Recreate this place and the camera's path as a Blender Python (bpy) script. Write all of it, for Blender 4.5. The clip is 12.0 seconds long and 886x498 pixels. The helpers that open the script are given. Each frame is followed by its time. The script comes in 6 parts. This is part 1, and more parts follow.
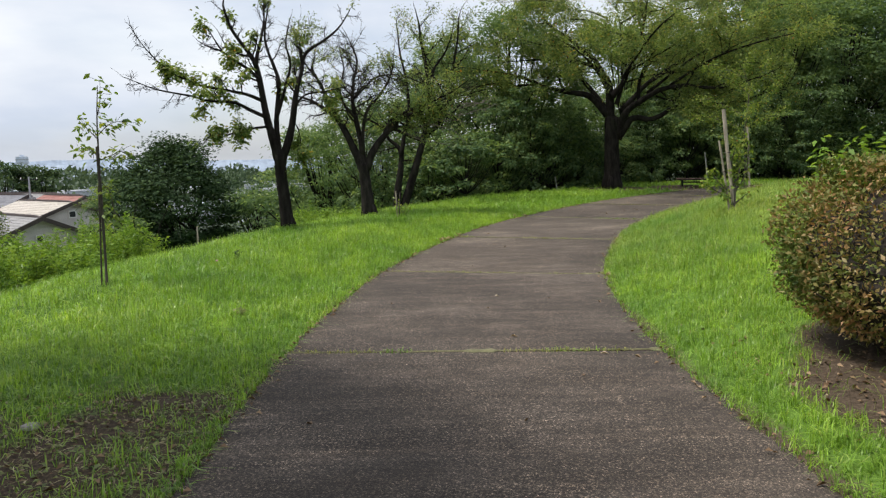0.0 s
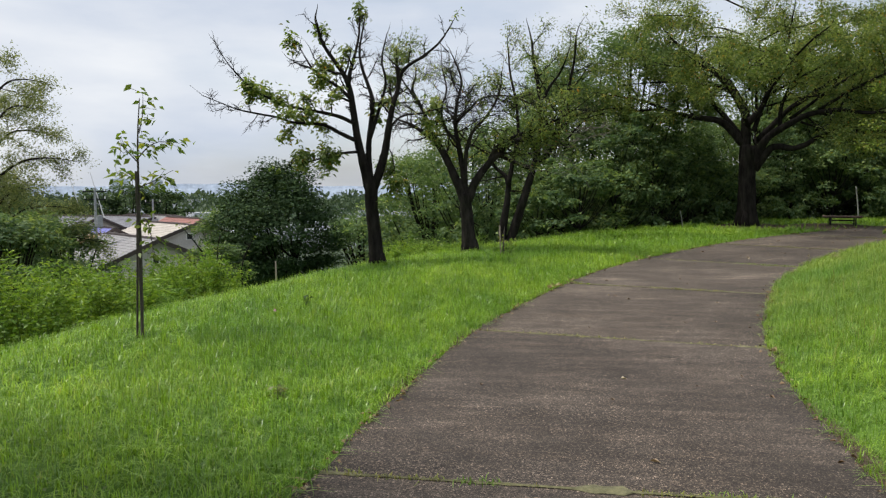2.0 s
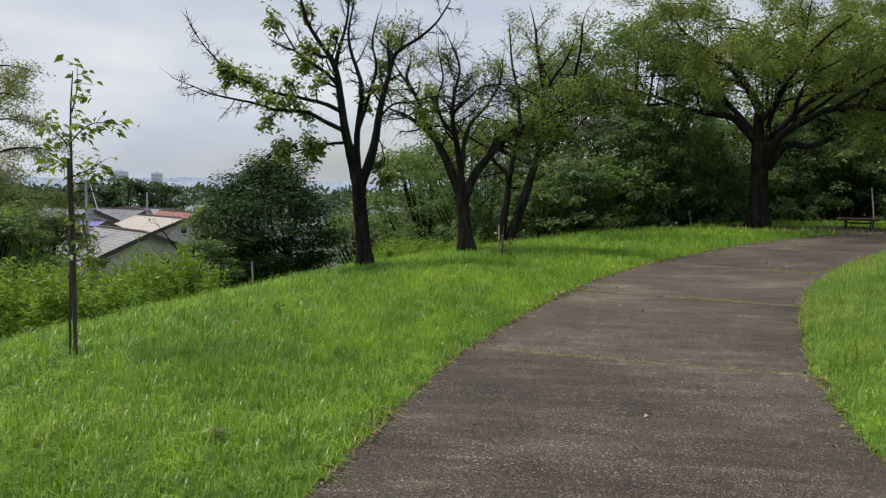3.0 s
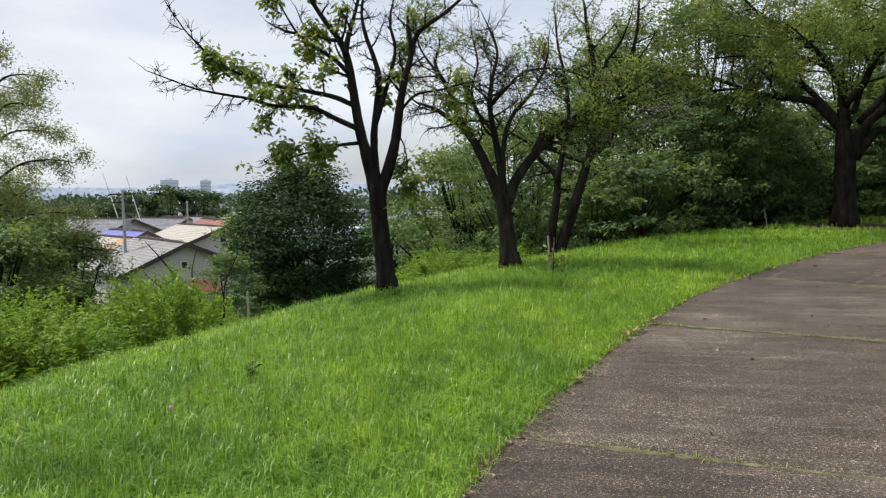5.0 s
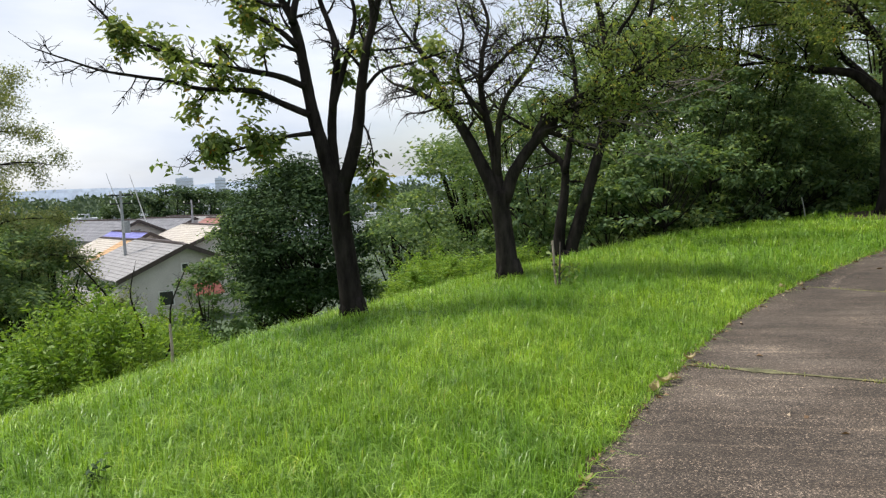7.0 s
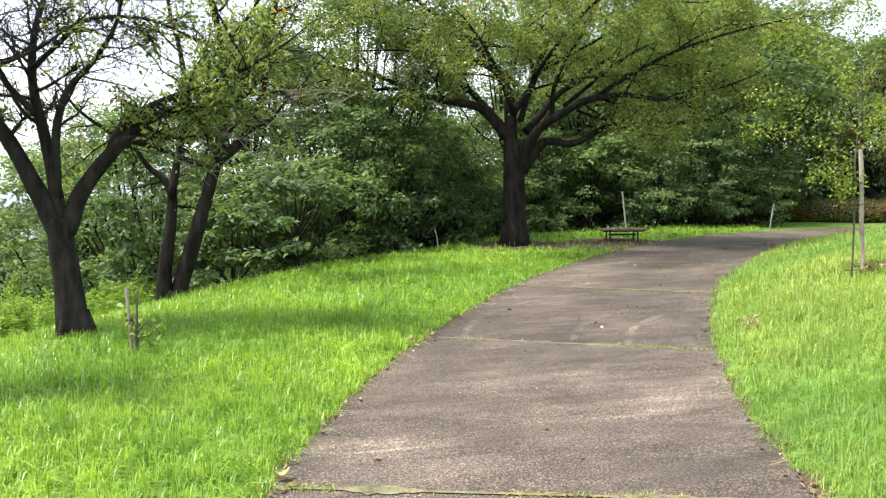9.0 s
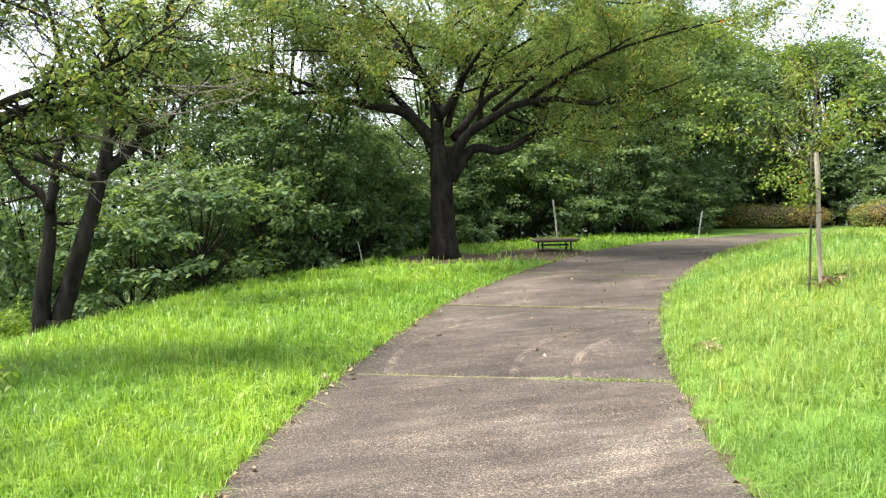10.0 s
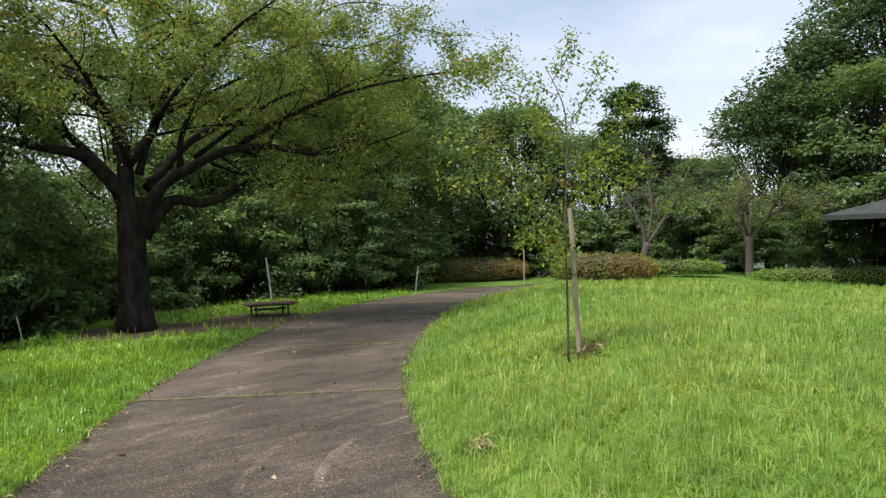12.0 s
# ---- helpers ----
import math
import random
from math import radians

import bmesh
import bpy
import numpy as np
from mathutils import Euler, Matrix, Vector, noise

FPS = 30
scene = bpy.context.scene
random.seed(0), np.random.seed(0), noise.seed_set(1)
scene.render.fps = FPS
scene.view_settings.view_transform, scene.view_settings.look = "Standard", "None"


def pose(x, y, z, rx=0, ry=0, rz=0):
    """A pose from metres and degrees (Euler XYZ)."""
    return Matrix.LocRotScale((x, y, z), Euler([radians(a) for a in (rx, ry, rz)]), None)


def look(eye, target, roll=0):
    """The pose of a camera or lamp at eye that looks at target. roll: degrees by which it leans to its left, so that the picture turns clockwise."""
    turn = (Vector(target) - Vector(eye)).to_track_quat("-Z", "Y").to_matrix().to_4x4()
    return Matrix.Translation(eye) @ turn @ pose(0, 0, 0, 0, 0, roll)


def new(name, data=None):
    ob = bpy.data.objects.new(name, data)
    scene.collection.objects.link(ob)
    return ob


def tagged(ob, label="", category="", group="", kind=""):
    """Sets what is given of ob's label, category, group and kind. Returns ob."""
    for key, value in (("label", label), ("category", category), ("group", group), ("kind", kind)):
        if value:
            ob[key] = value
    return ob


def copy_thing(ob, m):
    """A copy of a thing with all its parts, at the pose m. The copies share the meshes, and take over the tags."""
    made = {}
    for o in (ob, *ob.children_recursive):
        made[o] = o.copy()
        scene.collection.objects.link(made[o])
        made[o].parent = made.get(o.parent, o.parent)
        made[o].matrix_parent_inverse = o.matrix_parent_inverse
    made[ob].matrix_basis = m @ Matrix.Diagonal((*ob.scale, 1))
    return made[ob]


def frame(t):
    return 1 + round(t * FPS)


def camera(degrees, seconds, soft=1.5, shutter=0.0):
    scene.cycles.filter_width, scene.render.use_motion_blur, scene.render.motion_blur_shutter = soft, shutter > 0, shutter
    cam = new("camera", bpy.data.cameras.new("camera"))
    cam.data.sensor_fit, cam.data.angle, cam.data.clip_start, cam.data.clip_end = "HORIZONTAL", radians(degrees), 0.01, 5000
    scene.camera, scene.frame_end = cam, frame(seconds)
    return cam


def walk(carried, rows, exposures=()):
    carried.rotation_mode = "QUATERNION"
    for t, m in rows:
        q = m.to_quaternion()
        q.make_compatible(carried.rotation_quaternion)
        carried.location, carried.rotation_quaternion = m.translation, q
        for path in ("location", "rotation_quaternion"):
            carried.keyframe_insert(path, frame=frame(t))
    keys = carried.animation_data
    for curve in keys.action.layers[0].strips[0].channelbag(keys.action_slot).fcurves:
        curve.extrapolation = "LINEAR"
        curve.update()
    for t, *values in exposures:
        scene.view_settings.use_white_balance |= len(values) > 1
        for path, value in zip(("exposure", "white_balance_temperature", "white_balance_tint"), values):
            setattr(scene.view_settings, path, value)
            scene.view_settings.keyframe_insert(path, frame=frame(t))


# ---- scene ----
cam = camera(60.5, 12.0, 1.3)
PATH = [
    (0, (-0.084, 0.645, 1.594), (-0.067, 2.631, 1.359), -0.9),
    (0.5, (-0.124, 1.134, 1.612), (-0.287, 3.114, 1.376), -0.8),
    (1, (-0.11, 1.628, 1.623), (-0.432, 3.586, 1.379), -0.9),
    (1.5, (-0.109, 2.166, 1.637), (-0.386, 4.134, 1.419), 0.2),
    (2, (-0.066, 2.735, 1.636), (-0.334, 4.71, 1.477), -0.0),
    (2.5, (-0.089, 3.314, 1.615), (-0.406, 5.283, 1.461), 0.5),
    (3, (-0.128, 3.925, 1.616), (-0.394, 5.9, 1.448), 0.7),
    (3.2, (-0.133, 4.187, 1.612), (-0.408, 6.161, 1.447), 0.7),
    (4.8, (-0.344, 6.057, 1.669), (-0.734, 8.01, 1.493), -1.2),
    (5, (-0.336, 6.29, 1.707), (-0.72, 8.246, 1.539), -0.9),
    (5.5, (-0.335, 6.86, 1.703), (-0.677, 8.824, 1.537), -0.9),
    (6, (-0.327, 7.444, 1.716), (-0.752, 9.39, 1.536), -1.2),
    (6.5, (-0.363, 7.965, 1.781), (-0.803, 9.903, 1.563), -2.5),
    (6.7, (-0.354, 8.174, 1.767), (-0.821, 10.108, 1.565), -2.6),
    (8.3, (0.077, 9.904, 1.759), (0.195, 11.893, 1.582), -0.7),
    (8.5, (0.121, 10.129, 1.758), (0.294, 12.114, 1.583), -0.6),
    (9, (0.263, 10.688, 1.776), (0.728, 12.627, 1.624), -0.5),
    (9.5, (0.46, 11.222, 1.789), (1.036, 13.131, 1.632), -0.8),
    (10, (0.621, 11.767, 1.794), (1.267, 13.655, 1.664), -1.1),
    (10.5, (0.804, 12.265, 1.807), (1.585, 14.104, 1.702), -1.0),
    (11, (1.0, 12.777, 1.833), (1.923, 14.55, 1.77), -0.7),
    (11.5, (1.145, 13.137, 1.86), (2.277, 14.786, 1.819), -1.4),
    (12, (1.311, 13.424, 1.882), (2.615, 14.94, 1.876), -1.7),
]
EXPOSURES = [(0.0, 0.15), (0.5, -0.1), (1.0, -0.33), (1.5, 0.0), (2.0, 0.0), (2.5, -0.18), (3.0, -0.18), (5.0, 0.1), (6.7, 0.2), (8.3, 0.8), (9.0, 1.28), (10.0, 1.43), (10.6, 1.28), (11.2, 0.92), (12.0, 0.4)]
walk(cam, [(t, look(eye, target, roll)) for t, eye, target, roll in PATH], EXPOSURES)

# ---- world, sun, exposure ----
SUN_EL, SUN_AZ = 60.0, -92.0          # azimuth from +y towards +x, degrees
world = bpy.data.worlds.new("sky")
scene.world = world
world.use_nodes = True
wn, wl = world.node_tree.nodes, world.node_tree.links
wn.clear()
w_out, w_bg, w_bg2 = wn.new("ShaderNodeOutputWorld"), wn.new("ShaderNodeBackground"), wn.new("ShaderNodeBackground")
sky = wn.new("ShaderNodeTexSky")
sky.sky_type, sky.sun_disc = "NISHITA", False
sky.sun_elevation, sky.sun_rotation = radians(SUN_EL), radians(SUN_AZ)
sky.dust_density, sky.air_density = 2.0, 1.0
w_bg.inputs["Strength"].default_value = 0.14
wl.new(sky.outputs[0], w_bg.inputs["Color"])
w_tc, w_map = wn.new("ShaderNodeTexCoord"), wn.new("ShaderNodeMapping")
w_map.inputs["Scale"].default_value = (1.0, 1.0, 3.2)
w_map.inputs["Location"].default_value = (0.35, 0.2, 0.1)
wl.new(w_tc.outputs["Generated"], w_map.inputs["Vector"])
w_n1, w_n2 = wn.new("ShaderNodeTexNoise"), wn.new("ShaderNodeTexNoise")
w_n1.inputs["Scale"].default_value, w_n1.inputs["Detail"].default_value, w_n1.inputs["Roughness"].default_value = 1.7, 8, 0.5
w_n2.inputs["Scale"].default_value, w_n2.inputs["Detail"].default_value = 2.6, 7
for n_ in (w_n1, w_n2):
    wl.new(w_map.outputs[0], n_.inputs["Vector"])
w_r1, w_r2 = wn.new("ShaderNodeValToRGB"), wn.new("ShaderNodeValToRGB")
w_r1.color_ramp.elements[0].position, w_r1.color_ramp.elements[1].position = 0.30, 0.56
w_r1.color_ramp.elements[0].color, w_r1.color_ramp.elements[1].color = (0.35, 0.35, 0.35, 1), (0.96, 0.96, 0.96, 1)
w_r2.color_ramp.elements[0].position, w_r2.color_ramp.elements[1].position = 0.36, 0.68
w_r2.color_ramp.elements[0].color, w_r2.color_ramp.elements[1].color = (0.60, 0.67, 0.80, 1), (0.95, 0.97, 1.0, 1)
wl.new(w_n1.outputs["Fac"], w_r1.inputs["Fac"])
wl.new(w_n2.outputs["Fac"], w_r2.inputs["Fac"])
wl.new(w_r2.outputs[0], w_bg2.inputs["Color"])
w_bg2.inputs["Strength"].default_value = 0.98
w_mix = wn.new("ShaderNodeMixShader")
wl.new(w_r1.outputs[0], w_mix.inputs[0])
wl.new(w_bg.outputs[0], w_mix.inputs[1])
wl.new(w_bg2.outputs[0], w_mix.inputs[2])
wl.new(w_mix.outputs[0], w_out.inputs["Surface"])

sun_data = bpy.data.lights.new("sun", "SUN")
sun_data.energy, sun_data.angle, sun_data.color = 4.4, radians(12.0), (1.0, 0.95, 0.89)
sun = new("sun", sun_data)
_sd = Vector((math.sin(radians(SUN_AZ)) * math.cos(radians(SUN_EL)), math.cos(radians(SUN_AZ)) * math.cos(radians(SUN_EL)), math.sin(radians(SUN_EL))))
sun.matrix_world = look(_sd * 60, (0, 0, 0))


# ---- materials ----
def mat_new(name):
    m = bpy.data.materials.new(name)
    m.use_nodes = True
    nt = m.node_tree
    return m, nt.nodes, nt.links, nt.nodes["Principled BSDF"]


def ramp(nodes, stops):
    r = nodes.new("ShaderNodeValToRGB")
    els = r.color_ramp.elements
    while len(els) < len(stops):
        els.new(0.5)
    for e, (p, c) in zip(els, stops):
        e.position, e.color = p, (*c, 1)
    return r


def noise_node(nodes, links, scale, detail=4, rough=0.55, stretch=None, src="Object"):
    tc = nodes.new("ShaderNodeTexCoord")
    mp = nodes.new("ShaderNodeMapping")
    if stretch:
        mp.inputs["Scale"].default_value = stretch
    links.new(tc.outputs[src], mp.inputs["Vector"])
    n = nodes.new("ShaderNodeTexNoise")
    n.inputs["Scale"].default_value, n.inputs["Detail"].default_value, n.inputs["Roughness"].default_value = scale, detail, rough
    links.new(mp.outputs[0], n.inputs["Vector"])
    return n


def mixrgb(nodes, links, fac, a, b, blend="MIX"):
    m = nodes.new("ShaderNodeMix")
    m.data_type, m.blend_type = "RGBA", blend
    if isinstance(fac, float):
        m.inputs[0].default_value = fac
    else:
        links.new(fac, m.inputs[0])
    for sock, v in ((m.inputs[6], a), (m.inputs[7], b)):
        if isinstance(v, tuple):
            sock.default_value = (*v, 1)
        else:
            links.new(v, sock)
    return m.outputs[2]


def surface(name, dark, light, scale=6.0, rough=0.8, bump=0.15, fine=60.0, metal=0.0, stretch=None, rand=0.0):
    """A solid surface: two tones by broad noise, fine grain, relief."""
    m, n, l, p = mat_new(name)
    a = noise_node(n, l, scale, 5, 0.6, stretch)
    b = noise_node(n, l, fine, 3, 0.6, stretch)
    r = ramp(n, [(0.3, dark), (0.7, light)])
    l.new(a.outputs["Fac"], r.inputs["Fac"])
    g = ramp(n, [(0.3, (0.7, 0.7, 0.7)), (0.7, (1.25, 1.25, 1.25))])
    l.new(b.outputs["Fac"], g.inputs["Fac"])
    col = mixrgb(n, l, 0.8, r.outputs[0], g.outputs[0], "MULTIPLY")
    if rand:
        oi = n.new("ShaderNodeObjectInfo")
        rr = ramp(n, [(0.0, (1 - rand,) * 3), (1.0, (1 + rand,) * 3)])
        l.new(oi.outputs["Random"], rr.inputs["Fac"])
        col = mixrgb(n, l, 1.0, col, rr.outputs[0], "MULTIPLY")
    l.new(col, p.inputs["Base Color"])
    p.inputs["Roughness"].default_value, p.inputs["Metallic"].default_value = rough, metal
    bp = n.new("ShaderNodeBump")
    bp.inputs["Strength"].default_value, bp.inputs["Distance"].default_value = bump, 0.02
    l.new(b.outputs["Fac"], bp.inputs["Height"])
    l.new(bp.outputs[0], p.inputs["Normal"])
    return m


def leafy(name, stops, trans=0.35, rough=0.6, patch=None, patch_scale=0.25, spec=0.2, tufts=0.0):
    """Leaves and blades: colour varies leaf by leaf and in broad patches; light passes through."""
    m, n, l, p = mat_new(name)
    geo = n.new("ShaderNodeNewGeometry")
    r = ramp(n, stops)
    l.new(geo.outputs["Random Per Island"], r.inputs["Fac"])
    col = r.outputs[0]
    if patch:
        a = noise_node(n, l, patch_scale, 3)
        pr = ramp(n, [(0.35, patch[0]), (0.65, patch[1])])
        l.new(a.outputs["Fac"], pr.inputs["Fac"])
        col = mixrgb(n, l, 1.0, col, pr.outputs[0], "MULTIPLY")
    if tufts:
        b = noise_node(n, l, 3.4, 4, 0.65)
        tr = ramp(n, [(0.32, (1 - tufts, 1 - tufts * 0.8, 1 - tufts * 0.7)), (0.68, (1 + tufts, 1 + tufts * 0.75, 1 + tufts * 0.5))])
        l.new(b.outputs["Fac"], tr.inputs["Fac"])
        col = mixrgb(n, l, 1.0, col, tr.outputs[0], "MULTIPLY")
    l.new(col, p.inputs["Base Color"])
    p.inputs["Roughness"].default_value = rough
    p.inputs["Specular IOR Level"].default_value = spec
    t = n.new("ShaderNodeBsdfTranslucent")
    tint = mixrgb(n, l, 1.0, col, (1.15, 1.1, 0.55), "MULTIPLY")
    l.new(tint, t.inputs["Color"])
    mx = n.new("ShaderNodeMixShader")
    mx.inputs[0].default_value = trans
    l.new(p.outputs[0], mx.inputs[1])
    l.new(t.outputs[0], mx.inputs[2])
    l.new(mx.outputs[0], n["Material Output"].inputs["Surface"])
    return m


def bark(name, dark, light):
    m, n, l, p = mat_new(name)
    a = noise_node(n, l, 9, 6, 0.65, (1, 1, 0.28))
    b = noise_node(n, l, 2.2, 3, 0.5)
    r = ramp(n, [(0.35, dark), (0.68, light)])
    l.new(a.outputs["Fac"], r.inputs["Fac"])
    moss = ramp(n, [(0.56, (1, 1, 1)), (0.75, (0.95, 1.15, 0.8))])
    l.new(b.outputs["Fac"], moss.inputs["Fac"])
    col = mixrgb(n, l, 1.0, r.outputs[0], moss.outputs[0], "MULTIPLY")
    l.new(col, p.inputs["Base Color"])
    p.inputs["Roughness"].default_value = 0.95
    p.inputs["Specular IOR Level"].default_value = 0.08
    bp = n.new("ShaderNodeBump")
    bp.inputs["Strength"].default_value, bp.inputs["Distance"].default_value = 0.8, 0.03
    l.new(a.outputs["Fac"], bp.inputs["Height"])
    l.new(bp.outputs[0], p.inputs["Normal"])
    return m


def concrete_mat(name="path_concrete", k=1.0, rings=(), stones=3.2):
    m, n, l, p = mat_new(name)
    broad = noise_node(n, l, 0.55, 5, 0.6)
    mid = noise_node(n, l, 3.2, 5, 0.65, (0.45, 1.3, 1))
    speck = noise_node(n, l, 62, 3, 0.7)
    grit = noise_node(n, l, 160, 2, 0.6)
    vor = n.new("ShaderNodeTexVoronoi")
    vor.inputs["Scale"].default_value = 75
    tc = n.new("ShaderNodeTexCoord")
    l.new(tc.outputs["Object"], vor.inputs["Vector"])
    base = ramp(n, [(0.3, (0.043 * k, 0.036 * k, 0.03 * k)), (0.5, (0.067 * k, 0.056 * k, 0.047 * k)), (0.72, (0.104 * k, 0.088 * k, 0.075 * k))])
    l.new(broad.outputs["Fac"], base.inputs["Fac"])
    streak = ramp(n, [(0.32, (0.72, 0.70, 0.68)), (0.58, (1.0, 1.0, 1.0)), (0.74, (1.28, 1.26, 1.22))])
    l.new(mid.outputs["Fac"], streak.inputs["Fac"])
    c1 = mixrgb(n, l, 1.0, base.outputs[0], streak.outputs[0], "MULTIPLY")
    sp = ramp(n, [(0.36, (0.4, 0.4, 0.4)), (0.5, (0.9, 0.9, 0.9)), (0.64, (2.1, 2.02, 1.9))])
    l.new(speck.outputs["Fac"], sp.inputs["Fac"])
    wear = noise_node(n, l, 1.6, 4, 0.6, (0.6, 1.2, 1))
    wr = ramp(n, [(0.34, (0.6, 0.6, 0.6)), (0.64, (1.0, 1.0, 1.0))])
    l.new(wear.outputs["Fac"], wr.inputs["Fac"])
    c2 = mixrgb(n, l, wr.outputs[0], c1, mixrgb(n, l, 1.0, c1, sp.outputs[0], "MULTIPLY"))
    chips = noise_node(n, l, 26, 2, 0.5)
    cr = ramp(n, [(0.68, (1, 1, 1)), (0.76, (1.5, 1.47, 1.42))])
    l.new(chips.outputs["Fac"], cr.inputs["Fac"])
    c2 = mixrgb(n, l, wr.outputs[0], c2, mixrgb(n, l, 1.0, c2, cr.outputs[0], "MULTIPLY"))
    vr = ramp(n, [(0.0, (1.35, 1.3, 1.22)), (0.45, (0.85, 0.85, 0.85))])
    l.new(vor.outputs["Distance"], vr.inputs["Fac"])
    scuff = noise_node(n, l, 1.3, 3, 0.5, (0.4, 7.0, 1))
    sr = ramp(n, [(0.66, (1, 1, 1)), (0.76, (1.7, 1.68, 1.62))])
    l.new(scuff.outputs["Fac"], sr.inputs["Fac"])
    c2 = mixrgb(n, l, 1.0, c2, sr.outputs[0], "MULTIPLY")
    gr = ramp(n, [(0.35, (0.6, 0.6, 0.6)), (0.65, (1.5, 1.48, 1.45))])
    l.new(grit.outputs["Fac"], gr.inputs["Fac"])
    c2 = mixrgb(n, l, 1.0, c2, gr.outputs[0], "MULTIPLY")
    c3 = mixrgb(n, l, 0.35, c2, vr.outputs[0], "MULTIPLY")
    peb = n.new("ShaderNodeTexVoronoi")              # the stones of the aggregate, each with its own tone
    peb.inputs["Scale"].default_value = 135
    l.new(tc.outputs["Object"], peb.inputs["Vector"])
    pr = ramp(n, [(0.0, (0.5, 0.49, 0.48)), (0.45, (0.72, 0.71, 0.7)), (0.7, (1.05, 1.04, 1.02)), (0.86, (1 + 0.6 * stones, 1 + 0.57 * stones, 1 + 0.53 * stones)), (1.0, (1 + 1.3 * stones, 1 + 1.25 * stones, 1 + 1.17 * stones))])
    l.new(peb.outputs["Color"], pr.inputs["Fac"])
    c3 = mixrgb(n, l, wr.outputs[0], c3, mixrgb(n, l, 1.0, c3, pr.outputs[0], "MULTIPLY"))
    rake = noise_node(n, l, 2.0, 5, 0.65, (0.55, 3.4, 1))
    kr = ramp(n, [(0.3, (0.7, 0.7, 0.7)), (0.5, (1.0, 1.0, 1.0)), (0.66, (1.3, 1.28, 1.25))])
    l.new(rake.outputs["Fac"], kr.inputs["Fac"])
    c3 = mixrgb(n, l, 0.8, c3, mixrgb(n, l, 1.0, c3, kr.outputs[0], "MULTIPLY"))
    blot = noise_node(n, l, 1.35, 6, 0.72, (0.6, 1.5, 1))   # paler patches where the skin has worn off
    br = ramp(n, [(0.4, (0.82, 0.82, 0.82)), (0.52, (1.0, 1.0, 1.0)), (0.6, (1.2, 1.19, 1.18)), (0.7, (1.42, 1.4, 1.38))])
    l.new(blot.outputs["Fac"], br.inputs["Fac"])
    c3 = mixrgb(n, l, 0.9, c3, mixrgb(n, l, 1.0, c3, br.outputs[0], "MULTIPLY"))
    for cx, cy, r_ in rings:                         # pale tyre scuffs, parts of wide circles
        sep = n.new("ShaderNodeVectorMath")
        sep.operation = "MULTIPLY"
        sep.inputs[1].default_value = (1, 1, 0)
        l.new(tc.outputs["Object"], sep.inputs[0])
        far_ = n.new("ShaderNodeVectorMath")
        far_.operation = "DISTANCE"
        far_.inputs[1].default_value = (cx, cy, 0)
        l.new(sep.outputs[0], far_.inputs[0])
        off_ = n.new("ShaderNodeMath")
        off_.operation = "COMPARE"
        off_.inputs[1].default_value, off_.inputs[2].default_value = r_, 0.04
        l.new(far_.outputs["Value"], off_.inputs[0])
        cut = n.new("ShaderNodeMath")
        cut.operation = "MULTIPLY"
        l.new(off_.outputs[0], cut.inputs[0])
        patchy = ramp(n, [(0.42, (0, 0, 0)), (0.6, (0.75, 0.75, 0.75))])
        l.new(noise_node(n, l, 7, 4, 0.7).outputs["Fac"], patchy.inputs["Fac"])
        l.new(patchy.outputs[0], cut.inputs[1])
        c3 = mixrgb(n, l, cut.outputs[0], c3, mixrgb(n, l, 1.0, c3, (2.1, 2.06, 2.0), "MULTIPLY"))
    oi = n.new("ShaderNodeObjectInfo")
    rr = ramp(n, [(0.0, (0.86, 0.86, 0.87)), (1.0, (1.16, 1.15, 1.12))])
    l.new(oi.outputs["Random"], rr.inputs["Fac"])
    c4 = mixrgb(n, l, 1.0, c3, rr.outputs[0], "MULTIPLY")
    l.new(c4, p.inputs["Base Color"])
    p.inputs["Roughness"].default_value = 0.88
    p.inputs["Specular IOR Level"].default_value = 0.3
    bp = n.new("ShaderNodeBump")
    bp.inputs["Strength"].default_value, bp.inputs["Distance"].default_value = 0.45, 0.006
    l.new(speck.outputs["Fac"], bp.inputs["Height"])
    bp2 = n.new("ShaderNodeBump")
    bp2.inputs["Strength"].default_value, bp2.inputs["Distance"].default_value = 0.3, 0.003
    l.new(grit.outputs["Fac"], bp2.inputs["Height"])
    l.new(bp.outputs[0], bp2.inputs["Normal"])
    l.new(bp2.outputs[0], p.inputs["Normal"])
    return m


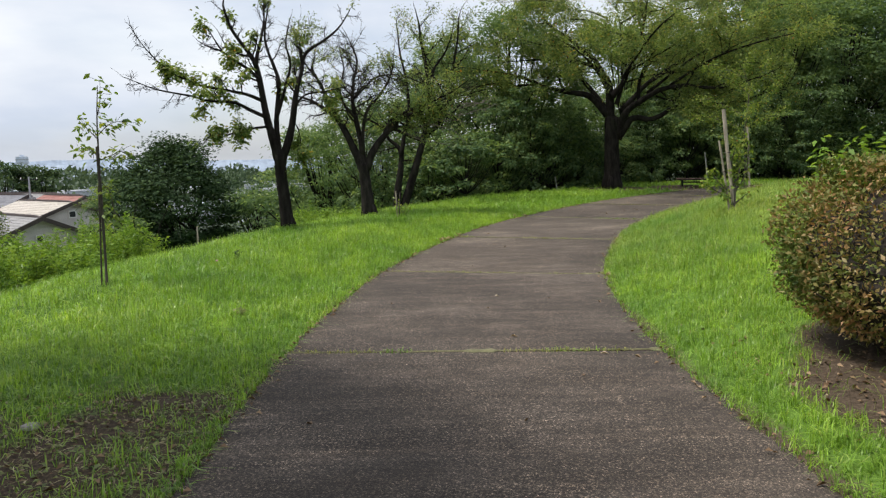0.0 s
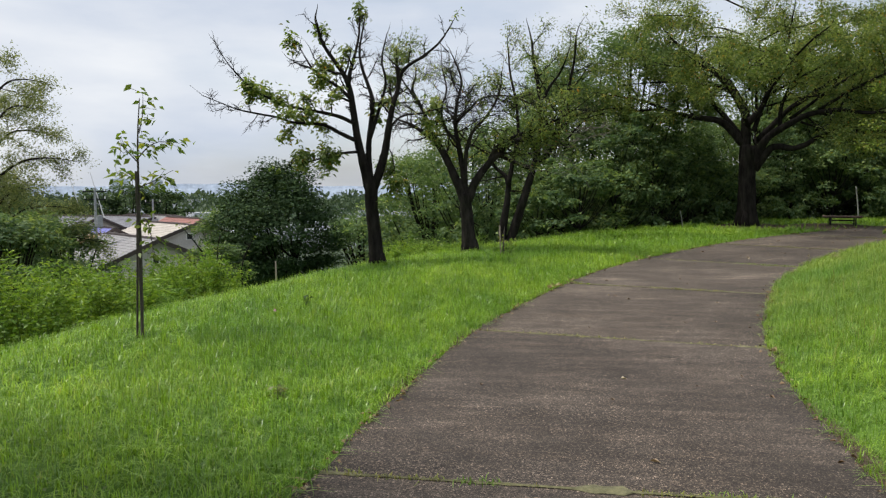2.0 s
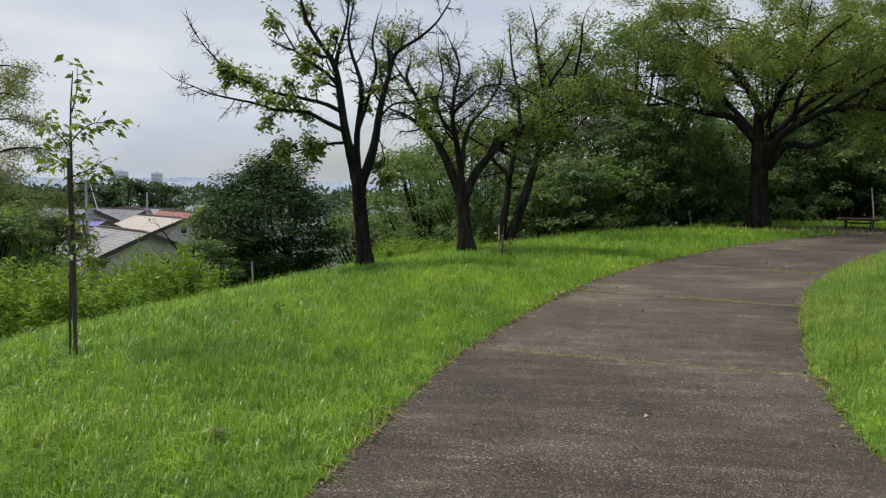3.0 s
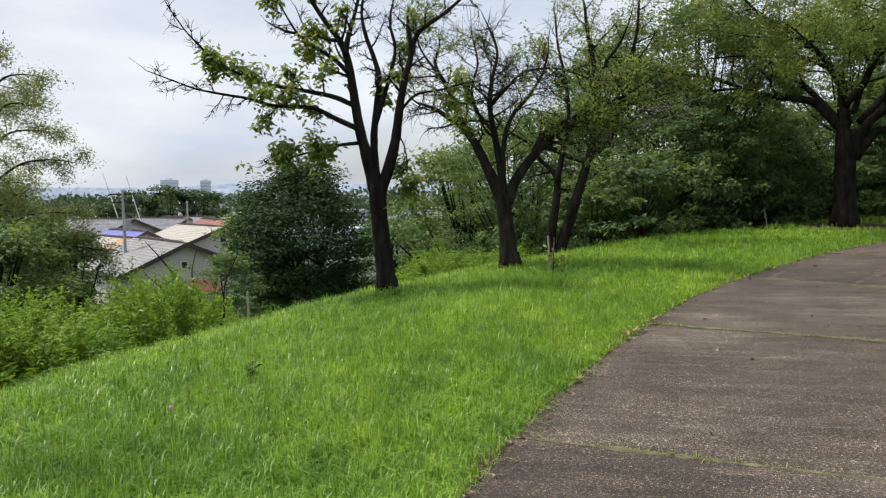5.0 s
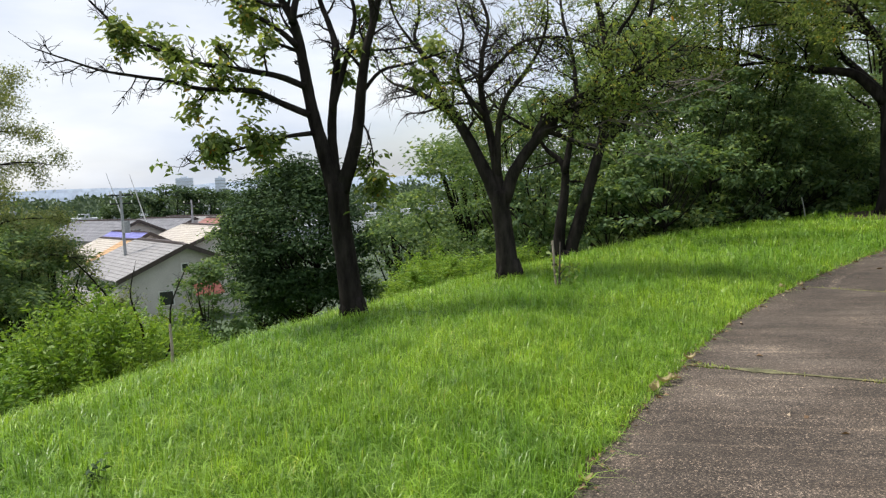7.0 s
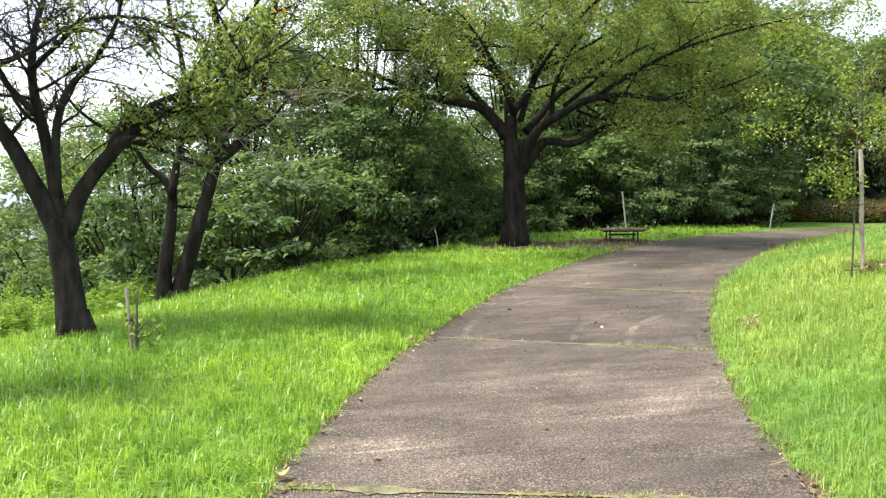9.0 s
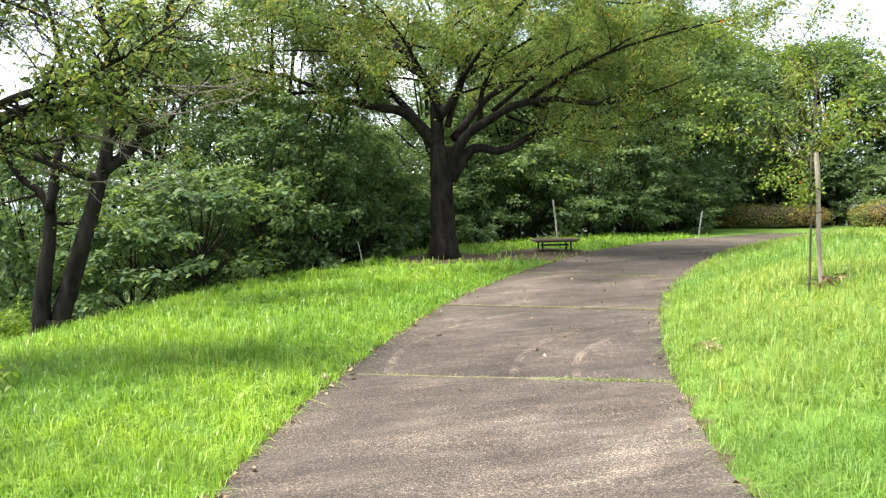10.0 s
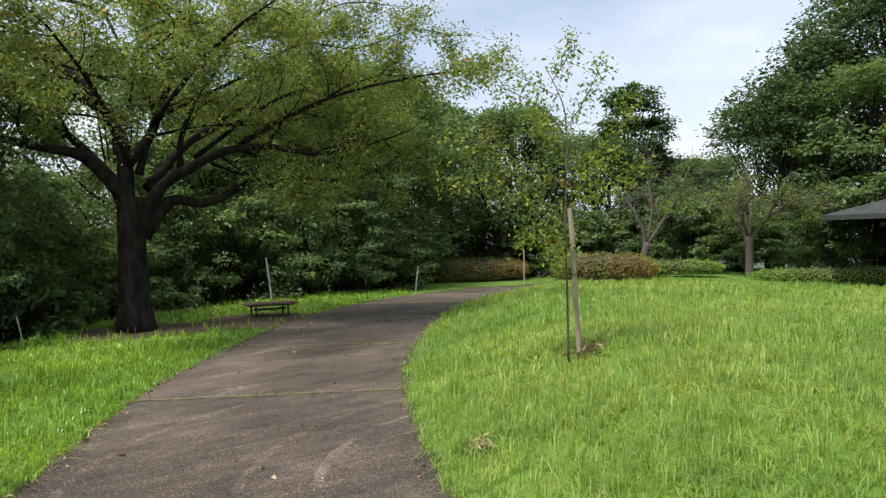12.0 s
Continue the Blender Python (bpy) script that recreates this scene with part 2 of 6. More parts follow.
def ground_mat():
    """Turf soil: green thatch, with brown earth where the vertex mask says bare."""
    m, n, l, p = mat_new("turf_soil")
    at = n.new("ShaderNodeAttribute")
    at.attribute_name = "bare"
    a = noise_node(n, l, 1.1, 5, 0.6)
    f = noise_node(n, l, 38, 4, 0.7)
    turf = ramp(n, [(0.3, (0.065, 0.125, 0.019)), (0.7, (0.12, 0.21, 0.034))])
    l.new(a.outputs["Fac"], turf.inputs["Fac"])
    earth = ramp(n, [(0.3, (0.035, 0.025, 0.017)), (0.52, (0.075, 0.055, 0.038)), (0.72, (0.15, 0.115, 0.08))])
    l.new(f.outputs["Fac"], earth.inputs["Fac"])
    add = n.new("ShaderNodeMath")
    add.operation = "MULTIPLY_ADD"
    l.new(f.outputs["Fac"], add.inputs[0])
    add.inputs[1].default_value = 0.7
    l.new(at.outputs["Fac"], add.inputs[2])
    mk = ramp(n, [(0.62, (0, 0, 0)), (0.85, (1, 1, 1))])
    l.new(add.outputs[0], mk.inputs["Fac"])
    at2 = n.new("ShaderNodeAttribute")
    at2.attribute_name = "wild"
    wild = ramp(n, [(0.3, (0.05, 0.07, 0.045)), (0.7, (0.11, 0.135, 0.1))])
    wide = noise_node(n, l, 0.02, 5, 0.65)
    l.new(wide.outputs["Fac"], wild.inputs["Fac"])
    turf_ = mixrgb(n, l, at2.outputs["Fac"], turf.outputs[0], wild.outputs[0])
    col = mixrgb(n, l, mk.outputs[0], turf_, earth.outputs[0])
    l.new(col, p.inputs["Base Color"])
    p.inputs["Roughness"].default_value = 0.95
    p.inputs["Specular IOR Level"].default_value = 0.15
    bp = n.new("ShaderNodeBump")
    bp.inputs["Strength"].default_value, bp.inputs["Distance"].default_value = 0.7, 0.03
    l.new(f.outputs["Fac"], bp.inputs["Height"])
    l.new(bp.outputs[0], p.inputs["Normal"])
    return m


M_CONC = concrete_mat()
M_CONC_PALE = concrete_mat("paler_path_concrete", 1.32, (), 0.9)
M_CONC_SCUFFED = concrete_mat("scuffed_path_concrete", 1.0, ((6.3, 16.6, 2.66), (6.3, 16.6, 3.21), (5.7, 17.46, 3.49)))
M_JOINT = surface("joint_moss", (0.07, 0.068, 0.034), (0.2, 0.19, 0.095), 9, 1.0, 0.6, 45)
M_TURF = ground_mat()
M_GRASS = leafy("grass_blades", [(0.0, (0.1, 0.2, 0.02)), (0.5, (0.225, 0.395, 0.05)), (0.9, (0.3, 0.48, 0.08)), (1.0, (0.36, 0.44, 0.13))],
                0.42, 0.36, ((0.76, 0.83, 0.78), (1.2, 1.1, 1.0)), 0.45, 0.42, 0.36)
M_GRASS_LONG = leafy("long_grass", [(0.0, (0.16, 0.265, 0.055)), (0.5, (0.25, 0.385, 0.09)), (0.92, (0.33, 0.44, 0.125)), (1.0, (0.4, 0.44, 0.17))],
                     0.45, 0.45, ((0.72, 0.86, 0.75), (1.2, 1.06, 1.0)), 0.4, 0.3, 0.32)
M_WEED = leafy("joint_weeds", [(0.0, (0.16, 0.21, 0.04)), (0.6, (0.27, 0.29, 0.08)), (1.0, (0.4, 0.33, 0.14))], 0.3, 0.6)
M_CHERRY = leafy("cherry_leaves", [(0.0, (0.085, 0.14, 0.045)), (0.55, (0.165, 0.23, 0.08)), (0.95, (0.29, 0.345, 0.125)), (0.99, (0.38, 0.3, 0.06)), (1.0, (0.4, 0.16, 0.03))],
                 0.55, 0.42, ((0.8, 0.85, 0.8), (1.15, 1.1, 1.0)), 0.6)
M_SAPLEAF = leafy("sapling_leaves", [(0.0, (0.08, 0.15, 0.025)), (0.7, (0.21, 0.285, 0.055)), (0.99, (0.32, 0.34, 0.08)), (1.0, (0.5, 0.12, 0.03))], 0.45, 0.45)
M_WOOD1 = leafy("wood_leaves_mid", [(0.0, (0.066, 0.12, 0.05)), (0.6, (0.115, 0.185, 0.078)), (1.0, (0.185, 0.255, 0.11))], 0.48, 0.6,
                ((0.7, 0.75, 0.75), (1.25, 1.2, 1.05)), 0.35)
M_WOOD2 = leafy("wood_leaves_deep", [(0.0, (0.066, 0.122, 0.058)), (0.7, (0.135, 0.21, 0.09)), (1.0, (0.25, 0.32, 0.13))], 0.45, 0.6,
                ((0.7, 0.75, 0.8), (1.2, 1.15, 1.0)), 0.4)
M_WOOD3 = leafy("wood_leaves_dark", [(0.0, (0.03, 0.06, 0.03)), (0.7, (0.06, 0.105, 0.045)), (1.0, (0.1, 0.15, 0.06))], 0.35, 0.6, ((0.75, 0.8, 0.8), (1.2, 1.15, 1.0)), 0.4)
M_SHOOT = surface("green_shoots", (0.06, 0.1, 0.02), (0.12, 0.18, 0.04), 8, 0.8, 0.1)
M_EVERG = leafy("evergreen_leaves", [(0.0, (0.022, 0.045, 0.02)), (0.7, (0.045, 0.082, 0.034)), (1.0, (0.075, 0.12, 0.045))], 0.22, 0.7, None, 0.4, 0.1)
M_SHRUB = leafy("shrub_leaves", [(0.0, (0.11, 0.2, 0.03)), (0.6, (0.19, 0.31, 0.045)), (1.0, (0.27, 0.38, 0.065))], 0.45, 0.45,
                ((0.75, 0.85, 0.8), (1.15, 1.1, 1.0)), 0.5)
M_PALE = leafy("pale_leaves", [(0.0, (0.13, 0.17, 0.075)), (0.7, (0.22, 0.26, 0.115)), (1.0, (0.32, 0.34, 0.16))], 0.5, 0.45)
M_HEDGE = leafy("azalea_leaves", [(0.0, (0.09, 0.115, 0.03)), (0.42, (0.18, 0.2, 0.055)), (0.66, (0.26, 0.2, 0.08)), (0.9, (0.36, 0.22, 0.11)), (1.0, (0.55, 0.45, 0.28))],
                0.25, 0.5, ((0.55, 0.8, 0.55), (1.25, 1.0, 1.0)), 1.3)
M_HEDGE_FAR = leafy("clipped_hedge_leaves", [(0.0, (0.1, 0.15, 0.034)), (0.5, (0.23, 0.21, 0.062)), (1.0, (0.36, 0.25, 0.11))], 0.25, 0.5,
                    ((0.7, 1.0, 0.7), (1.2, 0.95, 0.95)), 0.9)
M_HEDGE_GREEN = leafy("green_hedge_leaves", [(0.0, (0.13, 0.23, 0.04)), (1.0, (0.26, 0.38, 0.075))], 0.3, 0.5)
M_LITTER = leafy("dead_leaves", [(0.0, (0.09, 0.055, 0.03)), (0.5, (0.2, 0.13, 0.075)), (0.85, (0.3, 0.21, 0.125)), (1.0, (0.44, 0.37, 0.27))], 0.1, 0.7)
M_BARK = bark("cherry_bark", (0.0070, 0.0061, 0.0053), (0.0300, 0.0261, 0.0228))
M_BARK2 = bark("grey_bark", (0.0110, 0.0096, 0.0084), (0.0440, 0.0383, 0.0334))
M_GREYTWIG = surface("grey_twigs", (0.045, 0.037, 0.03), (0.11, 0.092, 0.075), 8, 0.9, 0.1)
M_TWIG = surface("dead_twig", (0.10, 0.085, 0.07), (0.22, 0.19, 0.16), 8, 0.9, 0.1)
M_STAKE = surface("weathered_stake", (0.20, 0.165, 0.13), (0.42, 0.36, 0.29), 5, 0.85, 0.3, 50, 0, (3, 3, 0.5))
M_STAKE_DK = surface("dark_stake", (0.03, 0.025, 0.02), (0.08, 0.065, 0.05), 6, 0.9, 0.3, 50, 0, (3, 3, 0.5))
M_WHITEPOST = surface("white_post", (0.2, 0.2, 0.18), (0.34, 0.33, 0.31), 5, 0.7, 0.1)
M_BENCHWOOD = surface("bench_wood", (0.06, 0.036, 0.026), (0.15, 0.09, 0.065), 5, 0.75, 0.3, 70, 0, (1, 6, 6), 0.2)
M_STEEL = surface("dark_steel", (0.012, 0.014, 0.013), (0.03, 0.032, 0.03), 8, 0.5, 0.05, 60, 0.6)
# inside of the hedges: dark twigs, with the shade among them in the tone
M_TWIG_SHADE = surface("hedge_twig_shade", (0.012, 0.010, 0.007), (0.035, 0.026, 0.018), 8, 1.0, 0.3)
M_STONE = surface("pale_stone", (0.22, 0.20, 0.18), (0.45, 0.42, 0.38), 10, 0.9, 0.3)
M_WALL = surface("house_wall", (0.46, 0.43, 0.41), (0.6, 0.57, 0.54), 0.7, 0.9, 0.1, 20, 0, None, 0.08)
M_ROOF_GREY = surface("roof_grey", (0.17, 0.165, 0.165), (0.27, 0.265, 0.265), 1.5, 0.7, 0.3, 12)
M_ROOF_DARK = surface("roof_dark_grey", (0.11, 0.115, 0.13), (0.2, 0.2, 0.22), 1.5, 0.7, 0.3, 12)
M_ROOF_CREAM = surface("roof_cream", (0.34, 0.31, 0.265), (0.46, 0.42, 0.37), 1.5, 0.8, 0.3, 12)
M_ROOF_RED = surface("roof_red", (0.2, 0.085, 0.07), (0.31, 0.145, 0.12), 1.5, 0.8, 0.3, 12)
M_ROOF_BLUE = surface("roof_blue", (0.11, 0.12, 0.36), (0.2, 0.2, 0.5), 1.5, 0.6, 0.2, 12)
M_ROOF_TAN = surface("roof_tan", (0.36, 0.22, 0.11), (0.5, 0.33, 0.17), 1.5, 0.8, 0.2, 12)
M_FASCIA = surface("fascia_brown", (0.035, 0.025, 0.022), (0.07, 0.05, 0.045), 4, 0.6, 0.05)
M_TRIM = surface("white_trim", (0.6, 0.6, 0.58), (0.75, 0.75, 0.73), 3, 0.6, 0.05)
M_PANE = surface("dark_pane", (0.015, 0.017, 0.02), (0.03, 0.033, 0.04), 2, 0.12, 0.0)
M_AWNING = surface("red_awning", (0.45, 0.13, 0.1), (0.6, 0.2, 0.16), 3, 0.7, 0.1)
M_POLE = surface("pole_concrete", (0.24, 0.25, 0.26), (0.36, 0.37, 0.38), 3, 0.8, 0.1)
M_PAV_ROOF = surface("pavilion_roof", (0.015, 0.02, 0.018), (0.04, 0.048, 0.043), 3, 0.9, 0.15)
M_PAV_POST = surface("pavilion_post", (0.02, 0.016, 0.013), (0.05, 0.04, 0.032), 6, 0.8, 0.2)
# tower, town and hill tones carry the pale blue haze of distance
M_TOWER_HAZED = surface("hazed_tower", (0.6, 0.66, 0.75), (0.68, 0.73, 0.8), 0.02, 0.9, 0.0, 0.5)
M_TOWN_HAZED = surface("far_town", (0.36, 0.39, 0.44), (0.6, 0.62, 0.65), 0.05, 0.9, 0.0, 0.5, 0, None, 0.25)
M_HILL_HAZED = surface("hazed_hill", (0.27, 0.33, 0.42), (0.33, 0.39, 0.47), 0.004, 1.0, 0.0, 0.05)
# greens lightened a little, so that some distance haze sits in the leaf colour
M_FARWOOD = leafy("far_wood_leaves", [(0.0, (0.045, 0.075, 0.045)), (0.6, (0.075, 0.115, 0.065)), (1.0, (0.11, 0.155, 0.085))], 0.2, 0.6,
                  ((0.75, 0.8, 0.8), (1.2, 1.15, 1.05)), 0.03)
M_STRAW = leafy("dry_straw", [(0.0, (0.2, 0.16, 0.08)), (0.6, (0.36, 0.3, 0.17)), (1.0, (0.5, 0.44, 0.28))], 0.15, 0.6)
M_PINK = surface("pink_petals", (0.6, 0.3, 0.42), (0.75, 0.45, 0.55), 9, 0.7, 0.0)


# ---- geometry helpers ----
def mesh_data(name, V, F, mat, smooth=False):
    me = bpy.data.meshes.new(name)
    me.from_pydata([tuple(v) for v in V], [], F)
    me.materials.append(mat)
    if smooth:
        me.polygons.foreach_set("use_smooth", np.ones(len(me.polygons), dtype=bool))
    me.update()
    return me


def piece(name, me, parent=None, label=""):
    ob = new(name, me)
    if parent:
        ob.parent = parent
    if label:
        ob["label"] = label
    return ob


def part(name, V, F, mat, parent=None, label="", smooth=False):
    return piece(name, mesh_data(name, V, F, mat, smooth), parent, label)


def empty(name, m, label, category, group="", kind=""):
    ob = new(name)
    ob.empty_display_size = 0.2
    ob.matrix_world = m
    return tagged(ob, label, category, group, kind)


def box(V, F, c, s, rz=0.0, taper=1.0, ch=0.0):
    """A box with centre c and size s; ch: chamfer of its top edges."""
    o = len(V)
    cs, sn = math.cos(rz), math.sin(rz)
    rings = [(-0.5, 1.0, 0), (0.5, taper, 0)] if ch == 0 else [(-0.5, 1.0, 0), (0.5, taper, -ch), (0.5, taper, 0)]
    for i, (k, t, dz) in enumerate(rings):
        inset = ch if (ch and i == 2) else 0
        for sx, sy in ((-1, -1), (1, -1), (1, 1), (-1, 1)):
            x, y = sx * (s[0] / 2 * t - inset), sy * (s[1] / 2 * t - inset)
            V.append((c[0] + x * cs - y * sn, c[1] + x * sn + y * cs, c[2] + k * s[2] + dz))
    n = len(rings)
    F.append((o + 3, o + 2, o + 1, o))
    for r in range(n - 1):
        for i in range(4):
            j = (i + 1) % 4
            F.append((o + r * 4 + i, o + r * 4 + j, o + r * 4 + 4 + j, o + r * 4 + 4 + i))
    F.append(tuple(o + (n - 1) * 4 + i for i in range(4)))


def tube(V, F, pts, radii, sides=6, cap=True, rough=0.0, rng=None):
    """A tapered tube along pts."""
    o = len(V)
    P = [Vector(p) for p in pts]
    n = len(P)
    side = None
    for i in range(n):
        t = (P[min(i + 1, n - 1)] - P[max(i - 1, 0)])
        t = t.normalized() if t.length > 1e-9 else Vector((0, 0, 1))
        if side is None:
            side = t.orthogonal().normalized()
        else:
            side = (side - t * side.dot(t))
            side = side.normalized() if side.length > 1e-6 else t.orthogonal().normalized()
        up = t.cross(side)
        for k in range(sides):
            a = 2 * math.pi * k / sides
            r = radii[i] * (1 + (rng.uniform(-rough, rough) if rng and rough else 0))
            V.append(P[i] + side * (r * math.cos(a)) + up * (r * math.sin(a)))
    for i in range(n - 1):
        for k in range(sides):
            j = (k + 1) % sides
            F.append((o + i * sides + k, o + i * sides + j, o + (i + 1) * sides + j, o + (i + 1) * sides + k))
    if cap:
        F.append(tuple(o + (n - 1) * sides + k for k in range(sides)))
        F.append(tuple(o + k for k in reversed(range(sides))))


def quads(name, corners, mat):
    """A mesh of loose quads; corners: (n, 4, 3)."""
    n = len(corners)
    me = bpy.data.meshes.new(name)
    me.vertices.add(4 * n)
    me.vertices.foreach_set("co", np.ascontiguousarray(corners, dtype=np.float32).ravel())
    me.loops.add(4 * n)
    me.loops.foreach_set("vertex_index", np.arange(4 * n, dtype=np.int32))
    me.polygons.add(n)
    me.polygons.foreach_set("loop_start", np.arange(0, 4 * n, 4, dtype=np.int32))
    me.materials.append(mat)
    me.update(calc_edges=True)
    return me


def unit(a):
    return a / np.maximum(np.linalg.norm(a, axis=1, keepdims=True), 1e-9)


def leaves(name, P, axis, normal, length, width, mat, fold=0.18):
    """Leaf diamonds at P along axis, folded a little along the rib."""
    A = unit(axis)
    B = unit(np.cross(normal, A))
    N = np.cross(A, B)
    L, W = length[:, None], width[:, None]
    mid = P + A * L * 0.45
    lift = N * W * fold
    c = np.stack([P, mid + B * W * 0.5 + lift, P + A * L - N * L * 0.12, mid - B * W * 0.5 + lift], axis=1)
    return quads(name, c, mat)


def scatter_leaves(name, P, rng, size, mat, spread=0.05, droop=0.35, aspect=0.48, out=None, flat=0.6):
    """Leaves round the points P: random turn, mostly flat, hanging by droop; out: outward directions to favour."""
    n = len(P)
    az = rng.uniform(0, 2 * np.pi, n)
    ax = np.stack([np.cos(az), np.sin(az), rng.normal(-droop, 0.3, n)], axis=1)
    if out is not None:
        ax = ax * 0.8 + out * 0.6
    nm = rng.normal(0, flat, (n, 3)) + np.array([0, 0, 1.0])
    if out is not None:
        nm = nm + out * 0.6
    L = size * rng.uniform(0.65, 1.3, n)
    return leaves(name, P + rng.normal(0, spread, (n, 3)), ax, nm, L, L * aspect, mat)


# ---- the lie of the land ----
CENTRE = np.array([(0.3, -30.0), (0.27, -4.0), (0.24, 0.0), (0.21, 4.0), (0.2, 6.5), (0.32, 8.5), (0.68, 11.0), (1.42, 13.6), (2.2, 15.8), (3.1, 17.6),
                   (4.15, 19.35), (5.4, 21.2), (6.95, 23.1), (8.7, 24.9), (11.0, 27.1), (14.0, 29.4), (17.5, 31.4), (21.5, 32.7), (26.0, 33.0)])


def catmull(P, n):
    out = []
    Q = [2 * P[0] - P[1], *P, 2 * P[-1] - P[-2]]
    for i in range(1, len(Q) - 2):
        for k in range(n):
            t = k / n
            a, b, c, d = Q[i - 1], Q[i], Q[i + 1], Q[i + 2]
            out.append(0.5 * (2 * b + (c - a) * t + (2 * a - 5 * b + 4 * c - d) * t * t + (3 * b - a - 3 * c + d) * t ** 3))
    out.append(P[-1])
    return np.array(out)


LINE = catmull(list(CENTRE), 8)
LTAN = unit(np.gradient(LINE, axis=0))
LNRM = np.stack([LTAN[:, 1], -LTAN[:, 0]], axis=1)          # to the right
LARC = np.concatenate([[0], np.cumsum(np.linalg.norm(np.diff(LINE, axis=0), axis=1))])


def half_width(y):
    return np.interp(y, [0, 4, 8, 11, 18, 24, 30], [1.6, 1.58, 1.56, 1.52, 1.47, 1.5, 1.55])


def offset(xy):
    """Signed distance from the middle of the path (right: plus) and the y of the nearest point of it."""
    s, yy = np.empty(len(xy)), np.empty(len(xy))
    for a in range(0, len(xy), 40000):
        q = xy[a:a + 40000]
        d2 = ((q[:, None, :] - LINE[None]) ** 2).sum(2)
        k = d2.argmin(1)
        rel = q - LINE[k]
        side = np.einsum("ij,ij->i", rel, LNRM[k])
        s[a:a + 40000] = np.sign(side) * np.sqrt(d2.min(1))
        yy[a:a + 40000] = LINE[k, 1]
    return s, yy


def smooth01(x):
    x = np.clip(x, 0, 1)
    return x * x * (3 - 2 * x)


def path_z(y):
    return np.interp(y, [9, 24, 27.5, 31, 36, 45], [0.0, 0.355, 0.42, 0.38, 0.2, 0.0])


def ripple(x, y):
    return 0.03 * np.sin(0.9 * x + 1.3 * np.sin(0.37 * y)) * np.cos(0.7 * y + 0.8 * np.sin(0.5 * x))


def land(xy):
    xy = np.atleast_2d(np.asarray(xy, dtype=float))
    s, yy = offset(xy)
    zp, hw = path_z(yy), half_width(yy)
    dl, dr = np.maximum(-s - hw, 0), np.maximum(s - hw, 0)
    e = np.maximum(dl - np.interp(yy, [8, 14, 20, 28], [3.3, 3.5, 3.6, 3.4]), 0)
    fall = np.where(e < 2, 0.13 * e * e / 2 * 2, 0.52 + 0.40 * (e - 2))
    fall = np.where(fall > 5.5, 5.5 + 3.0 * (1 - np.exp(-(fall - 5.5) / 9)), fall)
    far = np.maximum(np.hypot(xy[:, 0], xy[:, 1]) - 90, 0)
    zl = zp + 0.05 * smooth01(dl / 2) - fall - 26 * (1 - np.exp(-far / 260)) * (s < 0)
    rise = np.interp(yy, [0, 6, 12, 16, 21, 27, 34], [0.2, 0.25, 0.45, 0.54, 0.52, 0.35, 0.25])
    zr = zp + 0.04 * smooth01(dr / 0.3) + rise * smooth01(dr / 2.4) - 0.34 * smooth01((dr - 3) / 9) - 0.05 * np.clip(dr - 15, 0, 60) - 30 * (1 - np.exp(-far / 300)) * (s > 0)
    z = np.where(s < 0, zl, zr)
    off = np.maximum(dl, dr)
    return z + ripple(xy[:, 0], xy[:, 1]) * smooth01(off / 1.5)


def gz(x, y):
    return float(land([(x, y)])[0])


HEDGE_C = (3.9, 5.6)


def bareness(xy):
    """0 turf .. 1 bare earth."""
    x, y = xy[:, 0], xy[:, 1]
    wob = 0.35 * np.sin(2.1 * x + 0.7) * np.cos(1.7 * y) + 0.25 * np.sin(4.3 * x + 3.1 * y)
    mot = 0.5 + 0.5 * np.sin(5.1 * x + 2.0 * np.sin(3.7 * y)) * np.cos(6.3 * y + 1.3 * np.sin(4.1 * x))
    b = (0.35 + 0.6 * mot) * smooth01((6.7 - y + 0.25 * (x + 2) + wob * 1.4) / 1.4) * (x < 0) * smooth01((-x - 0.9) / 0.7)
    b = np.maximum(b, 1.0 * smooth01((1.85 - np.hypot(x - HEDGE_C[0], (y - HEDGE_C[1] + 0.8) / 1.45) + 0.2 * wob) / 0.5))
    b = np.maximum(b, smooth01((1.7 - np.hypot(x - 6.5, (y - 28.4) / 0.9) + 0.5 * wob) / 0.8))
    b = np.maximum(b, smooth01((1.9 - np.hypot((x - 9.0), (y - 28.2) / 0.9) + 0.4 * wob) / 0.7))
    s, yy = offset(xy)
    b = np.maximum(b, 0.8 * smooth01((half_width(yy) + 0.10 - np.abs(s)) / 0.12))
    return b


# ground: one sheet, fine near the path, coarse to the horizon
def axis_steps(lo, hi, fine_lo, fine_hi, step):
    mid = list(np.arange(fine_lo, fine_hi + 1e-6, step))
    g, out = step, []
    v = fine_hi
    while v < hi:
        g *= 1.16
        v += g
        out.append(min(v, hi))
    g, low, v = step, [], fine_lo
    while v > lo:
        g *= 1.16
        v -= g
        low.append(max(v, lo))
    return np.array(sorted(set(low)) + mid + sorted(set(out)))


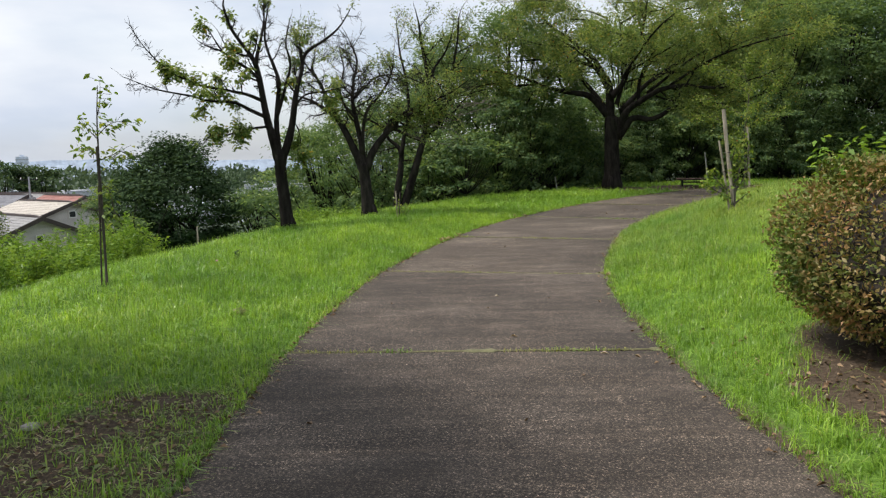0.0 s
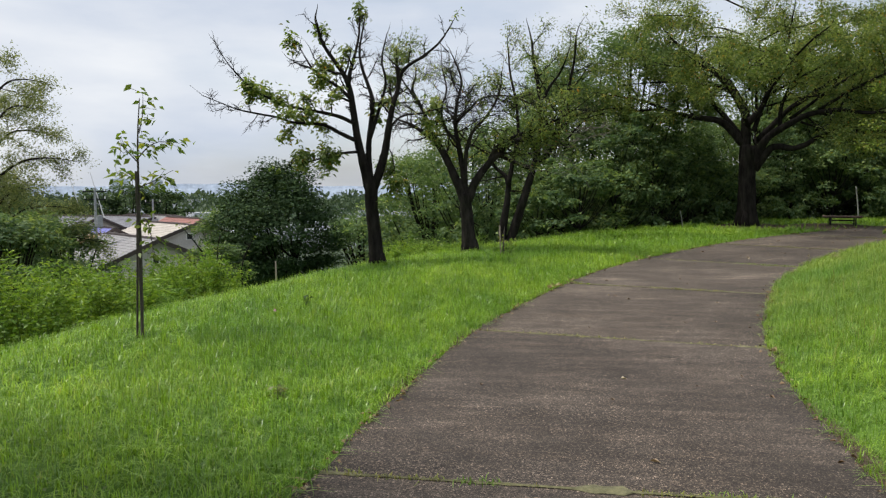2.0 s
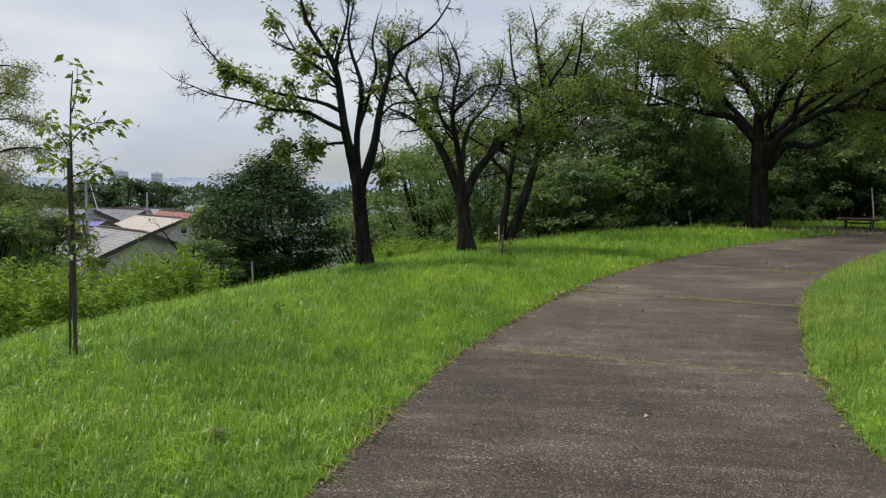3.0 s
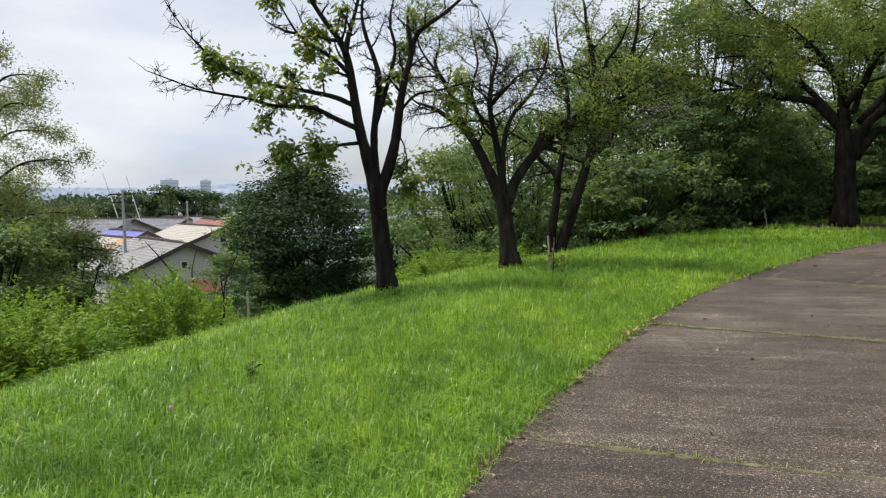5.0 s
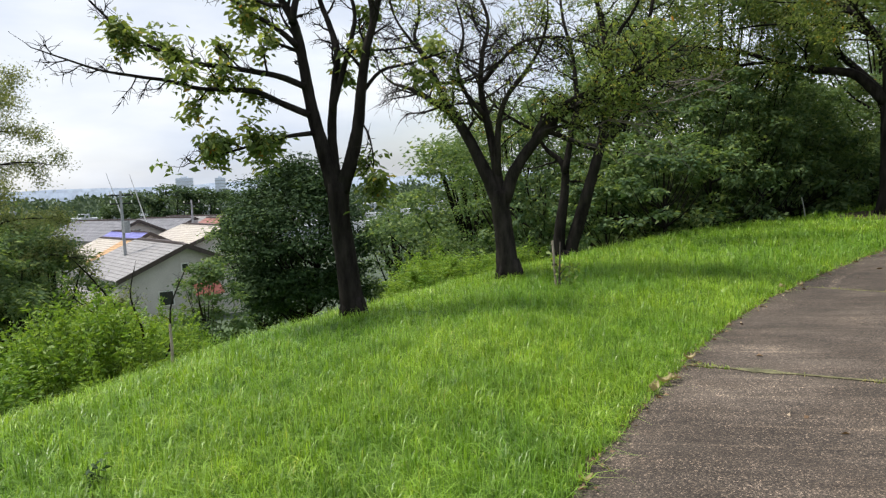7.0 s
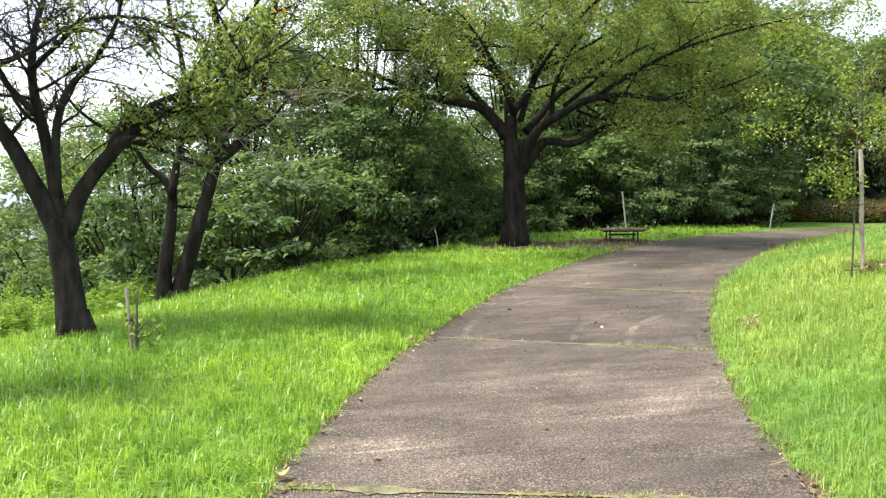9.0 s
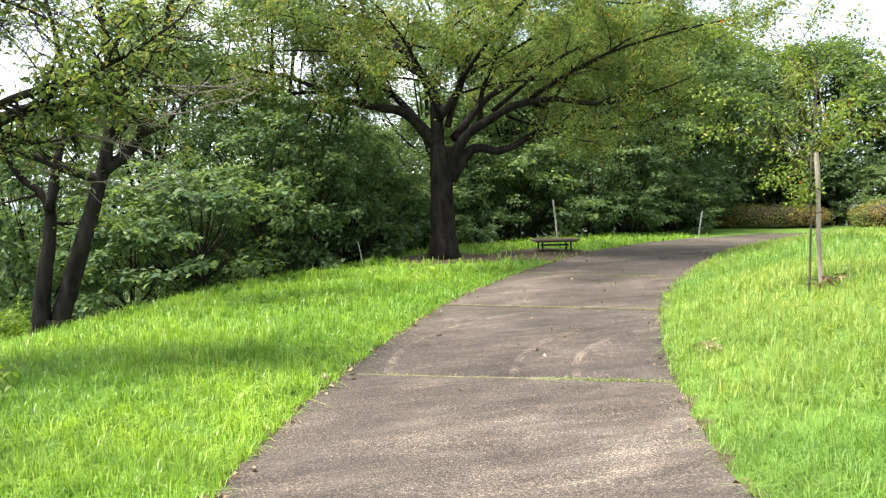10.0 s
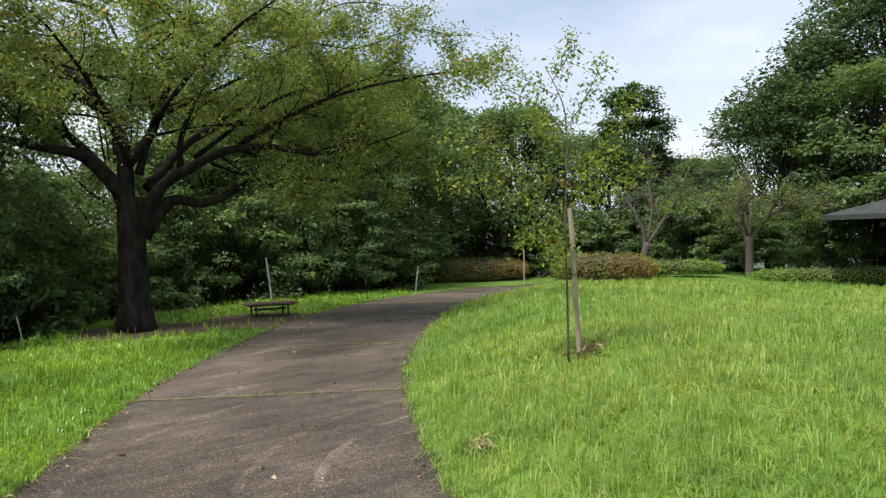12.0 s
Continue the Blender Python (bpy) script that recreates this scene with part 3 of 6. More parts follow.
def build_ground():
    xs = axis_steps(-3500, 3500, -9, 14, 0.27)
    ys = axis_steps(-1500, 4000, 1, 33, 0.27)
    X, Y = np.meshgrid(xs, ys)
    xy = np.stack([X.ravel(), Y.ravel()], axis=1)
    z = land(xy)
    s, yy = offset(xy)
    z = z - 0.07 * smooth01((half_width(yy) - 0.02 - np.abs(s)) / 0.15)
    nx, ny = len(xs), len(ys)
    i = np.arange(nx * ny).reshape(ny, nx)
    F = np.stack([i[:-1, :-1], i[:-1, 1:], i[1:, 1:], i[1:, :-1]], axis=-1).reshape(-1, 4)
    me = bpy.data.meshes.new("ground")
    me.from_pydata(np.column_stack([xy, z]).tolist(), [], F.tolist())
    me.materials.append(M_TURF)
    at = me.attributes.new("bare", "FLOAT", "POINT")
    at.data.foreach_set("value", bareness(xy).astype(np.float32))
    wild = me.attributes.new("wild", "FLOAT", "POINT")
    wild.data.foreach_set("value", smooth01((np.hypot(xy[:, 0], xy[:, 1] - 12) - 32) / 20).astype(np.float32))
    me.polygons.foreach_set("use_smooth", np.ones(len(me.polygons), dtype=bool))
    ob = new("ground", me)
    tagged(ob, "grassy hillside ground with patches of bare earth", "ground", kind="structure")
    return ob


ground = build_ground()


# the path: concrete slabs with open joints between them
def arc_of(y):
    return float(np.interp(y, LINE[:, 1], LARC))


JOINTS = [arc_of(v) for v in (-9.6, -5.5, -1.4, 2.7, 6.81, 10.85, 14.45)]
JOINTS += [arc_of(17.85), arc_of(21.1), arc_of(24.0)]
while JOINTS[-1] < LARC[-1] - 5:
    JOINTS.append(JOINTS[-1] + 4.1)


def at_arc(a):
    p = np.array([np.interp(a, LARC, LINE[:, 0]), np.interp(a, LARC, LINE[:, 1])])
    t = np.array([np.interp(a, LARC, LTAN[:, 0]), np.interp(a, LARC, LTAN[:, 1])])
    t /= np.linalg.norm(t)
    return p, np.array([t[1], -t[0]])


path = empty("path", Matrix(), "worn dark exposed-aggregate concrete footpath with weedy joints", "path", kind="structure")
rng = np.random.default_rng(5)
for a0, a1 in zip(JOINTS[:-1], JOINTS[1:]):
    V, F = [], []
    n, m = 14, 8
    gap = 0.012
    tilt = rng.normal(0, 0.004, 2)
    for i in range(n + 1):
        a = a0 + gap + (a1 - a0 - 2 * gap) * i / n
        p, nr = at_arc(a)
        hw = float(half_width(p[1]))
        for j in range(m + 1):
            k = -1 + 2 * j / m
            ragged = 0.02 * math.sin(a * 5.1 + 2 * k) + 0.015 * math.sin(a * 13 + k) if abs(k) == 1 else 0
            q = p + nr * (k * (hw + ragged))
            z = float(path_z(p[1])) + 0.012 + tilt[0] * k + tilt[1] * (i / n - 0.5) - (0.008 if i in (0, n) or j in (0, m) else 0)
            V.append((q[0], q[1], z))
    W = m + 1
    for i in range(n):
        for j in range(m):
            F.append((i * W + j, i * W + j + 1, (i + 1) * W + j + 1, (i + 1) * W + j))
    rim = [j for j in range(W)] + [i * W + m for i in range(1, n + 1)] + [n * W + j for j in range(m - 1, -1, -1)] + [i * W for i in range(n - 1, 0, -1)]
    o = len(V)
    V += [(V[r][0], V[r][1], V[r][2] - 0.1) for r in rim]
    for k in range(len(rim)):
        k2 = (k + 1) % len(rim)
        F.append((rim[k2], rim[k], o + k, o + k2))
    part("slab", V, F, M_CONC_PALE if abs(a0 - JOINTS[6]) < 0.1 else M_CONC_SCUFFED if abs(a0 - JOINTS[7]) < 0.1 else M_CONC, path)

# moss and grit that fills the joints
for q_, a in enumerate(JOINTS[3:-1]):
    p, nr = at_arc(a)
    hw = float(half_width(p[1]))
    z = float(path_z(p[1])) + 0.011
    t_ = np.array([-nr[1], nr[0]])
    V, F = [], []
    m = 60
    for i in range(m + 1):
        k = -1 + 2 * i / m
        c = p + nr * (k * hw * 0.99)
        w = 0.014 + 0.036 * max(0.0, math.sin(5.3 * k + 1.7 * q_) + 0.7 * math.sin(13 * k + q_) - 0.35 + rng.normal(0, 0.45))
        for side_, zz in ((-w * 0.7, z - 0.004), (0.0, z + 0.004), (w, z - 0.003)):
            V.append((c[0] + t_[0] * side_, c[1] + t_[1] * side_, zz))
    for i in range(m):
        for j in range(2):
            F.append((i * 3 + j, i * 3 + 3 + j, i * 3 + 4 + j, i * 3 + 1 + j))
    part("joint_moss", V, F, M_JOINT, path, "dry moss and grit in the joint")


# ---- trees ----
def smooth_line(pts, n=4):
    return [Vector(p) for p in catmull([np.array(p, dtype=float) for p in pts], n)]


def wander(rng, start, d, length, segs, bend, lift):
    """A crooked line from start along d."""
    P, v = [Vector(start)], Vector(d).normalized()
    for _ in range(segs):
        v = (v + Vector(rng.normal(0, bend, 3)) + Vector((0, 0, lift))).normalized()
        P.append(P[-1] + v * (length / segs))
    return P


def branch_out(rng, V, F, line, r0, tips, step, len1, len2, start=0.3, lift=0.05, dead=0.0, twigs=3, flat=1.0, leaf_to=1.0):
    """Side branches and twigs along a limb; the twigs' points go to tips."""
    total = sum((line[i + 1] - line[i]).length for i in range(len(line) - 1))
    seen_, nxt = 0.0, total * start
    for i in range(len(line) - 1):
        seg = (line[i + 1] - line[i]).length
        while seen_ + seg > nxt:
            f = (nxt - seen_) / seg
            p = line[i].lerp(line[i + 1], f)
            t = (line[i + 1] - line[i]).normalized()
            w = nxt / total
            sd = Vector(rng.normal(0, 1, 3))
            sd.z *= flat
            sd = (sd - t * sd.dot(t)).normalized()
            d = (t * rng.uniform(0.3, 0.9) + sd).normalized()
            ln = len1 * rng.uniform(0.55, 1.2) * (1.15 - 0.5 * w) * min(max(r0 / 0.05, 0.6), 1.0)
            b = wander(rng, p, d, ln, 5, 0.16, lift)
            bare = rng.random() < dead or w > leaf_to
            rb = max(r0 * (1 - 0.75 * w) * 0.42, 0.008)
            tube(V, F, b, [rb * (1 - 0.14 * k) for k in range(6)], 5, False)
            for k in range(1, 6):
                for _ in range(twigs if k > 1 else 1):
                    tw = wander(rng, b[k] if k < 5 else b[5], (b[k] - b[k - 1]).normalized() + Vector(rng.normal(0, 0.75, 3)), len2 * rng.uniform(0.5, 1.3), 3, 0.22, lift * 0.5)
                    tube(V, F, tw, [max(rb * 0.32, 0.0045), max(rb * 0.25, 0.0038), 0.003, 0.002], 3, False)
                    if not bare:
                        tips += [tw[1], tw[2], tw[3]]
            nxt += step * rng.uniform(0.7, 1.3)
        seen_ += seg


def limb(V, F, pts, r0, r1, rng, sides=8):
    line = smooth_line(pts, 4)
    n = len(line)
    tube(V, F, line, [r0 + (r1 - r0) * (i / (n - 1)) ** 0.8 for i in range(n)], sides, True, 0.07, rng)
    return line


def tree(name, label, base, facing, trunk, limbs, leaf_mat, bark_mat, seed, per_tip, leaf, step, len1, len2, dead, spread=0.08, lift=0.04, twigs=3, group="", flat=1.0, aspect=0.48):
    """A tree from its trunk and limbs, given as (u across, v away, h up) from its foot, u across the bearing `facing`."""
    rng = np.random.default_rng(seed)
    root = empty(name, Matrix.Translation(base), label, "tree", group)
    c, s = math.cos(radians(facing)), math.sin(radians(facing))

    def turn(p):
        return (p[0] * c + p[1] * s, -p[0] * s + p[1] * c, p[2])
    V, F = [], []
    pts, rr = trunk
    line = smooth_line([turn(p) for p in pts], 4)
    n = len(line)
    rad = [float(np.interp(i / (n - 1), np.linspace(0, 1, len(rr)), rr)) for i in range(n)]
    tube(V, F, line, rad, 12, True, 0.05, rng)
    for k in range(6):                               # root flare
        a = k * 1.047 + rng.uniform(-0.3, 0.3)
        r = rr[0]
        tube(V, F, [(0.55 * r * math.cos(a), 0.55 * r * math.sin(a), r * 1.5), (0.85 * r * math.cos(a), 0.85 * r * math.sin(a), r * 0.5), (1.18 * r * math.cos(a), 1.18 * r * math.sin(a), -0.12)],
             [r * 0.35, r * 0.34, r * 0.22], 6, True, 0.1, rng)
    part("trunk", V, F, bark_mat, root, "", True)
    tips = []
    for pts, r0, r1, leafy_from, *own in limbs:         # own: its share of bare twigs, and how far out it bears leaves
        bare_share, leaf_to = own or (dead, 1.0)
        V, F = [], []
        line = limb(V, F, [turn(p) for p in pts], r0, r1, rng)
        branch_out(rng, V, F, line, r0, tips, step, len1, len2, leafy_from, lift, bare_share, twigs, flat, leaf_to)
        end = wander(rng, line[-1], (line[-1] - line[-2]).normalized(), len1 * 0.7, 5, 0.15, lift)
        tube(V, F, end, [r1, r1 * 0.8, r1 * 0.6, r1 * 0.4, r1 * 0.3, 0.003], 5, False)
        if rng.random() > bare_share and leaf_to >= 1.0:
            tips += end[1:]
        part("limb", V, F, bark_mat, root, "", True)
    if tips and per_tip:
        T = np.repeat(np.array([tuple(p) for p in tips]), per_tip, axis=0)
        piece("crown", scatter_leaves("crown", T, rng, leaf, leaf_mat, spread, 0.45, aspect), root)
    return root


def clump_points(rng, n, clumps, shape, shell=0.55, ragged=0.0, pad=0.5):
    """Points and outward directions on many overlapping clumps that fill an uneven crown; shape: half sizes (a, b, c); pad: how flat the clumps are."""
    sh = np.array(shape)
    d = unit(rng.normal(0, 1, (clumps, 3)))
    d[:, 2] = np.where(d[:, 2] < -0.8, -d[:, 2], d[:, 2])
    rad = rng.uniform(shell, 1.0, clumps) ** 0.6 * (1 + ragged * rng.normal(0, 1, clumps))
    ctr = d * rad[:, None] * sh * 0.82
    size = rng.uniform(0.13, 0.36, clumps) * sh.mean() * (1 - 1.2 * ragged)
    k = rng.integers(0, clumps, n)
    o = unit(rng.normal(0, 1, (n, 3)))
    o[:, 2] = np.abs(o[:, 2]) * np.where(rng.random(n) < 0.85, 1, -1)
    P = ctr[k] + o * (size[k] * rng.uniform(0.35, 1.08, n))[:, None] * np.array([1, 1, pad])
    return P, unit(o + d[k] * 0.6), ctr


def wood_tree(name, label, h, width, leaf_mat, seed, n=9000, leaf=0.2, clumps=60, low=0.12, group="", trunk_r=0.14, bark_mat=None, category="tree", ragged=0.0):
    """A full-crowned tree of the woods: trunk, limbs up into the crown, many leaves in clumps."""
    rng = np.random.default_rng(seed)
    root = empty(name, Matrix(), label, category, group)
    half = h * (1 - low) / 2
    mid = h * low + half
    P, out, ctr = clump_points(rng, n, clumps, (width / 2, width / 2, half), 0.55, ragged)
    P[:, 2] += mid
    ctr[:, 2] += mid
    V, F = [], []
    line = wander(rng, (0, 0, -0.25), (0.03, 0.02, 1), h * 0.8, 7, 0.06, 0.1)
    tube(V, F, line, [trunk_r * (1.25 - 0.14 * i) for i in range(8)], 8, True, 0.06, rng)
    for c in ctr[:: max(1, clumps // 22)]:
        q = line[min(6, 2 + int(4 * max(0, c[2] - h * 0.2) / h))]
        e = Vector(c)
        m_ = q.lerp(e, 0.5) + Vector((0, 0, -0.06 * h))
        tube(V, F, smooth_line([q, m_, e], 3), [trunk_r * 0.4 * (1 - 0.12 * i) for i in range(7)], 5, False)
    part("trunk", V, F, bark_mat or M_BARK, root, "", True)
    az = rng.uniform(0, 2 * np.pi, n)
    ax = np.stack([np.cos(az), np.sin(az), rng.normal(-0.35, 0.35, n)], axis=1) + out * 0.7
    nm = rng.normal(0, 0.5, (n, 3)) + np.array([0, 0, 0.8]) + out * 0.7
    L = leaf * rng.uniform(0.6, 1.35, n)
    piece("crown", leaves("crown", P, ax, nm, L, L * 0.5, leaf_mat), root)
    return root


def place(ob, x, y, rz=0.0, s=1.0, sz=None, sink=0.0, z=None):
    return pose(x, y, (gz(x, y) if z is None else z) - sink, 0, 0, rz) @ Matrix.Diagonal((s, s, sz or s, 1))


# the two half-bare cherries by the lawn's brow
T1 = (-3.26, 16.95, gz(-3.26, 16.95))
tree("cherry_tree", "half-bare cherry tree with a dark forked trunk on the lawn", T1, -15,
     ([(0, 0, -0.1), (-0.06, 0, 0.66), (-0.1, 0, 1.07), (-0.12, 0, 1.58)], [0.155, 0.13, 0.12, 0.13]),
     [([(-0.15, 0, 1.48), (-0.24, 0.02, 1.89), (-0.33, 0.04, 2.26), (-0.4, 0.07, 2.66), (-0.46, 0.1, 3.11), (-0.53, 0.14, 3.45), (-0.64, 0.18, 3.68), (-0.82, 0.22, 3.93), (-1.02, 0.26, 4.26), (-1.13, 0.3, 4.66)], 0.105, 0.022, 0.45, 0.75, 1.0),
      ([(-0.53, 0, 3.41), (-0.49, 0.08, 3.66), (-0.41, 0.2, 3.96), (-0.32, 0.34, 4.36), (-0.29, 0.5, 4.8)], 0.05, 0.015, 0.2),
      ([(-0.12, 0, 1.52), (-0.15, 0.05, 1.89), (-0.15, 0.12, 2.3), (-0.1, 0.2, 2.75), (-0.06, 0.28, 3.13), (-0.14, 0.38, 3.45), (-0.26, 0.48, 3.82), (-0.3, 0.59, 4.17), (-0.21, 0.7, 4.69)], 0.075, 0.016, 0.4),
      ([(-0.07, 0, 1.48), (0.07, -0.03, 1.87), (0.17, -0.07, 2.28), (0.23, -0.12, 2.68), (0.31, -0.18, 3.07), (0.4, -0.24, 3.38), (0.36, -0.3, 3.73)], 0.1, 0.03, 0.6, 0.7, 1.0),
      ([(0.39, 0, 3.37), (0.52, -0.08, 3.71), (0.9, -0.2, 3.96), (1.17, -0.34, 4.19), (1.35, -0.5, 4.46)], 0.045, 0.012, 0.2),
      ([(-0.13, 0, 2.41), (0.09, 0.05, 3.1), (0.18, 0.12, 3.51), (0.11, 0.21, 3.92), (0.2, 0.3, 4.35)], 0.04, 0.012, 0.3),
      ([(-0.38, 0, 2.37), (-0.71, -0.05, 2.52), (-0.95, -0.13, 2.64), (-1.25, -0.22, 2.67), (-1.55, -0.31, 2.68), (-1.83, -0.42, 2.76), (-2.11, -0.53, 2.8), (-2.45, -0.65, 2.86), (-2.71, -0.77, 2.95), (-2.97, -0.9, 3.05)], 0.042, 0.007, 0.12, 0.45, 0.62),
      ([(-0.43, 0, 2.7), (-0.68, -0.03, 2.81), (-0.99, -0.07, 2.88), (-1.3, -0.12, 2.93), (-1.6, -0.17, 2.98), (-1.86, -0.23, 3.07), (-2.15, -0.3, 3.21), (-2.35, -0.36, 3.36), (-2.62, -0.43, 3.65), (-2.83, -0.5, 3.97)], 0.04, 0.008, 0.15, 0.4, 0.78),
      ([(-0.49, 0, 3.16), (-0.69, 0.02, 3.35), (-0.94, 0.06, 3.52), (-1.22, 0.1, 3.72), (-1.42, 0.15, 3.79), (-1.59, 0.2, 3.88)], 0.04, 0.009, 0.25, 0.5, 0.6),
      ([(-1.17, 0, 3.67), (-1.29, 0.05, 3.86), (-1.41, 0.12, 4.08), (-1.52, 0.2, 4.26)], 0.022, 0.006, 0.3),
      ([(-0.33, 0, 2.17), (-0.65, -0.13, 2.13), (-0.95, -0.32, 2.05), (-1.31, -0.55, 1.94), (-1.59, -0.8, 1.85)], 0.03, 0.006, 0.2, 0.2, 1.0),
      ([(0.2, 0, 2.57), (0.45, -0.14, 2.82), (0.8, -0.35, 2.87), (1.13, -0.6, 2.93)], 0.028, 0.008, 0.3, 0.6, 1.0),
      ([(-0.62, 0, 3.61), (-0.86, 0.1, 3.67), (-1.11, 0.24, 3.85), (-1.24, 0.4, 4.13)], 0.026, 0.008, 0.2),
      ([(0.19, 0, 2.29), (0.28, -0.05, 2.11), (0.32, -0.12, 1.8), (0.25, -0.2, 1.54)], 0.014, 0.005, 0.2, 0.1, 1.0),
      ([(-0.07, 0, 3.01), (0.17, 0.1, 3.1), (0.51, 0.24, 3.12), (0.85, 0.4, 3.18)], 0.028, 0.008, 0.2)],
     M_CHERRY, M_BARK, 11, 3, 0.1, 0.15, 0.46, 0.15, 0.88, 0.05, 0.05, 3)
T2 = (-1.76, 19.7, gz(-1.76, 19.7))
tree("cherry_tree", "spreading old cherry tree with many dead grey twigs", T2, -8,
     ([(0, 0, -0.1), (-0.05, 0, 0.62), (-0.09, 0, 1.02), (-0.1, 0, 1.3)], [0.18, 0.145, 0.135, 0.14]),
     [([(-0.1, 0, 1.1), (-0.31, 0.02, 1.6), (-0.55, 0.05, 2.12), (-0.78, 0.08, 2.47), (-1.05, 0.12, 2.66), (-1.32, 0.16, 2.84), (-1.62, 0.2, 2.95)], 0.12, 0.02, 0.45, 0.5, 1.0),
      ([(-0.7, 0, 2.34), (-0.88, 0.05, 2.7), (-1.01, 0.12, 3.05), (-1.15, 0.21, 3.34), (-1.29, 0.3, 3.63), (-1.24, 0.4, 3.88)], 0.06, 0.022, 0.3),
      ([(-1.14, 0, 3.31), (-1.33, 0.03, 3.56), (-1.53, 0.08, 3.87), (-1.62, 0.14, 4.22), (-1.57, 0.2, 4.62)], 0.028, 0.008, 0.2),
      ([(-0.09, 0, 1.2), (-0.15, 0.05, 1.77), (-0.24, 0.12, 2.3), (-0.32, 0.2, 2.8), (-0.29, 0.3, 3.31), (-0.18, 0.39, 3.82), (-0.32, 0.5, 4.28)], 0.085, 0.018, 0.35),
      ([(-0.11, 0, 1.52), (-0.09, -0.07, 2.19), (0.04, -0.18, 2.63), (0.32, -0.31, 2.95), (0.55, -0.45, 3.31), (0.64, -0.6, 3.65)], 0.055, 0.014, 0.3),
      ([(-0.04, 0, 1.14), (0.14, -0.03, 1.59), (0.43, -0.08, 1.98), (0.75, -0.13, 2.31), (1.07, -0.19, 2.47), (1.43, -0.26, 2.53), (1.8, -0.33, 2.6), (2.05, -0.4, 2.86)], 0.11, 0.018, 0.35, 0.6, 1.0),
      ([(0.39, 0, 1.92), (0.57, -0.15, 2.29), (0.94, -0.36, 2.53), (1.47, -0.62, 2.71), (1.88, -0.9, 2.9), (2.17, -1.2, 3.08)], 0.06, 0.012, 0.3, 0.45, 1.0),
      ([(-0.28, 0, 2.41), (-0.55, -0.08, 2.75), (-0.64, -0.2, 3.13), (-0.53, -0.34, 3.53), (-0.62, -0.5, 3.98)], 0.04, 0.012, 0.25),
      ([(-0.32, 0, 2.85), (-0, -0.1, 3.17), (0.28, -0.24, 3.39), (0.84, -0.41, 3.4), (1.38, -0.6, 3.17)], 0.035, 0.01, 0.25),
      ([(-0.99, 0, 2.91), (-0.59, -0.22, 2.88), (-0.21, -0.53, 2.99), (0.25, -0.9, 3.25)], 0.028, 0.008, 0.2)],
     M_CHERRY, M_BARK2, 23, 4, 0.07, 0.1, 0.8, 0.32, 0.86, 0.05, 0.03, 4, "", 0.6, 0.42)
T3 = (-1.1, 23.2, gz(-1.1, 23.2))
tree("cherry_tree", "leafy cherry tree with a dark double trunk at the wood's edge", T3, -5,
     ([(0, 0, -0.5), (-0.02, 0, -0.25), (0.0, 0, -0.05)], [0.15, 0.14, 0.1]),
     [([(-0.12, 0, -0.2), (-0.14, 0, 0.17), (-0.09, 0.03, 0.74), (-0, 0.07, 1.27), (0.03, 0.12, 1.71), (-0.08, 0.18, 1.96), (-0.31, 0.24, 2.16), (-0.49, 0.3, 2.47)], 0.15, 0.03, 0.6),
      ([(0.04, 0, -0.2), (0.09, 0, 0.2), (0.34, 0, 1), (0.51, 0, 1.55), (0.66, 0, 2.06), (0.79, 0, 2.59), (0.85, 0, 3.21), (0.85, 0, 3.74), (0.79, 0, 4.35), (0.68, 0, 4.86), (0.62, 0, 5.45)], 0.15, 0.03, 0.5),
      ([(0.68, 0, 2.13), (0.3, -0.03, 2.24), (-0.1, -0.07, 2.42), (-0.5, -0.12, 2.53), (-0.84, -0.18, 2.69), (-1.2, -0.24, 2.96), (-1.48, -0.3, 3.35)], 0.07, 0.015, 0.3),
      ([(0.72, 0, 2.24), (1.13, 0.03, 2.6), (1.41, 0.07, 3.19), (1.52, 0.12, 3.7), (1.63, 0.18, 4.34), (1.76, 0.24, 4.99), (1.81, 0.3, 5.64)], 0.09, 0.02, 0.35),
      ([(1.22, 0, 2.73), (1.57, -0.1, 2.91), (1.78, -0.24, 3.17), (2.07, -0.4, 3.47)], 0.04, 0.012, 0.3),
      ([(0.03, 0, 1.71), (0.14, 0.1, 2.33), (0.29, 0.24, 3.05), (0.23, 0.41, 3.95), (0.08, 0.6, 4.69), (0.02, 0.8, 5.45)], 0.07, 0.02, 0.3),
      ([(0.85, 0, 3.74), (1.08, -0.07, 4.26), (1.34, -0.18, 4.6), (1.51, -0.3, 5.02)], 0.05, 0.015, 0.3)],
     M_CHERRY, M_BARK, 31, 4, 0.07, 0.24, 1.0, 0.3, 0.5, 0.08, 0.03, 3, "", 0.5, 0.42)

t2_dead = empty("dead_branch", Matrix.Translation(T2), "pale grey dead twiggy branches caught in the old cherry", "branch")
rng = np.random.default_rng(66)
for k in range(7):
    V, F = [], []
    st = Vector((1.0 + 0.22 * k, rng.uniform(-0.6, 0.2), 2.0 + 0.12 * k))
    ln = wander(rng, st, (1, rng.uniform(-0.4, 0.3), rng.uniform(-0.35, 0.3)), rng.uniform(0.7, 1.3), 6, 0.25, 0.03)
    tube(V, F, ln, [0.011 - 0.0013 * i for i in range(7)], 5, False)
    for i in range(1, 7):
        for _ in range(2):
            tw = wander(rng, ln[i], (ln[i] - ln[i - 1]).normalized() + Vector(rng.normal(0, 0.7, 3)), rng.uniform(0.2, 0.45), 3, 0.3, 0.0)
            tube(V, F, tw, [0.005, 0.004, 0.003, 0.002], 3, False)
    part("twig", V, F, M_TWIG, t2_dead)

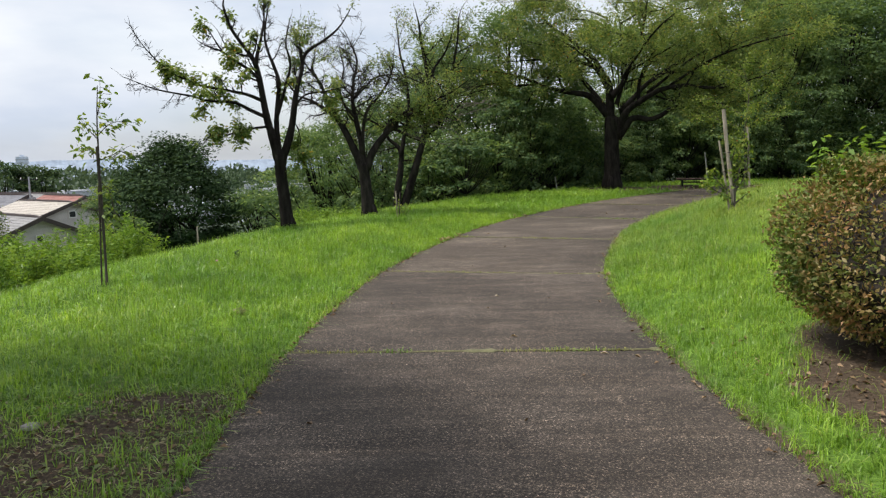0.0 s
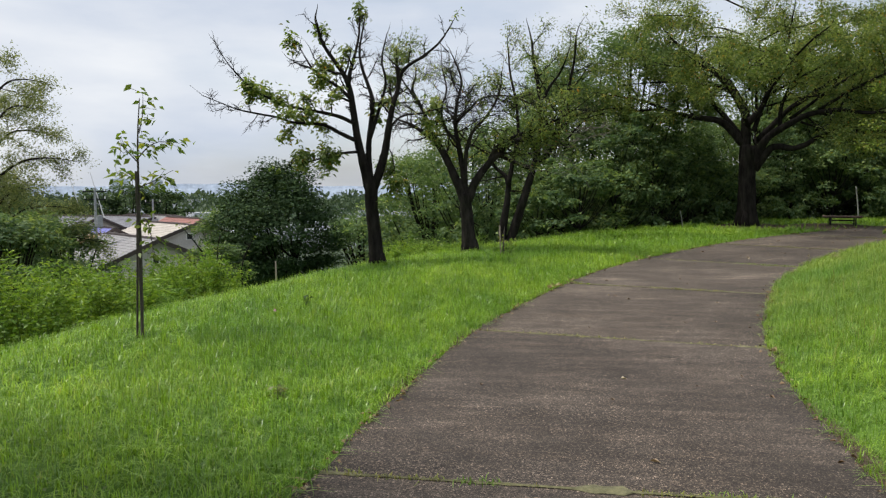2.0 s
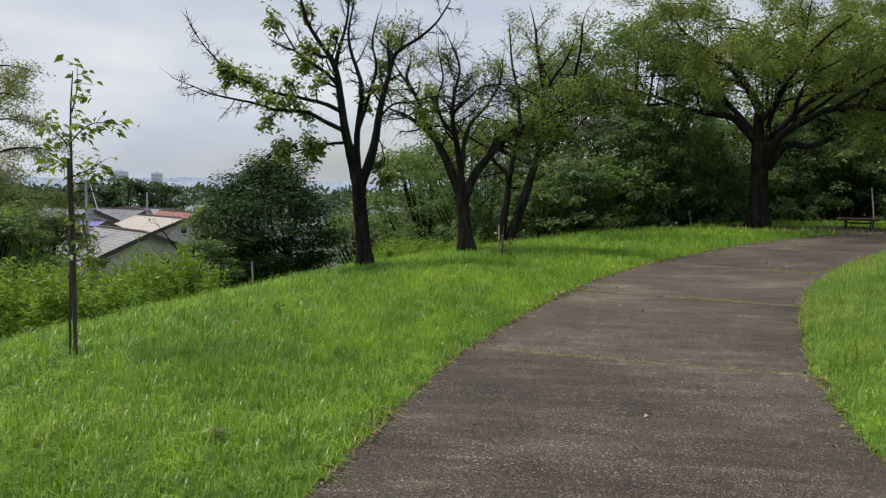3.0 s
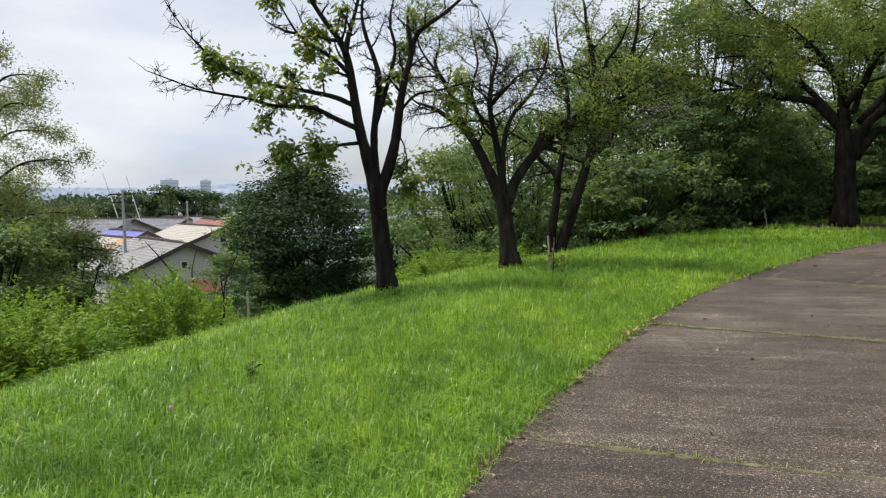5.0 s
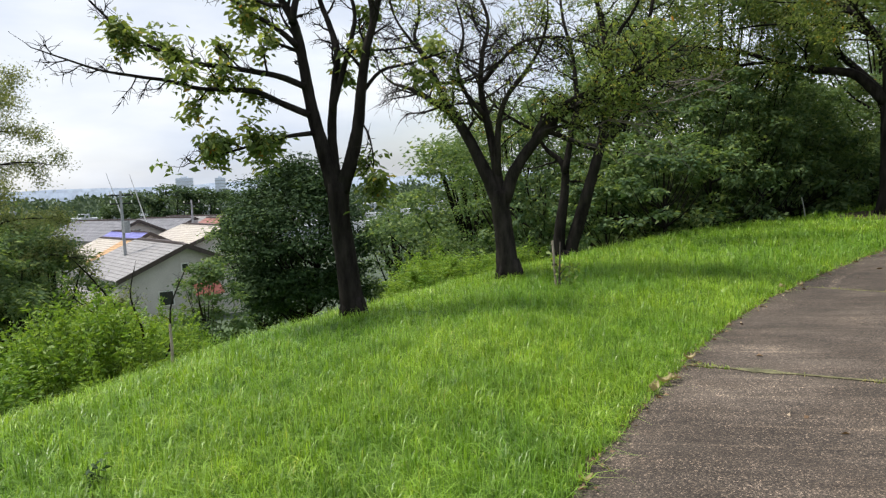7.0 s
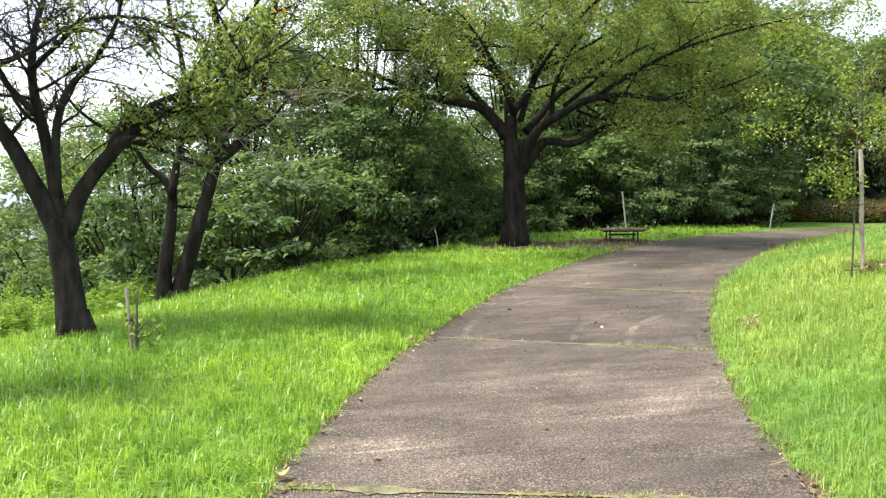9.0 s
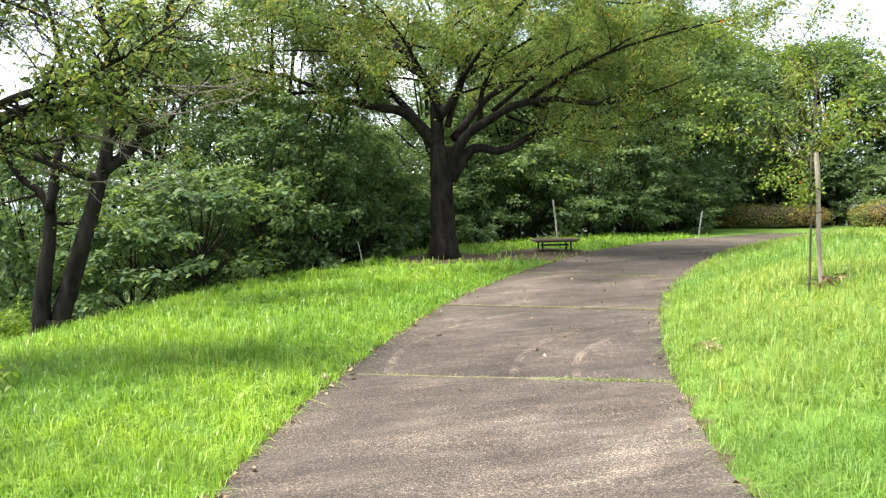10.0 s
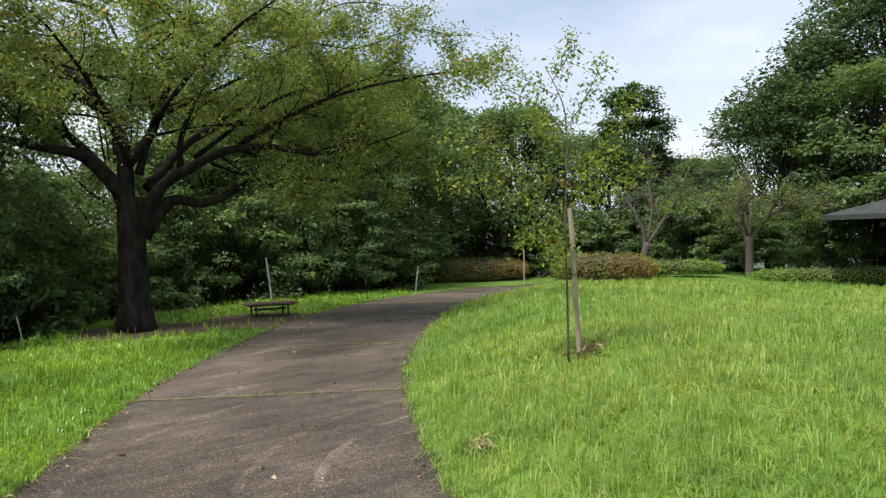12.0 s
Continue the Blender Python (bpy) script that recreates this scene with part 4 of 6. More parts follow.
# the great cherry beside the bench
TB = (6.4, 28.6, gz(6.4, 28.6))
BIG = [([(-0.09, 0, 1.95), (-0.1, 0.03, 2.8), (-0.11, 0.07, 3.39), (-0.16, 0.12, 3.79), (-0.39, 0.17, 4.19), (-0.71, 0.23, 4.71), (-1.17, 0.3, 5.12), (-1.69, 0.36, 5.56), (-2.35, 0.43, 6.05), (-2.88, 0.5, 6.66)], 0.2, 0.03, 0.45),
       ([(-0.18, 0, 2.67), (-0.51, -0.05, 3.07), (-0.85, -0.11, 3.38), (-1.3, -0.19, 3.49), (-1.81, -0.28, 3.57), (-2.31, -0.37, 3.71), (-2.8, -0.47, 3.93), (-3.28, -0.58, 4.13), (-3.88, -0.69, 4.27), (-4.48, -0.8, 4.38)], 0.15, 0.022, 0.4),
       ([(-2.29, 0, 3.74), (-2.84, -0.23, 3.86), (-3.54, -0.57, 3.82), (-4.2, -0.96, 3.89), (-4.76, -1.4, 3.78)], 0.06, 0.012, 0.25),
       ([(-1.64, 0, 3.57), (-1.85, -0.1, 3.77), (-1.9, -0.24, 4.03), (-1.84, -0.41, 4.28), (-2.06, -0.6, 4.72)], 0.05, 0.015, 0.4),
       ([(-0.09, 0, 3.25), (0.23, -0.04, 3.61), (0.42, -0.1, 3.9), (0.66, -0.16, 4.6), (0.93, -0.24, 5.24), (1.09, -0.32, 5.85), (1.19, -0.4, 6.57)], 0.13, 0.022, 0.35),
       ([(0.14, 0, 3.05), (0.3, 0.1, 3.62), (0.46, 0.24, 4.21), (0.29, 0.41, 5.14), (0.17, 0.6, 5.98)], 0.09, 0.02, 0.35),
       ([(0.18, 0, 1.94), (0.34, -0.05, 2.43), (0.48, -0.13, 2.71), (0.74, -0.22, 2.96), (1.15, -0.32, 3.19), (1.59, -0.43, 3.43), (2.03, -0.55, 3.53), (2.58, -0.67, 3.56), (3.13, -0.79, 3.45), (3.72, -0.92, 3.42), (4.31, -1.06, 3.54), (5, -1.2, 3.74)], 0.17, 0.02, 0.4),
       ([(0.2, 0, 1.81), (0.6, -0.04, 2.43), (0.89, -0.09, 2.54), (1.28, -0.15, 2.47), (1.67, -0.21, 2.57), (2.05, -0.29, 2.8), (2.56, -0.36, 2.93), (3.19, -0.44, 2.95), (3.81, -0.53, 2.89), (4.42, -0.62, 2.97), (5.03, -0.71, 3.2), (5.69, -0.8, 3.36)], 0.14, 0.016, 0.45),
       ([(1.5, 0, 3.29), (1.96, 0.08, 3.13), (2.64, 0.2, 2.99), (3.46, 0.34, 3.22), (4.17, 0.5, 3.49)], 0.04, 0.012, 0.4),
       ([(0.91, 0, 3.08), (0.93, -0.15, 3.73), (1.16, -0.37, 4.33), (1.53, -0.62, 4.9), (1.89, -0.9, 5.56)], 0.08, 0.018, 0.3),
       ([(1.96, 0, 3.58), (2.65, -0.26, 4.06), (3.41, -0.65, 4.36), (4.06, -1.1, 4.74), (4.53, -1.6, 4.86)], 0.06, 0.014, 0.25),
       ([(-0.45, 0, 4.23), (-1.02, -0.21, 4.53), (-1.75, -0.53, 4.61), (-2.58, -0.89, 4.67), (-3.36, -1.3, 4.61)], 0.06, 0.014, 0.25),
       ([(1.63, 0, 3.48), (2.03, -0.48, 3.1), (2.68, -1.18, 2.68), (3.13, -2, 2.5)], 0.03, 0.008, 0.3),
       ([(0.6, -0.1, 4.2), (2.0, -0.5, 4.9), (3.2, -0.8, 5.6), (4.3, -1.2, 5.5), (5.4, -1.4, 5.9), (6.3, -1.6, 5.8)], 0.04, 0.008, 0.25),
       ([(0.9, -0.2, 5.2), (2.2, 0.3, 6.2), (3.4, 0.3, 6.4), (4.6, 0.6, 7.0), (5.9, 0.8, 7.1)], 0.04, 0.008, 0.25),
       ([(2.0, -0.5, 3.6), (3.5, -1.2, 4.4), (5.2, -2.0, 4.8), (6.6, -2.6, 4.9)], 0.05, 0.01, 0.25),
       ([(1.2, 0.0, 3.4), (3.0, 0.8, 4.8), (4.8, 1.4, 5.4), (6.4, 1.8, 5.6)], 0.06, 0.01, 0.25),
       ([(0.3, 0.2, 2.8), (1.2, 1.2, 3.9), (2.4, 2.2, 4.8), (3.6, 2.8, 5.9)], 0.12, 0.025, 0.25),
       ([(-0.2, 0.2, 2.8), (-1.2, 1.4, 4.0), (-2.4, 2.4, 5.0), (-3.6, 3.0, 6.0)], 0.12, 0.025, 0.25),
       ([(0.0, -0.1, 3.2), (-0.4, -1.2, 4.1), (-0.7, -2.6, 4.5), (-1.0, -4.2, 4.7)], 0.07, 0.015, 0.35),
       ([(0.4, -0.2, 4.0), (1.2, -1.6, 4.9), (1.8, -2.9, 5.3), (2.2, -4.0, 5.4)], 0.06, 0.014, 0.3)]
spray = random.Random(29)
for k in range(13):                                  # flat sprays of foliage that close the crown
    a = k * 2.4
    h0, reach = 3.8 + 0.26 * k, spray.uniform(4.6, 6.6) - 0.14 * k
    up = spray.uniform(0.3, 0.9)
    pts = []
    for q, lift_ in ((0.06, 0.0), (0.25, 0.45), (0.45, 0.6), (0.65, 0.95), (0.85, 0.9), (1.0, 1.0)):
        b_ = a + spray.uniform(-0.16, 0.16)
        pts.append((q * reach * math.cos(b_), q * reach * math.sin(b_), h0 + up * lift_))
    BIG.append((pts, 0.03, 0.006, 0.3))
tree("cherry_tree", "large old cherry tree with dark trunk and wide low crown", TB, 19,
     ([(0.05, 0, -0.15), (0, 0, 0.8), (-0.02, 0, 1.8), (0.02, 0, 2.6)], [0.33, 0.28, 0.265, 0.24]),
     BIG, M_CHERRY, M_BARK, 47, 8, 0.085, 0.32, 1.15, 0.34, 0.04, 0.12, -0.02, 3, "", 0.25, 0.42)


# ---- the woods behind the lawn ----
wood_rng = random.Random(8)
wa = wood_tree("woodland_tree", "leafy broadleaf tree in the dense dark wood", 10, 7.5, M_WOOD1, 101, 21000, 0.15, 140, 0.0, "trees of the wood", 0.14, None, "tree", 0.12)
wb = wood_tree("woodland_tree", "leafy broadleaf tree in the dense dark wood", 9, 7.5, M_WOOD2, 102, 21000, 0.15, 140, 0.0, "trees of the wood", 0.14, None, "tree", 0.12)
wc = wood_tree("woodland_tree", "tall slender broadleaf tree in the dense dark wood", 12, 7.0, M_WOOD2, 103, 21000, 0.15, 140, 0.03, "trees of the wood", 0.17, None, "tree", 0.12)
fa = wood_tree("woodland_tree", "broadleaf tree deep in the dark wood", 10, 8.0, M_WOOD1, 104, 12000, 0.21, 110, 0.0, "trees of the wood")
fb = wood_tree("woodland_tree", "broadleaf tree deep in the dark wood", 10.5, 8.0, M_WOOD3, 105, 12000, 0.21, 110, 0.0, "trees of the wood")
wood_protos = [wa, wb, wc]
deep = []
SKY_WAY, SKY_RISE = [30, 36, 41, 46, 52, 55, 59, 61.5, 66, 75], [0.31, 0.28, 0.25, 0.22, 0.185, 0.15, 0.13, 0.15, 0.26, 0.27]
WOODS = [(4.0, 41.0), (25.0, 42.2), (0.2, 29.5), (3.2, 31.5), (1.2, 34.5), (5.6, 35.0), (9.0, 37.0), (12.6, 38.8), (16.2, 41.0), (13.0, 44.5),
         (26.5, 43.5), (30.0, 41.0), (-3.0, 31.0), (-5.5, 38.0), (-1.5, 39.5), (32.5, 37.5), (29.5, 34.5), (35.0, 21.0), (37.0, 15.5), (32.0, 31.0), (34.5, 27.0), (39.0, 32.0), (23.5, 44.0), (29.0, 45.5), (34.0, 34.0), (31.5, 24.0), (33.5, 18.5), (28.0, 38.5), (20.0, 48.5), (19.5, 43.0), (23.5, 47.5), (20.5, 39.5), (14.5, 40.5), (10.5, 40.0), (37.0, 36.0), (31.0, 27.5),  (16.5, 37.0), (40.0, 22.0), (-2.5, 44.5), (1.0, 45.0), (4.5, 46.5), (8.0, 44.0), (11.5, 48.5), (7.0, 50.0), (16.5, 47.0)]
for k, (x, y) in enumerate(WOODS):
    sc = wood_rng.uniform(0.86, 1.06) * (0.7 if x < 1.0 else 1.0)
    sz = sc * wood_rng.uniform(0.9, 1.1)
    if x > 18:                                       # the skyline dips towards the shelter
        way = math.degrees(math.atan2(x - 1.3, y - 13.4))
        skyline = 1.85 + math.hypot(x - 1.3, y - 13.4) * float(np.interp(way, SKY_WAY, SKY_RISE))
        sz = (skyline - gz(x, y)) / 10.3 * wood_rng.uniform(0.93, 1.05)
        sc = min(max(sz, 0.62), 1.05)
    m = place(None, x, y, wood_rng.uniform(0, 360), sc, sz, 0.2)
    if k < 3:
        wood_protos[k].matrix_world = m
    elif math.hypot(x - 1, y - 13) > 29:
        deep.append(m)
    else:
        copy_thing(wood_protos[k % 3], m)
fa.matrix_world, fb.matrix_world = deep[0], deep[1]
for k, m in enumerate(deep[2:]):
    copy_thing((fa, fb)[k % 2], m)

# understorey bushes along the wood's edge
ba = wood_tree("bush", "leafy dark bush at the edge of the wood", 3.4, 3.4, M_WOOD2, 111, 5200, 0.12, 64, 0.0, "bushes of the wood edge", 0.04, None, "bush", 0.22)
bb = wood_tree("bush", "leafy dark bush at the edge of the wood", 4.4, 3.6, M_WOOD2, 112, 5600, 0.125, 70, 0.0, "bushes of the wood edge", 0.05, None, "bush", 0.22)
BUSHES = [(0.9, 26.2), (2.3, 28.0), (-0.4, 27.2), (3.6, 29.4), (4.6, 31.0), (6.0, 32.6), (7.6, 33.6), (9.4, 34.4), (11.2, 35.0), (13.0, 35.6), (14.8, 36.2), (16.0, 38.6), (24.5, 41.0),
          (27.0, 40.0), (28.5, 37.0), (28.8, 32.5), (29.5, 29.5), (30.5, 26.5), (1.8, 29.8), (5.6, 33.6), (8.4, 36.0), (12.0, 37.4), (17.2, 42.0), (-2.2, 28.4), (31.5, 23.0), (30.0, 35.5), (31.5, 19.5), (29.5, 31.0), (31.0, 28.0), (31.0, 17.0), (24.0, 43.0), (28.0, 42.5), (30.0, 33.5), (32.0, 25.0), (29.0, 35.0), (30.5, 29.5), (22.0, 43.5), (17.5, 38.0), (19.0, 40.0), (15.5, 34.9), (18.6, 37.0), (21.5, 41.0), (20.5, 37.8), (13.6, 34.6), (23.0, 42.0), (27.5, 37.5), (18.0, 35.8), (28.6, 25.6), (28.9, 23.4), (28.6, 28.0), (29.4, 21.4), (30.2, 24.6), (5.0, 38.4), (7.6, 38.8), (10.0, 39.4), (2.6, 37.2), (0.4, 37.0), (-1.6, 35.0), (28.2, 29.4), (28.4, 31.0), (27.9, 27.2), (28.0, 24.3), (27.6, 33.6), (27.2, 35.2), (29.8, 20.2), (30.4, 22.0), (24.2, 41.6), (26.0, 40.6), (22.6, 40.2), (30.5, 40.6), (33.0, 42.0), (27.2, 38.2), (33.0, 29.8), (35.0, 31.2), (36.5, 29.0), (33.5, 27.6)]
for k, (x, y) in enumerate(BUSHES):
    sc = wood_rng.uniform(0.75, 1.2)
    m = place(None, x, y, wood_rng.uniform(0, 360), sc, sc * wood_rng.uniform(0.8, 1.15), 0.5 * sc)
    if k < 2:
        (ba, bb)[k].matrix_world = m
    else:
        copy_thing((ba, bb)[k % 2], m)

# the dark evergreen below the brow, and its neighbours
ev = wood_tree("evergreen_tree", "dense dark evergreen tree with a rounded cone crown", 8.8, 6.4, M_EVERG, 121, 42000, 0.16, 180, 0.0, "", 0.16)
ev.matrix_world = place(None, -12.5, 37.0, 0, 1, None, 0.2, -5.2)


# ---- smaller trees, shrubs and hedges ----
def shrub(name, label, w, h, mat, seed, shoots, per, leaf, group="", category="shrub", aspect=0.36):
    """A shrub of upright arching shoots that carry narrow leaves."""
    rng = np.random.default_rng(seed)
    root = empty(name, Matrix(), label, category, group)
    V, F, pts, dirs = [], [], [], []
    for _ in range(shoots):
        a, r = rng.uniform(0, 2 * math.pi), math.sqrt(rng.random())
        x, y = r * w / 2 * math.cos(a), r * w / 2 * math.sin(a)
        hh = h * (1 - 0.45 * r * r) * rng.uniform(0.72, 1.03)
        line = wander(rng, (x * 0.7, y * 0.7, -0.15), (x * 0.55 / max(w, 0.1), y * 0.55 / max(w, 0.1), 1), hh, 6, 0.13, -0.02)
        tube(V, F, line, [0.014 - 0.0018 * k for k in range(7)], 3, False)
        for _k in range(per):
            f = rng.uniform(0.15, 1.0) * 6
            i = min(int(f), 5)
            pts.append(tuple(line[i].lerp(line[i + 1], f - i)))
            dirs.append(tuple(line[i + 1] - line[i]))
    tagged(part("woody_base", V, F, M_SHOOT, root), kind="stuff")
    P, D = np.array(pts), unit(np.array(dirs))
    n = len(P)
    az = rng.uniform(0, 2 * np.pi, n)
    ax = np.stack([np.cos(az), np.sin(az), np.zeros(n)], axis=1) + D * rng.uniform(0.2, 1.0, (n, 1)) + np.array([0, 0, -0.15])
    L = leaf * rng.uniform(0.6, 1.4, n)
    piece("foliage", leaves("foliage", P + rng.normal(0, 0.04, (n, 3)), ax, rng.normal(0, 0.5, (n, 3)) + np.array([0, 0, 1.0]), L, L * aspect, mat), root)
    return root


sa = shrub("shrub", "bright green feathery shrub on the slope", 2.8, 1.9, M_SHRUB, 201, 190, 135, 0.08, "shrubs on the slope")
sb = shrub("shrub", "bright green feathery shrub on the slope", 2.4, 1.7, M_SHRUB, 202, 170, 135, 0.08, "shrubs on the slope")
SHRUBS = [(-7.6, 14.6), (-6.9, 16.9), (-9.0, 16.3), (-8.4, 18.6), (-10.2, 14.6), (-9.6, 12.6), (-7.9, 12.6), (-10.6, 18.4), (-8.2, 20.2), (-12.0, 16.0), (-11.6, 12.4), (-9.4, 10.8),
          (-7.8, 10.6), (-4.2, 24.6), (-3.1, 25.6), (-4.6, 26.8), (-3.3, 23.6), (-2.2, 26.6), (-10.2, 20.6), (-8.8, 21.8), (-10.8, 23.0), (-12.4, 20.4)]
for k, (x, y) in enumerate(SHRUBS):
    sc = wood_rng.uniform(0.8, 1.15)
    top = -0.3 if 19 < y < 23.2 and x < -6 else 0.2 if x < -8.9 and y < 15 else -0.1 if y < 11 else 0.85 if y < 15 else 0.85 if y < 22 else 0.35
    z0 = gz(x, y) - 0.05
    sz = min(max((top - z0) / 1.88, 0.6), 2.5) * wood_rng.uniform(0.88, 1.08)
    m = pose(x, y, z0, 0, 0, wood_rng.uniform(0, 360)) @ Matrix.Diagonal((sc, sc, sz, 1))
    if k < 2:
        (sa, sb)[k].matrix_world = m
    else:
        copy_thing((sa, sb)[k % 2], m)

# trees of the slope and the hollow
tier = random.Random(17)
BOUGHS = []
for k in range(24):                                  # tiers of long level boughs with hanging tips
    h0 = 3.0 + 0.4 * k
    a = k * 2.4
    reach = (5.4 - 0.13 * k) * tier.uniform(0.75, 1.1)
    BOUGHS.append(([(0.1 * math.cos(a), 0.1 * math.sin(a), h0), (0.35 * reach * math.cos(a + 0.1), 0.35 * reach * math.sin(a + 0.1), h0 + 0.75),
                    (0.7 * reach * math.cos(a), 0.7 * reach * math.sin(a), h0 + 0.9), (reach * math.cos(a - 0.05), reach * math.sin(a - 0.05), h0 + 0.75)], 0.06, 0.01, 0.25))
tree("slope_tree", "pale airy broadleaf tree on the lower slope", (-22.2, 30.7, gz(-22.2, 30.7)), -35,
     ([(0, 0, -0.2), (0.1, 0, 3.0), (0.05, 0, 6.0), (0.1, 0, 10.0), (0.1, 0, 13.0)], [0.22, 0.18, 0.14, 0.08, 0.02]),
     BOUGHS, M_PALE, M_BARK2, 61, 8, 0.1, 0.36, 1.1, 0.34, 0.05, 0.16, -0.02, 3, "", 0.25)
low_a = wood_tree("slope_tree", "dark green broadleaf tree in the hollow", 6.5, 5.5, M_WOOD2, 131, 9500, 0.14, 60, 0.0, "trees of the hollow")
low_b = wood_tree("slope_tree", "mid-green broadleaf tree in the hollow", 5.6, 4.4, M_WOOD1, 132, 8500, 0.13, 60, 0.0, "trees of the hollow")
HOLLOW = [(-20.0, 31.5, 1.1), (-19.4, 29.6, 0.1), (-24.5, 33.0, 1.6), (-23.5, 26.5, 0.9), (-28.0, 31.0, 1.6), (-19.0, 25.0, 1.3), (-17.0, 24.4, 0.7), (-30.5, 38.0, 0.8), (-26.0, 37.5, 0.5),
          (-14.6, 16.0, 0.1), (-16.0, 12.5, 0.6), (-7.6, 43.5, 0.5), (-5.4, 36.0, 2.9), (-9.0, 40.0, 0.2), (-16.4, 41.5, 0.4), (-10.6, 45.5, 0.3)]
for k, (x, y, top) in enumerate(HOLLOW):
    z0 = gz(x, y) - 0.2
    hgt = (6.5, 5.6)[k % 2]
    sz = max((top - z0) / hgt, 0.35)
    sc = min(max(sz, 0.6), 1.15) * wood_rng.uniform(0.9, 1.1)
    m = pose(x, y, z0, 0, 0, wood_rng.uniform(0, 360)) @ Matrix.Diagonal((sc, sc, sz, 1))
    if k < 2:
        (low_a, low_b)[k].matrix_world = m
    else:
        copy_thing((low_a, low_b)[k % 2], m)
yb = wood_tree("slope_bush", "yellow-green leafy bush beside the evergreen", 3.7, 2.2, M_WOOD1, 141, 5000, 0.12, 60, 0.0, "", 0.05, None, "bush")
yb.matrix_world = pose(-10.4, 26.2, -3.5)
tw = tree("bare_shrub", "small dark half-dead tree with crooked bare stems", (-7.0, 18.0, gz(-7.0, 18.0)), -31,
          ([(0.2, 0, -0.1), (0.25, 0, 0.4), (0.2, 0, 0.8)], [0.07, 0.06, 0.06]),
          [([(0.2, 0, 0.6), (0.0, 0, 1.5), (-0.25, 0, 2.2), (-0.7, 0, 2.9), (-1.0, 0, 3.3)], 0.045, 0.012, 0.3),
           ([(0.2, 0, 0.7), (0.25, 0.1, 1.6), (0.05, 0.1, 2.4), (0.15, 0.1, 3.0)], 0.04, 0.012, 0.3),
           ([(0.2, 0, 0.6), (0.8, 0, 1.1), (0.9, 0.1, 2.1), (1.25, 0.1, 2.9)], 0.04, 0.012, 0.3),
           ([(0.0, 0, 1.4), (-0.5, 0, 1.9), (-1.1, 0, 2.5)], 0.03, 0.01, 0.3)],
          M_SAPLEAF, M_BARK, 71, 1, 0.1, 0.4, 0.45, 0.18, 0.7, 0.06, 0.05, 2)
tw.scale = (0.62, 0.62, 0.62)
post_ = empty("boundary_post", Matrix.Translation((-4.75, 15.45, gz(-4.75, 15.45))), "weathered grey wooden marker post on the brow", "post")
V, F = [], []
tube(V, F, [(0, 0, -0.2), (0.01, 0, 0.25), (0.0, 0.01, 0.5)], [0.017, 0.016, 0.014], 8)
part("post", V, F, M_STAKE, post_)


def sapling(name, label, x, y, trunk_line, tr, branches, seed, stakes, per, leaf, spread=0.035):
    """A staked young tree: thin stem, few leafy branches, wooden stakes with ties."""
    rng = np.random.default_rng(seed)
    root = empty(name, Matrix.Translation((x, y, gz(x, y))), label, "young tree")
    V, F, tips = [], [], []
    line = smooth_line(trunk_line, 4)
    tube(V, F, line, [tr * (1 - 0.75 * i / (len(line) - 1)) for i in range(len(line))], 6, True, 0.08, rng)
    for pts in branches:
        b = smooth_line(pts, 3)
        tube(V, F, b, [tr * 0.4 * (1 - 0.7 * i / (len(b) - 1)) for i in range(len(b))], 4, False)
        for q in b[1:]:
            tips += [q] * per
            t_ = wander(rng, q, rng.normal(0, 1, 3), 0.14, 2, 0.2, 0.05)
            tube(V, F, t_, [0.003, 0.0025, 0.002], 3, False)
            tips += [t_[1], t_[2]]
    part("stem", V, F, M_GREYTWIG, root, "", True)
    T = np.array([tuple(p) for p in tips])
    piece("leaves", scatter_leaves("leaves", T, rng, leaf, M_SAPLEAF, spread, 0.5, 0.5), root)
    for (p0, p1, r, mt) in stakes:
        V, F = [], []
        p0, p1 = Vector(p0), Vector(p1)
        n = 6
        tube(V, F, [p0.lerp(p1, k / n) + Vector((rng.normal(0, r * 0.1), rng.normal(0, r * 0.1), 0)) for k in range(n + 1)], [r * (1 + 0.06 * (k % 2)) for k in range(n + 1)], 8, True, 0.05, rng)
        part("stake", V, F, mt, root)
        V, F = [], []
        q = p0.lerp(p1, 0.62)
        tube(V, F, [q + Vector((r * 1.6 * math.cos(a), r * 1.6 * math.sin(a), 0.01 * math.sin(3 * a))) for a in np.linspace(0, 6.4, 13)], [0.006] * 13, 4, False)
        part("tie", V, F, M_STAKE_DK, root)
    return root


sapling("young_tree", "thin young tree tied to two dark stakes", -4.17, 9.97,
        [(0, 0, -0.1), (0.0, 0.02, 0.9), (0.0, 0.02, 1.7), (0.02, 0, 2.1), (0.05, 0, 2.45)], 0.018,
        [[(0, 0, 1.55), (0.2, -0.05, 1.62), (0.32, -0.1, 1.66), (0.42, -0.1, 1.62)], [(0, 0, 1.6), (-0.12, 0.05, 1.7), (-0.24, 0.1, 1.66)], [(0.01, 0, 1.85), (0.15, 0, 1.98), (0.3, 0, 2.02), (0.44, 0.02, 2.0)],
         [(0.02, 0, 1.8), (-0.1, -0.05, 1.95), (-0.16, -0.05, 2.0)], [(0.03, 0, 2.1), (0.05, 0.05, 2.3), (0.06, 0.05, 2.5)], [(0, 0, 1.2), (0.1, -0.02, 1.22), (0.16, -0.05, 1.05), (0.18, -0.05, 0.8)]],
        301, [((0.02, -0.03, -0.2), (0.0, -0.02, 1.72), 0.014, M_STAKE_DK), ((-0.09, 0.05, -0.2), (-0.03, 0.03, 1.25), 0.011, M_STAKE_DK)], 3, 0.09)
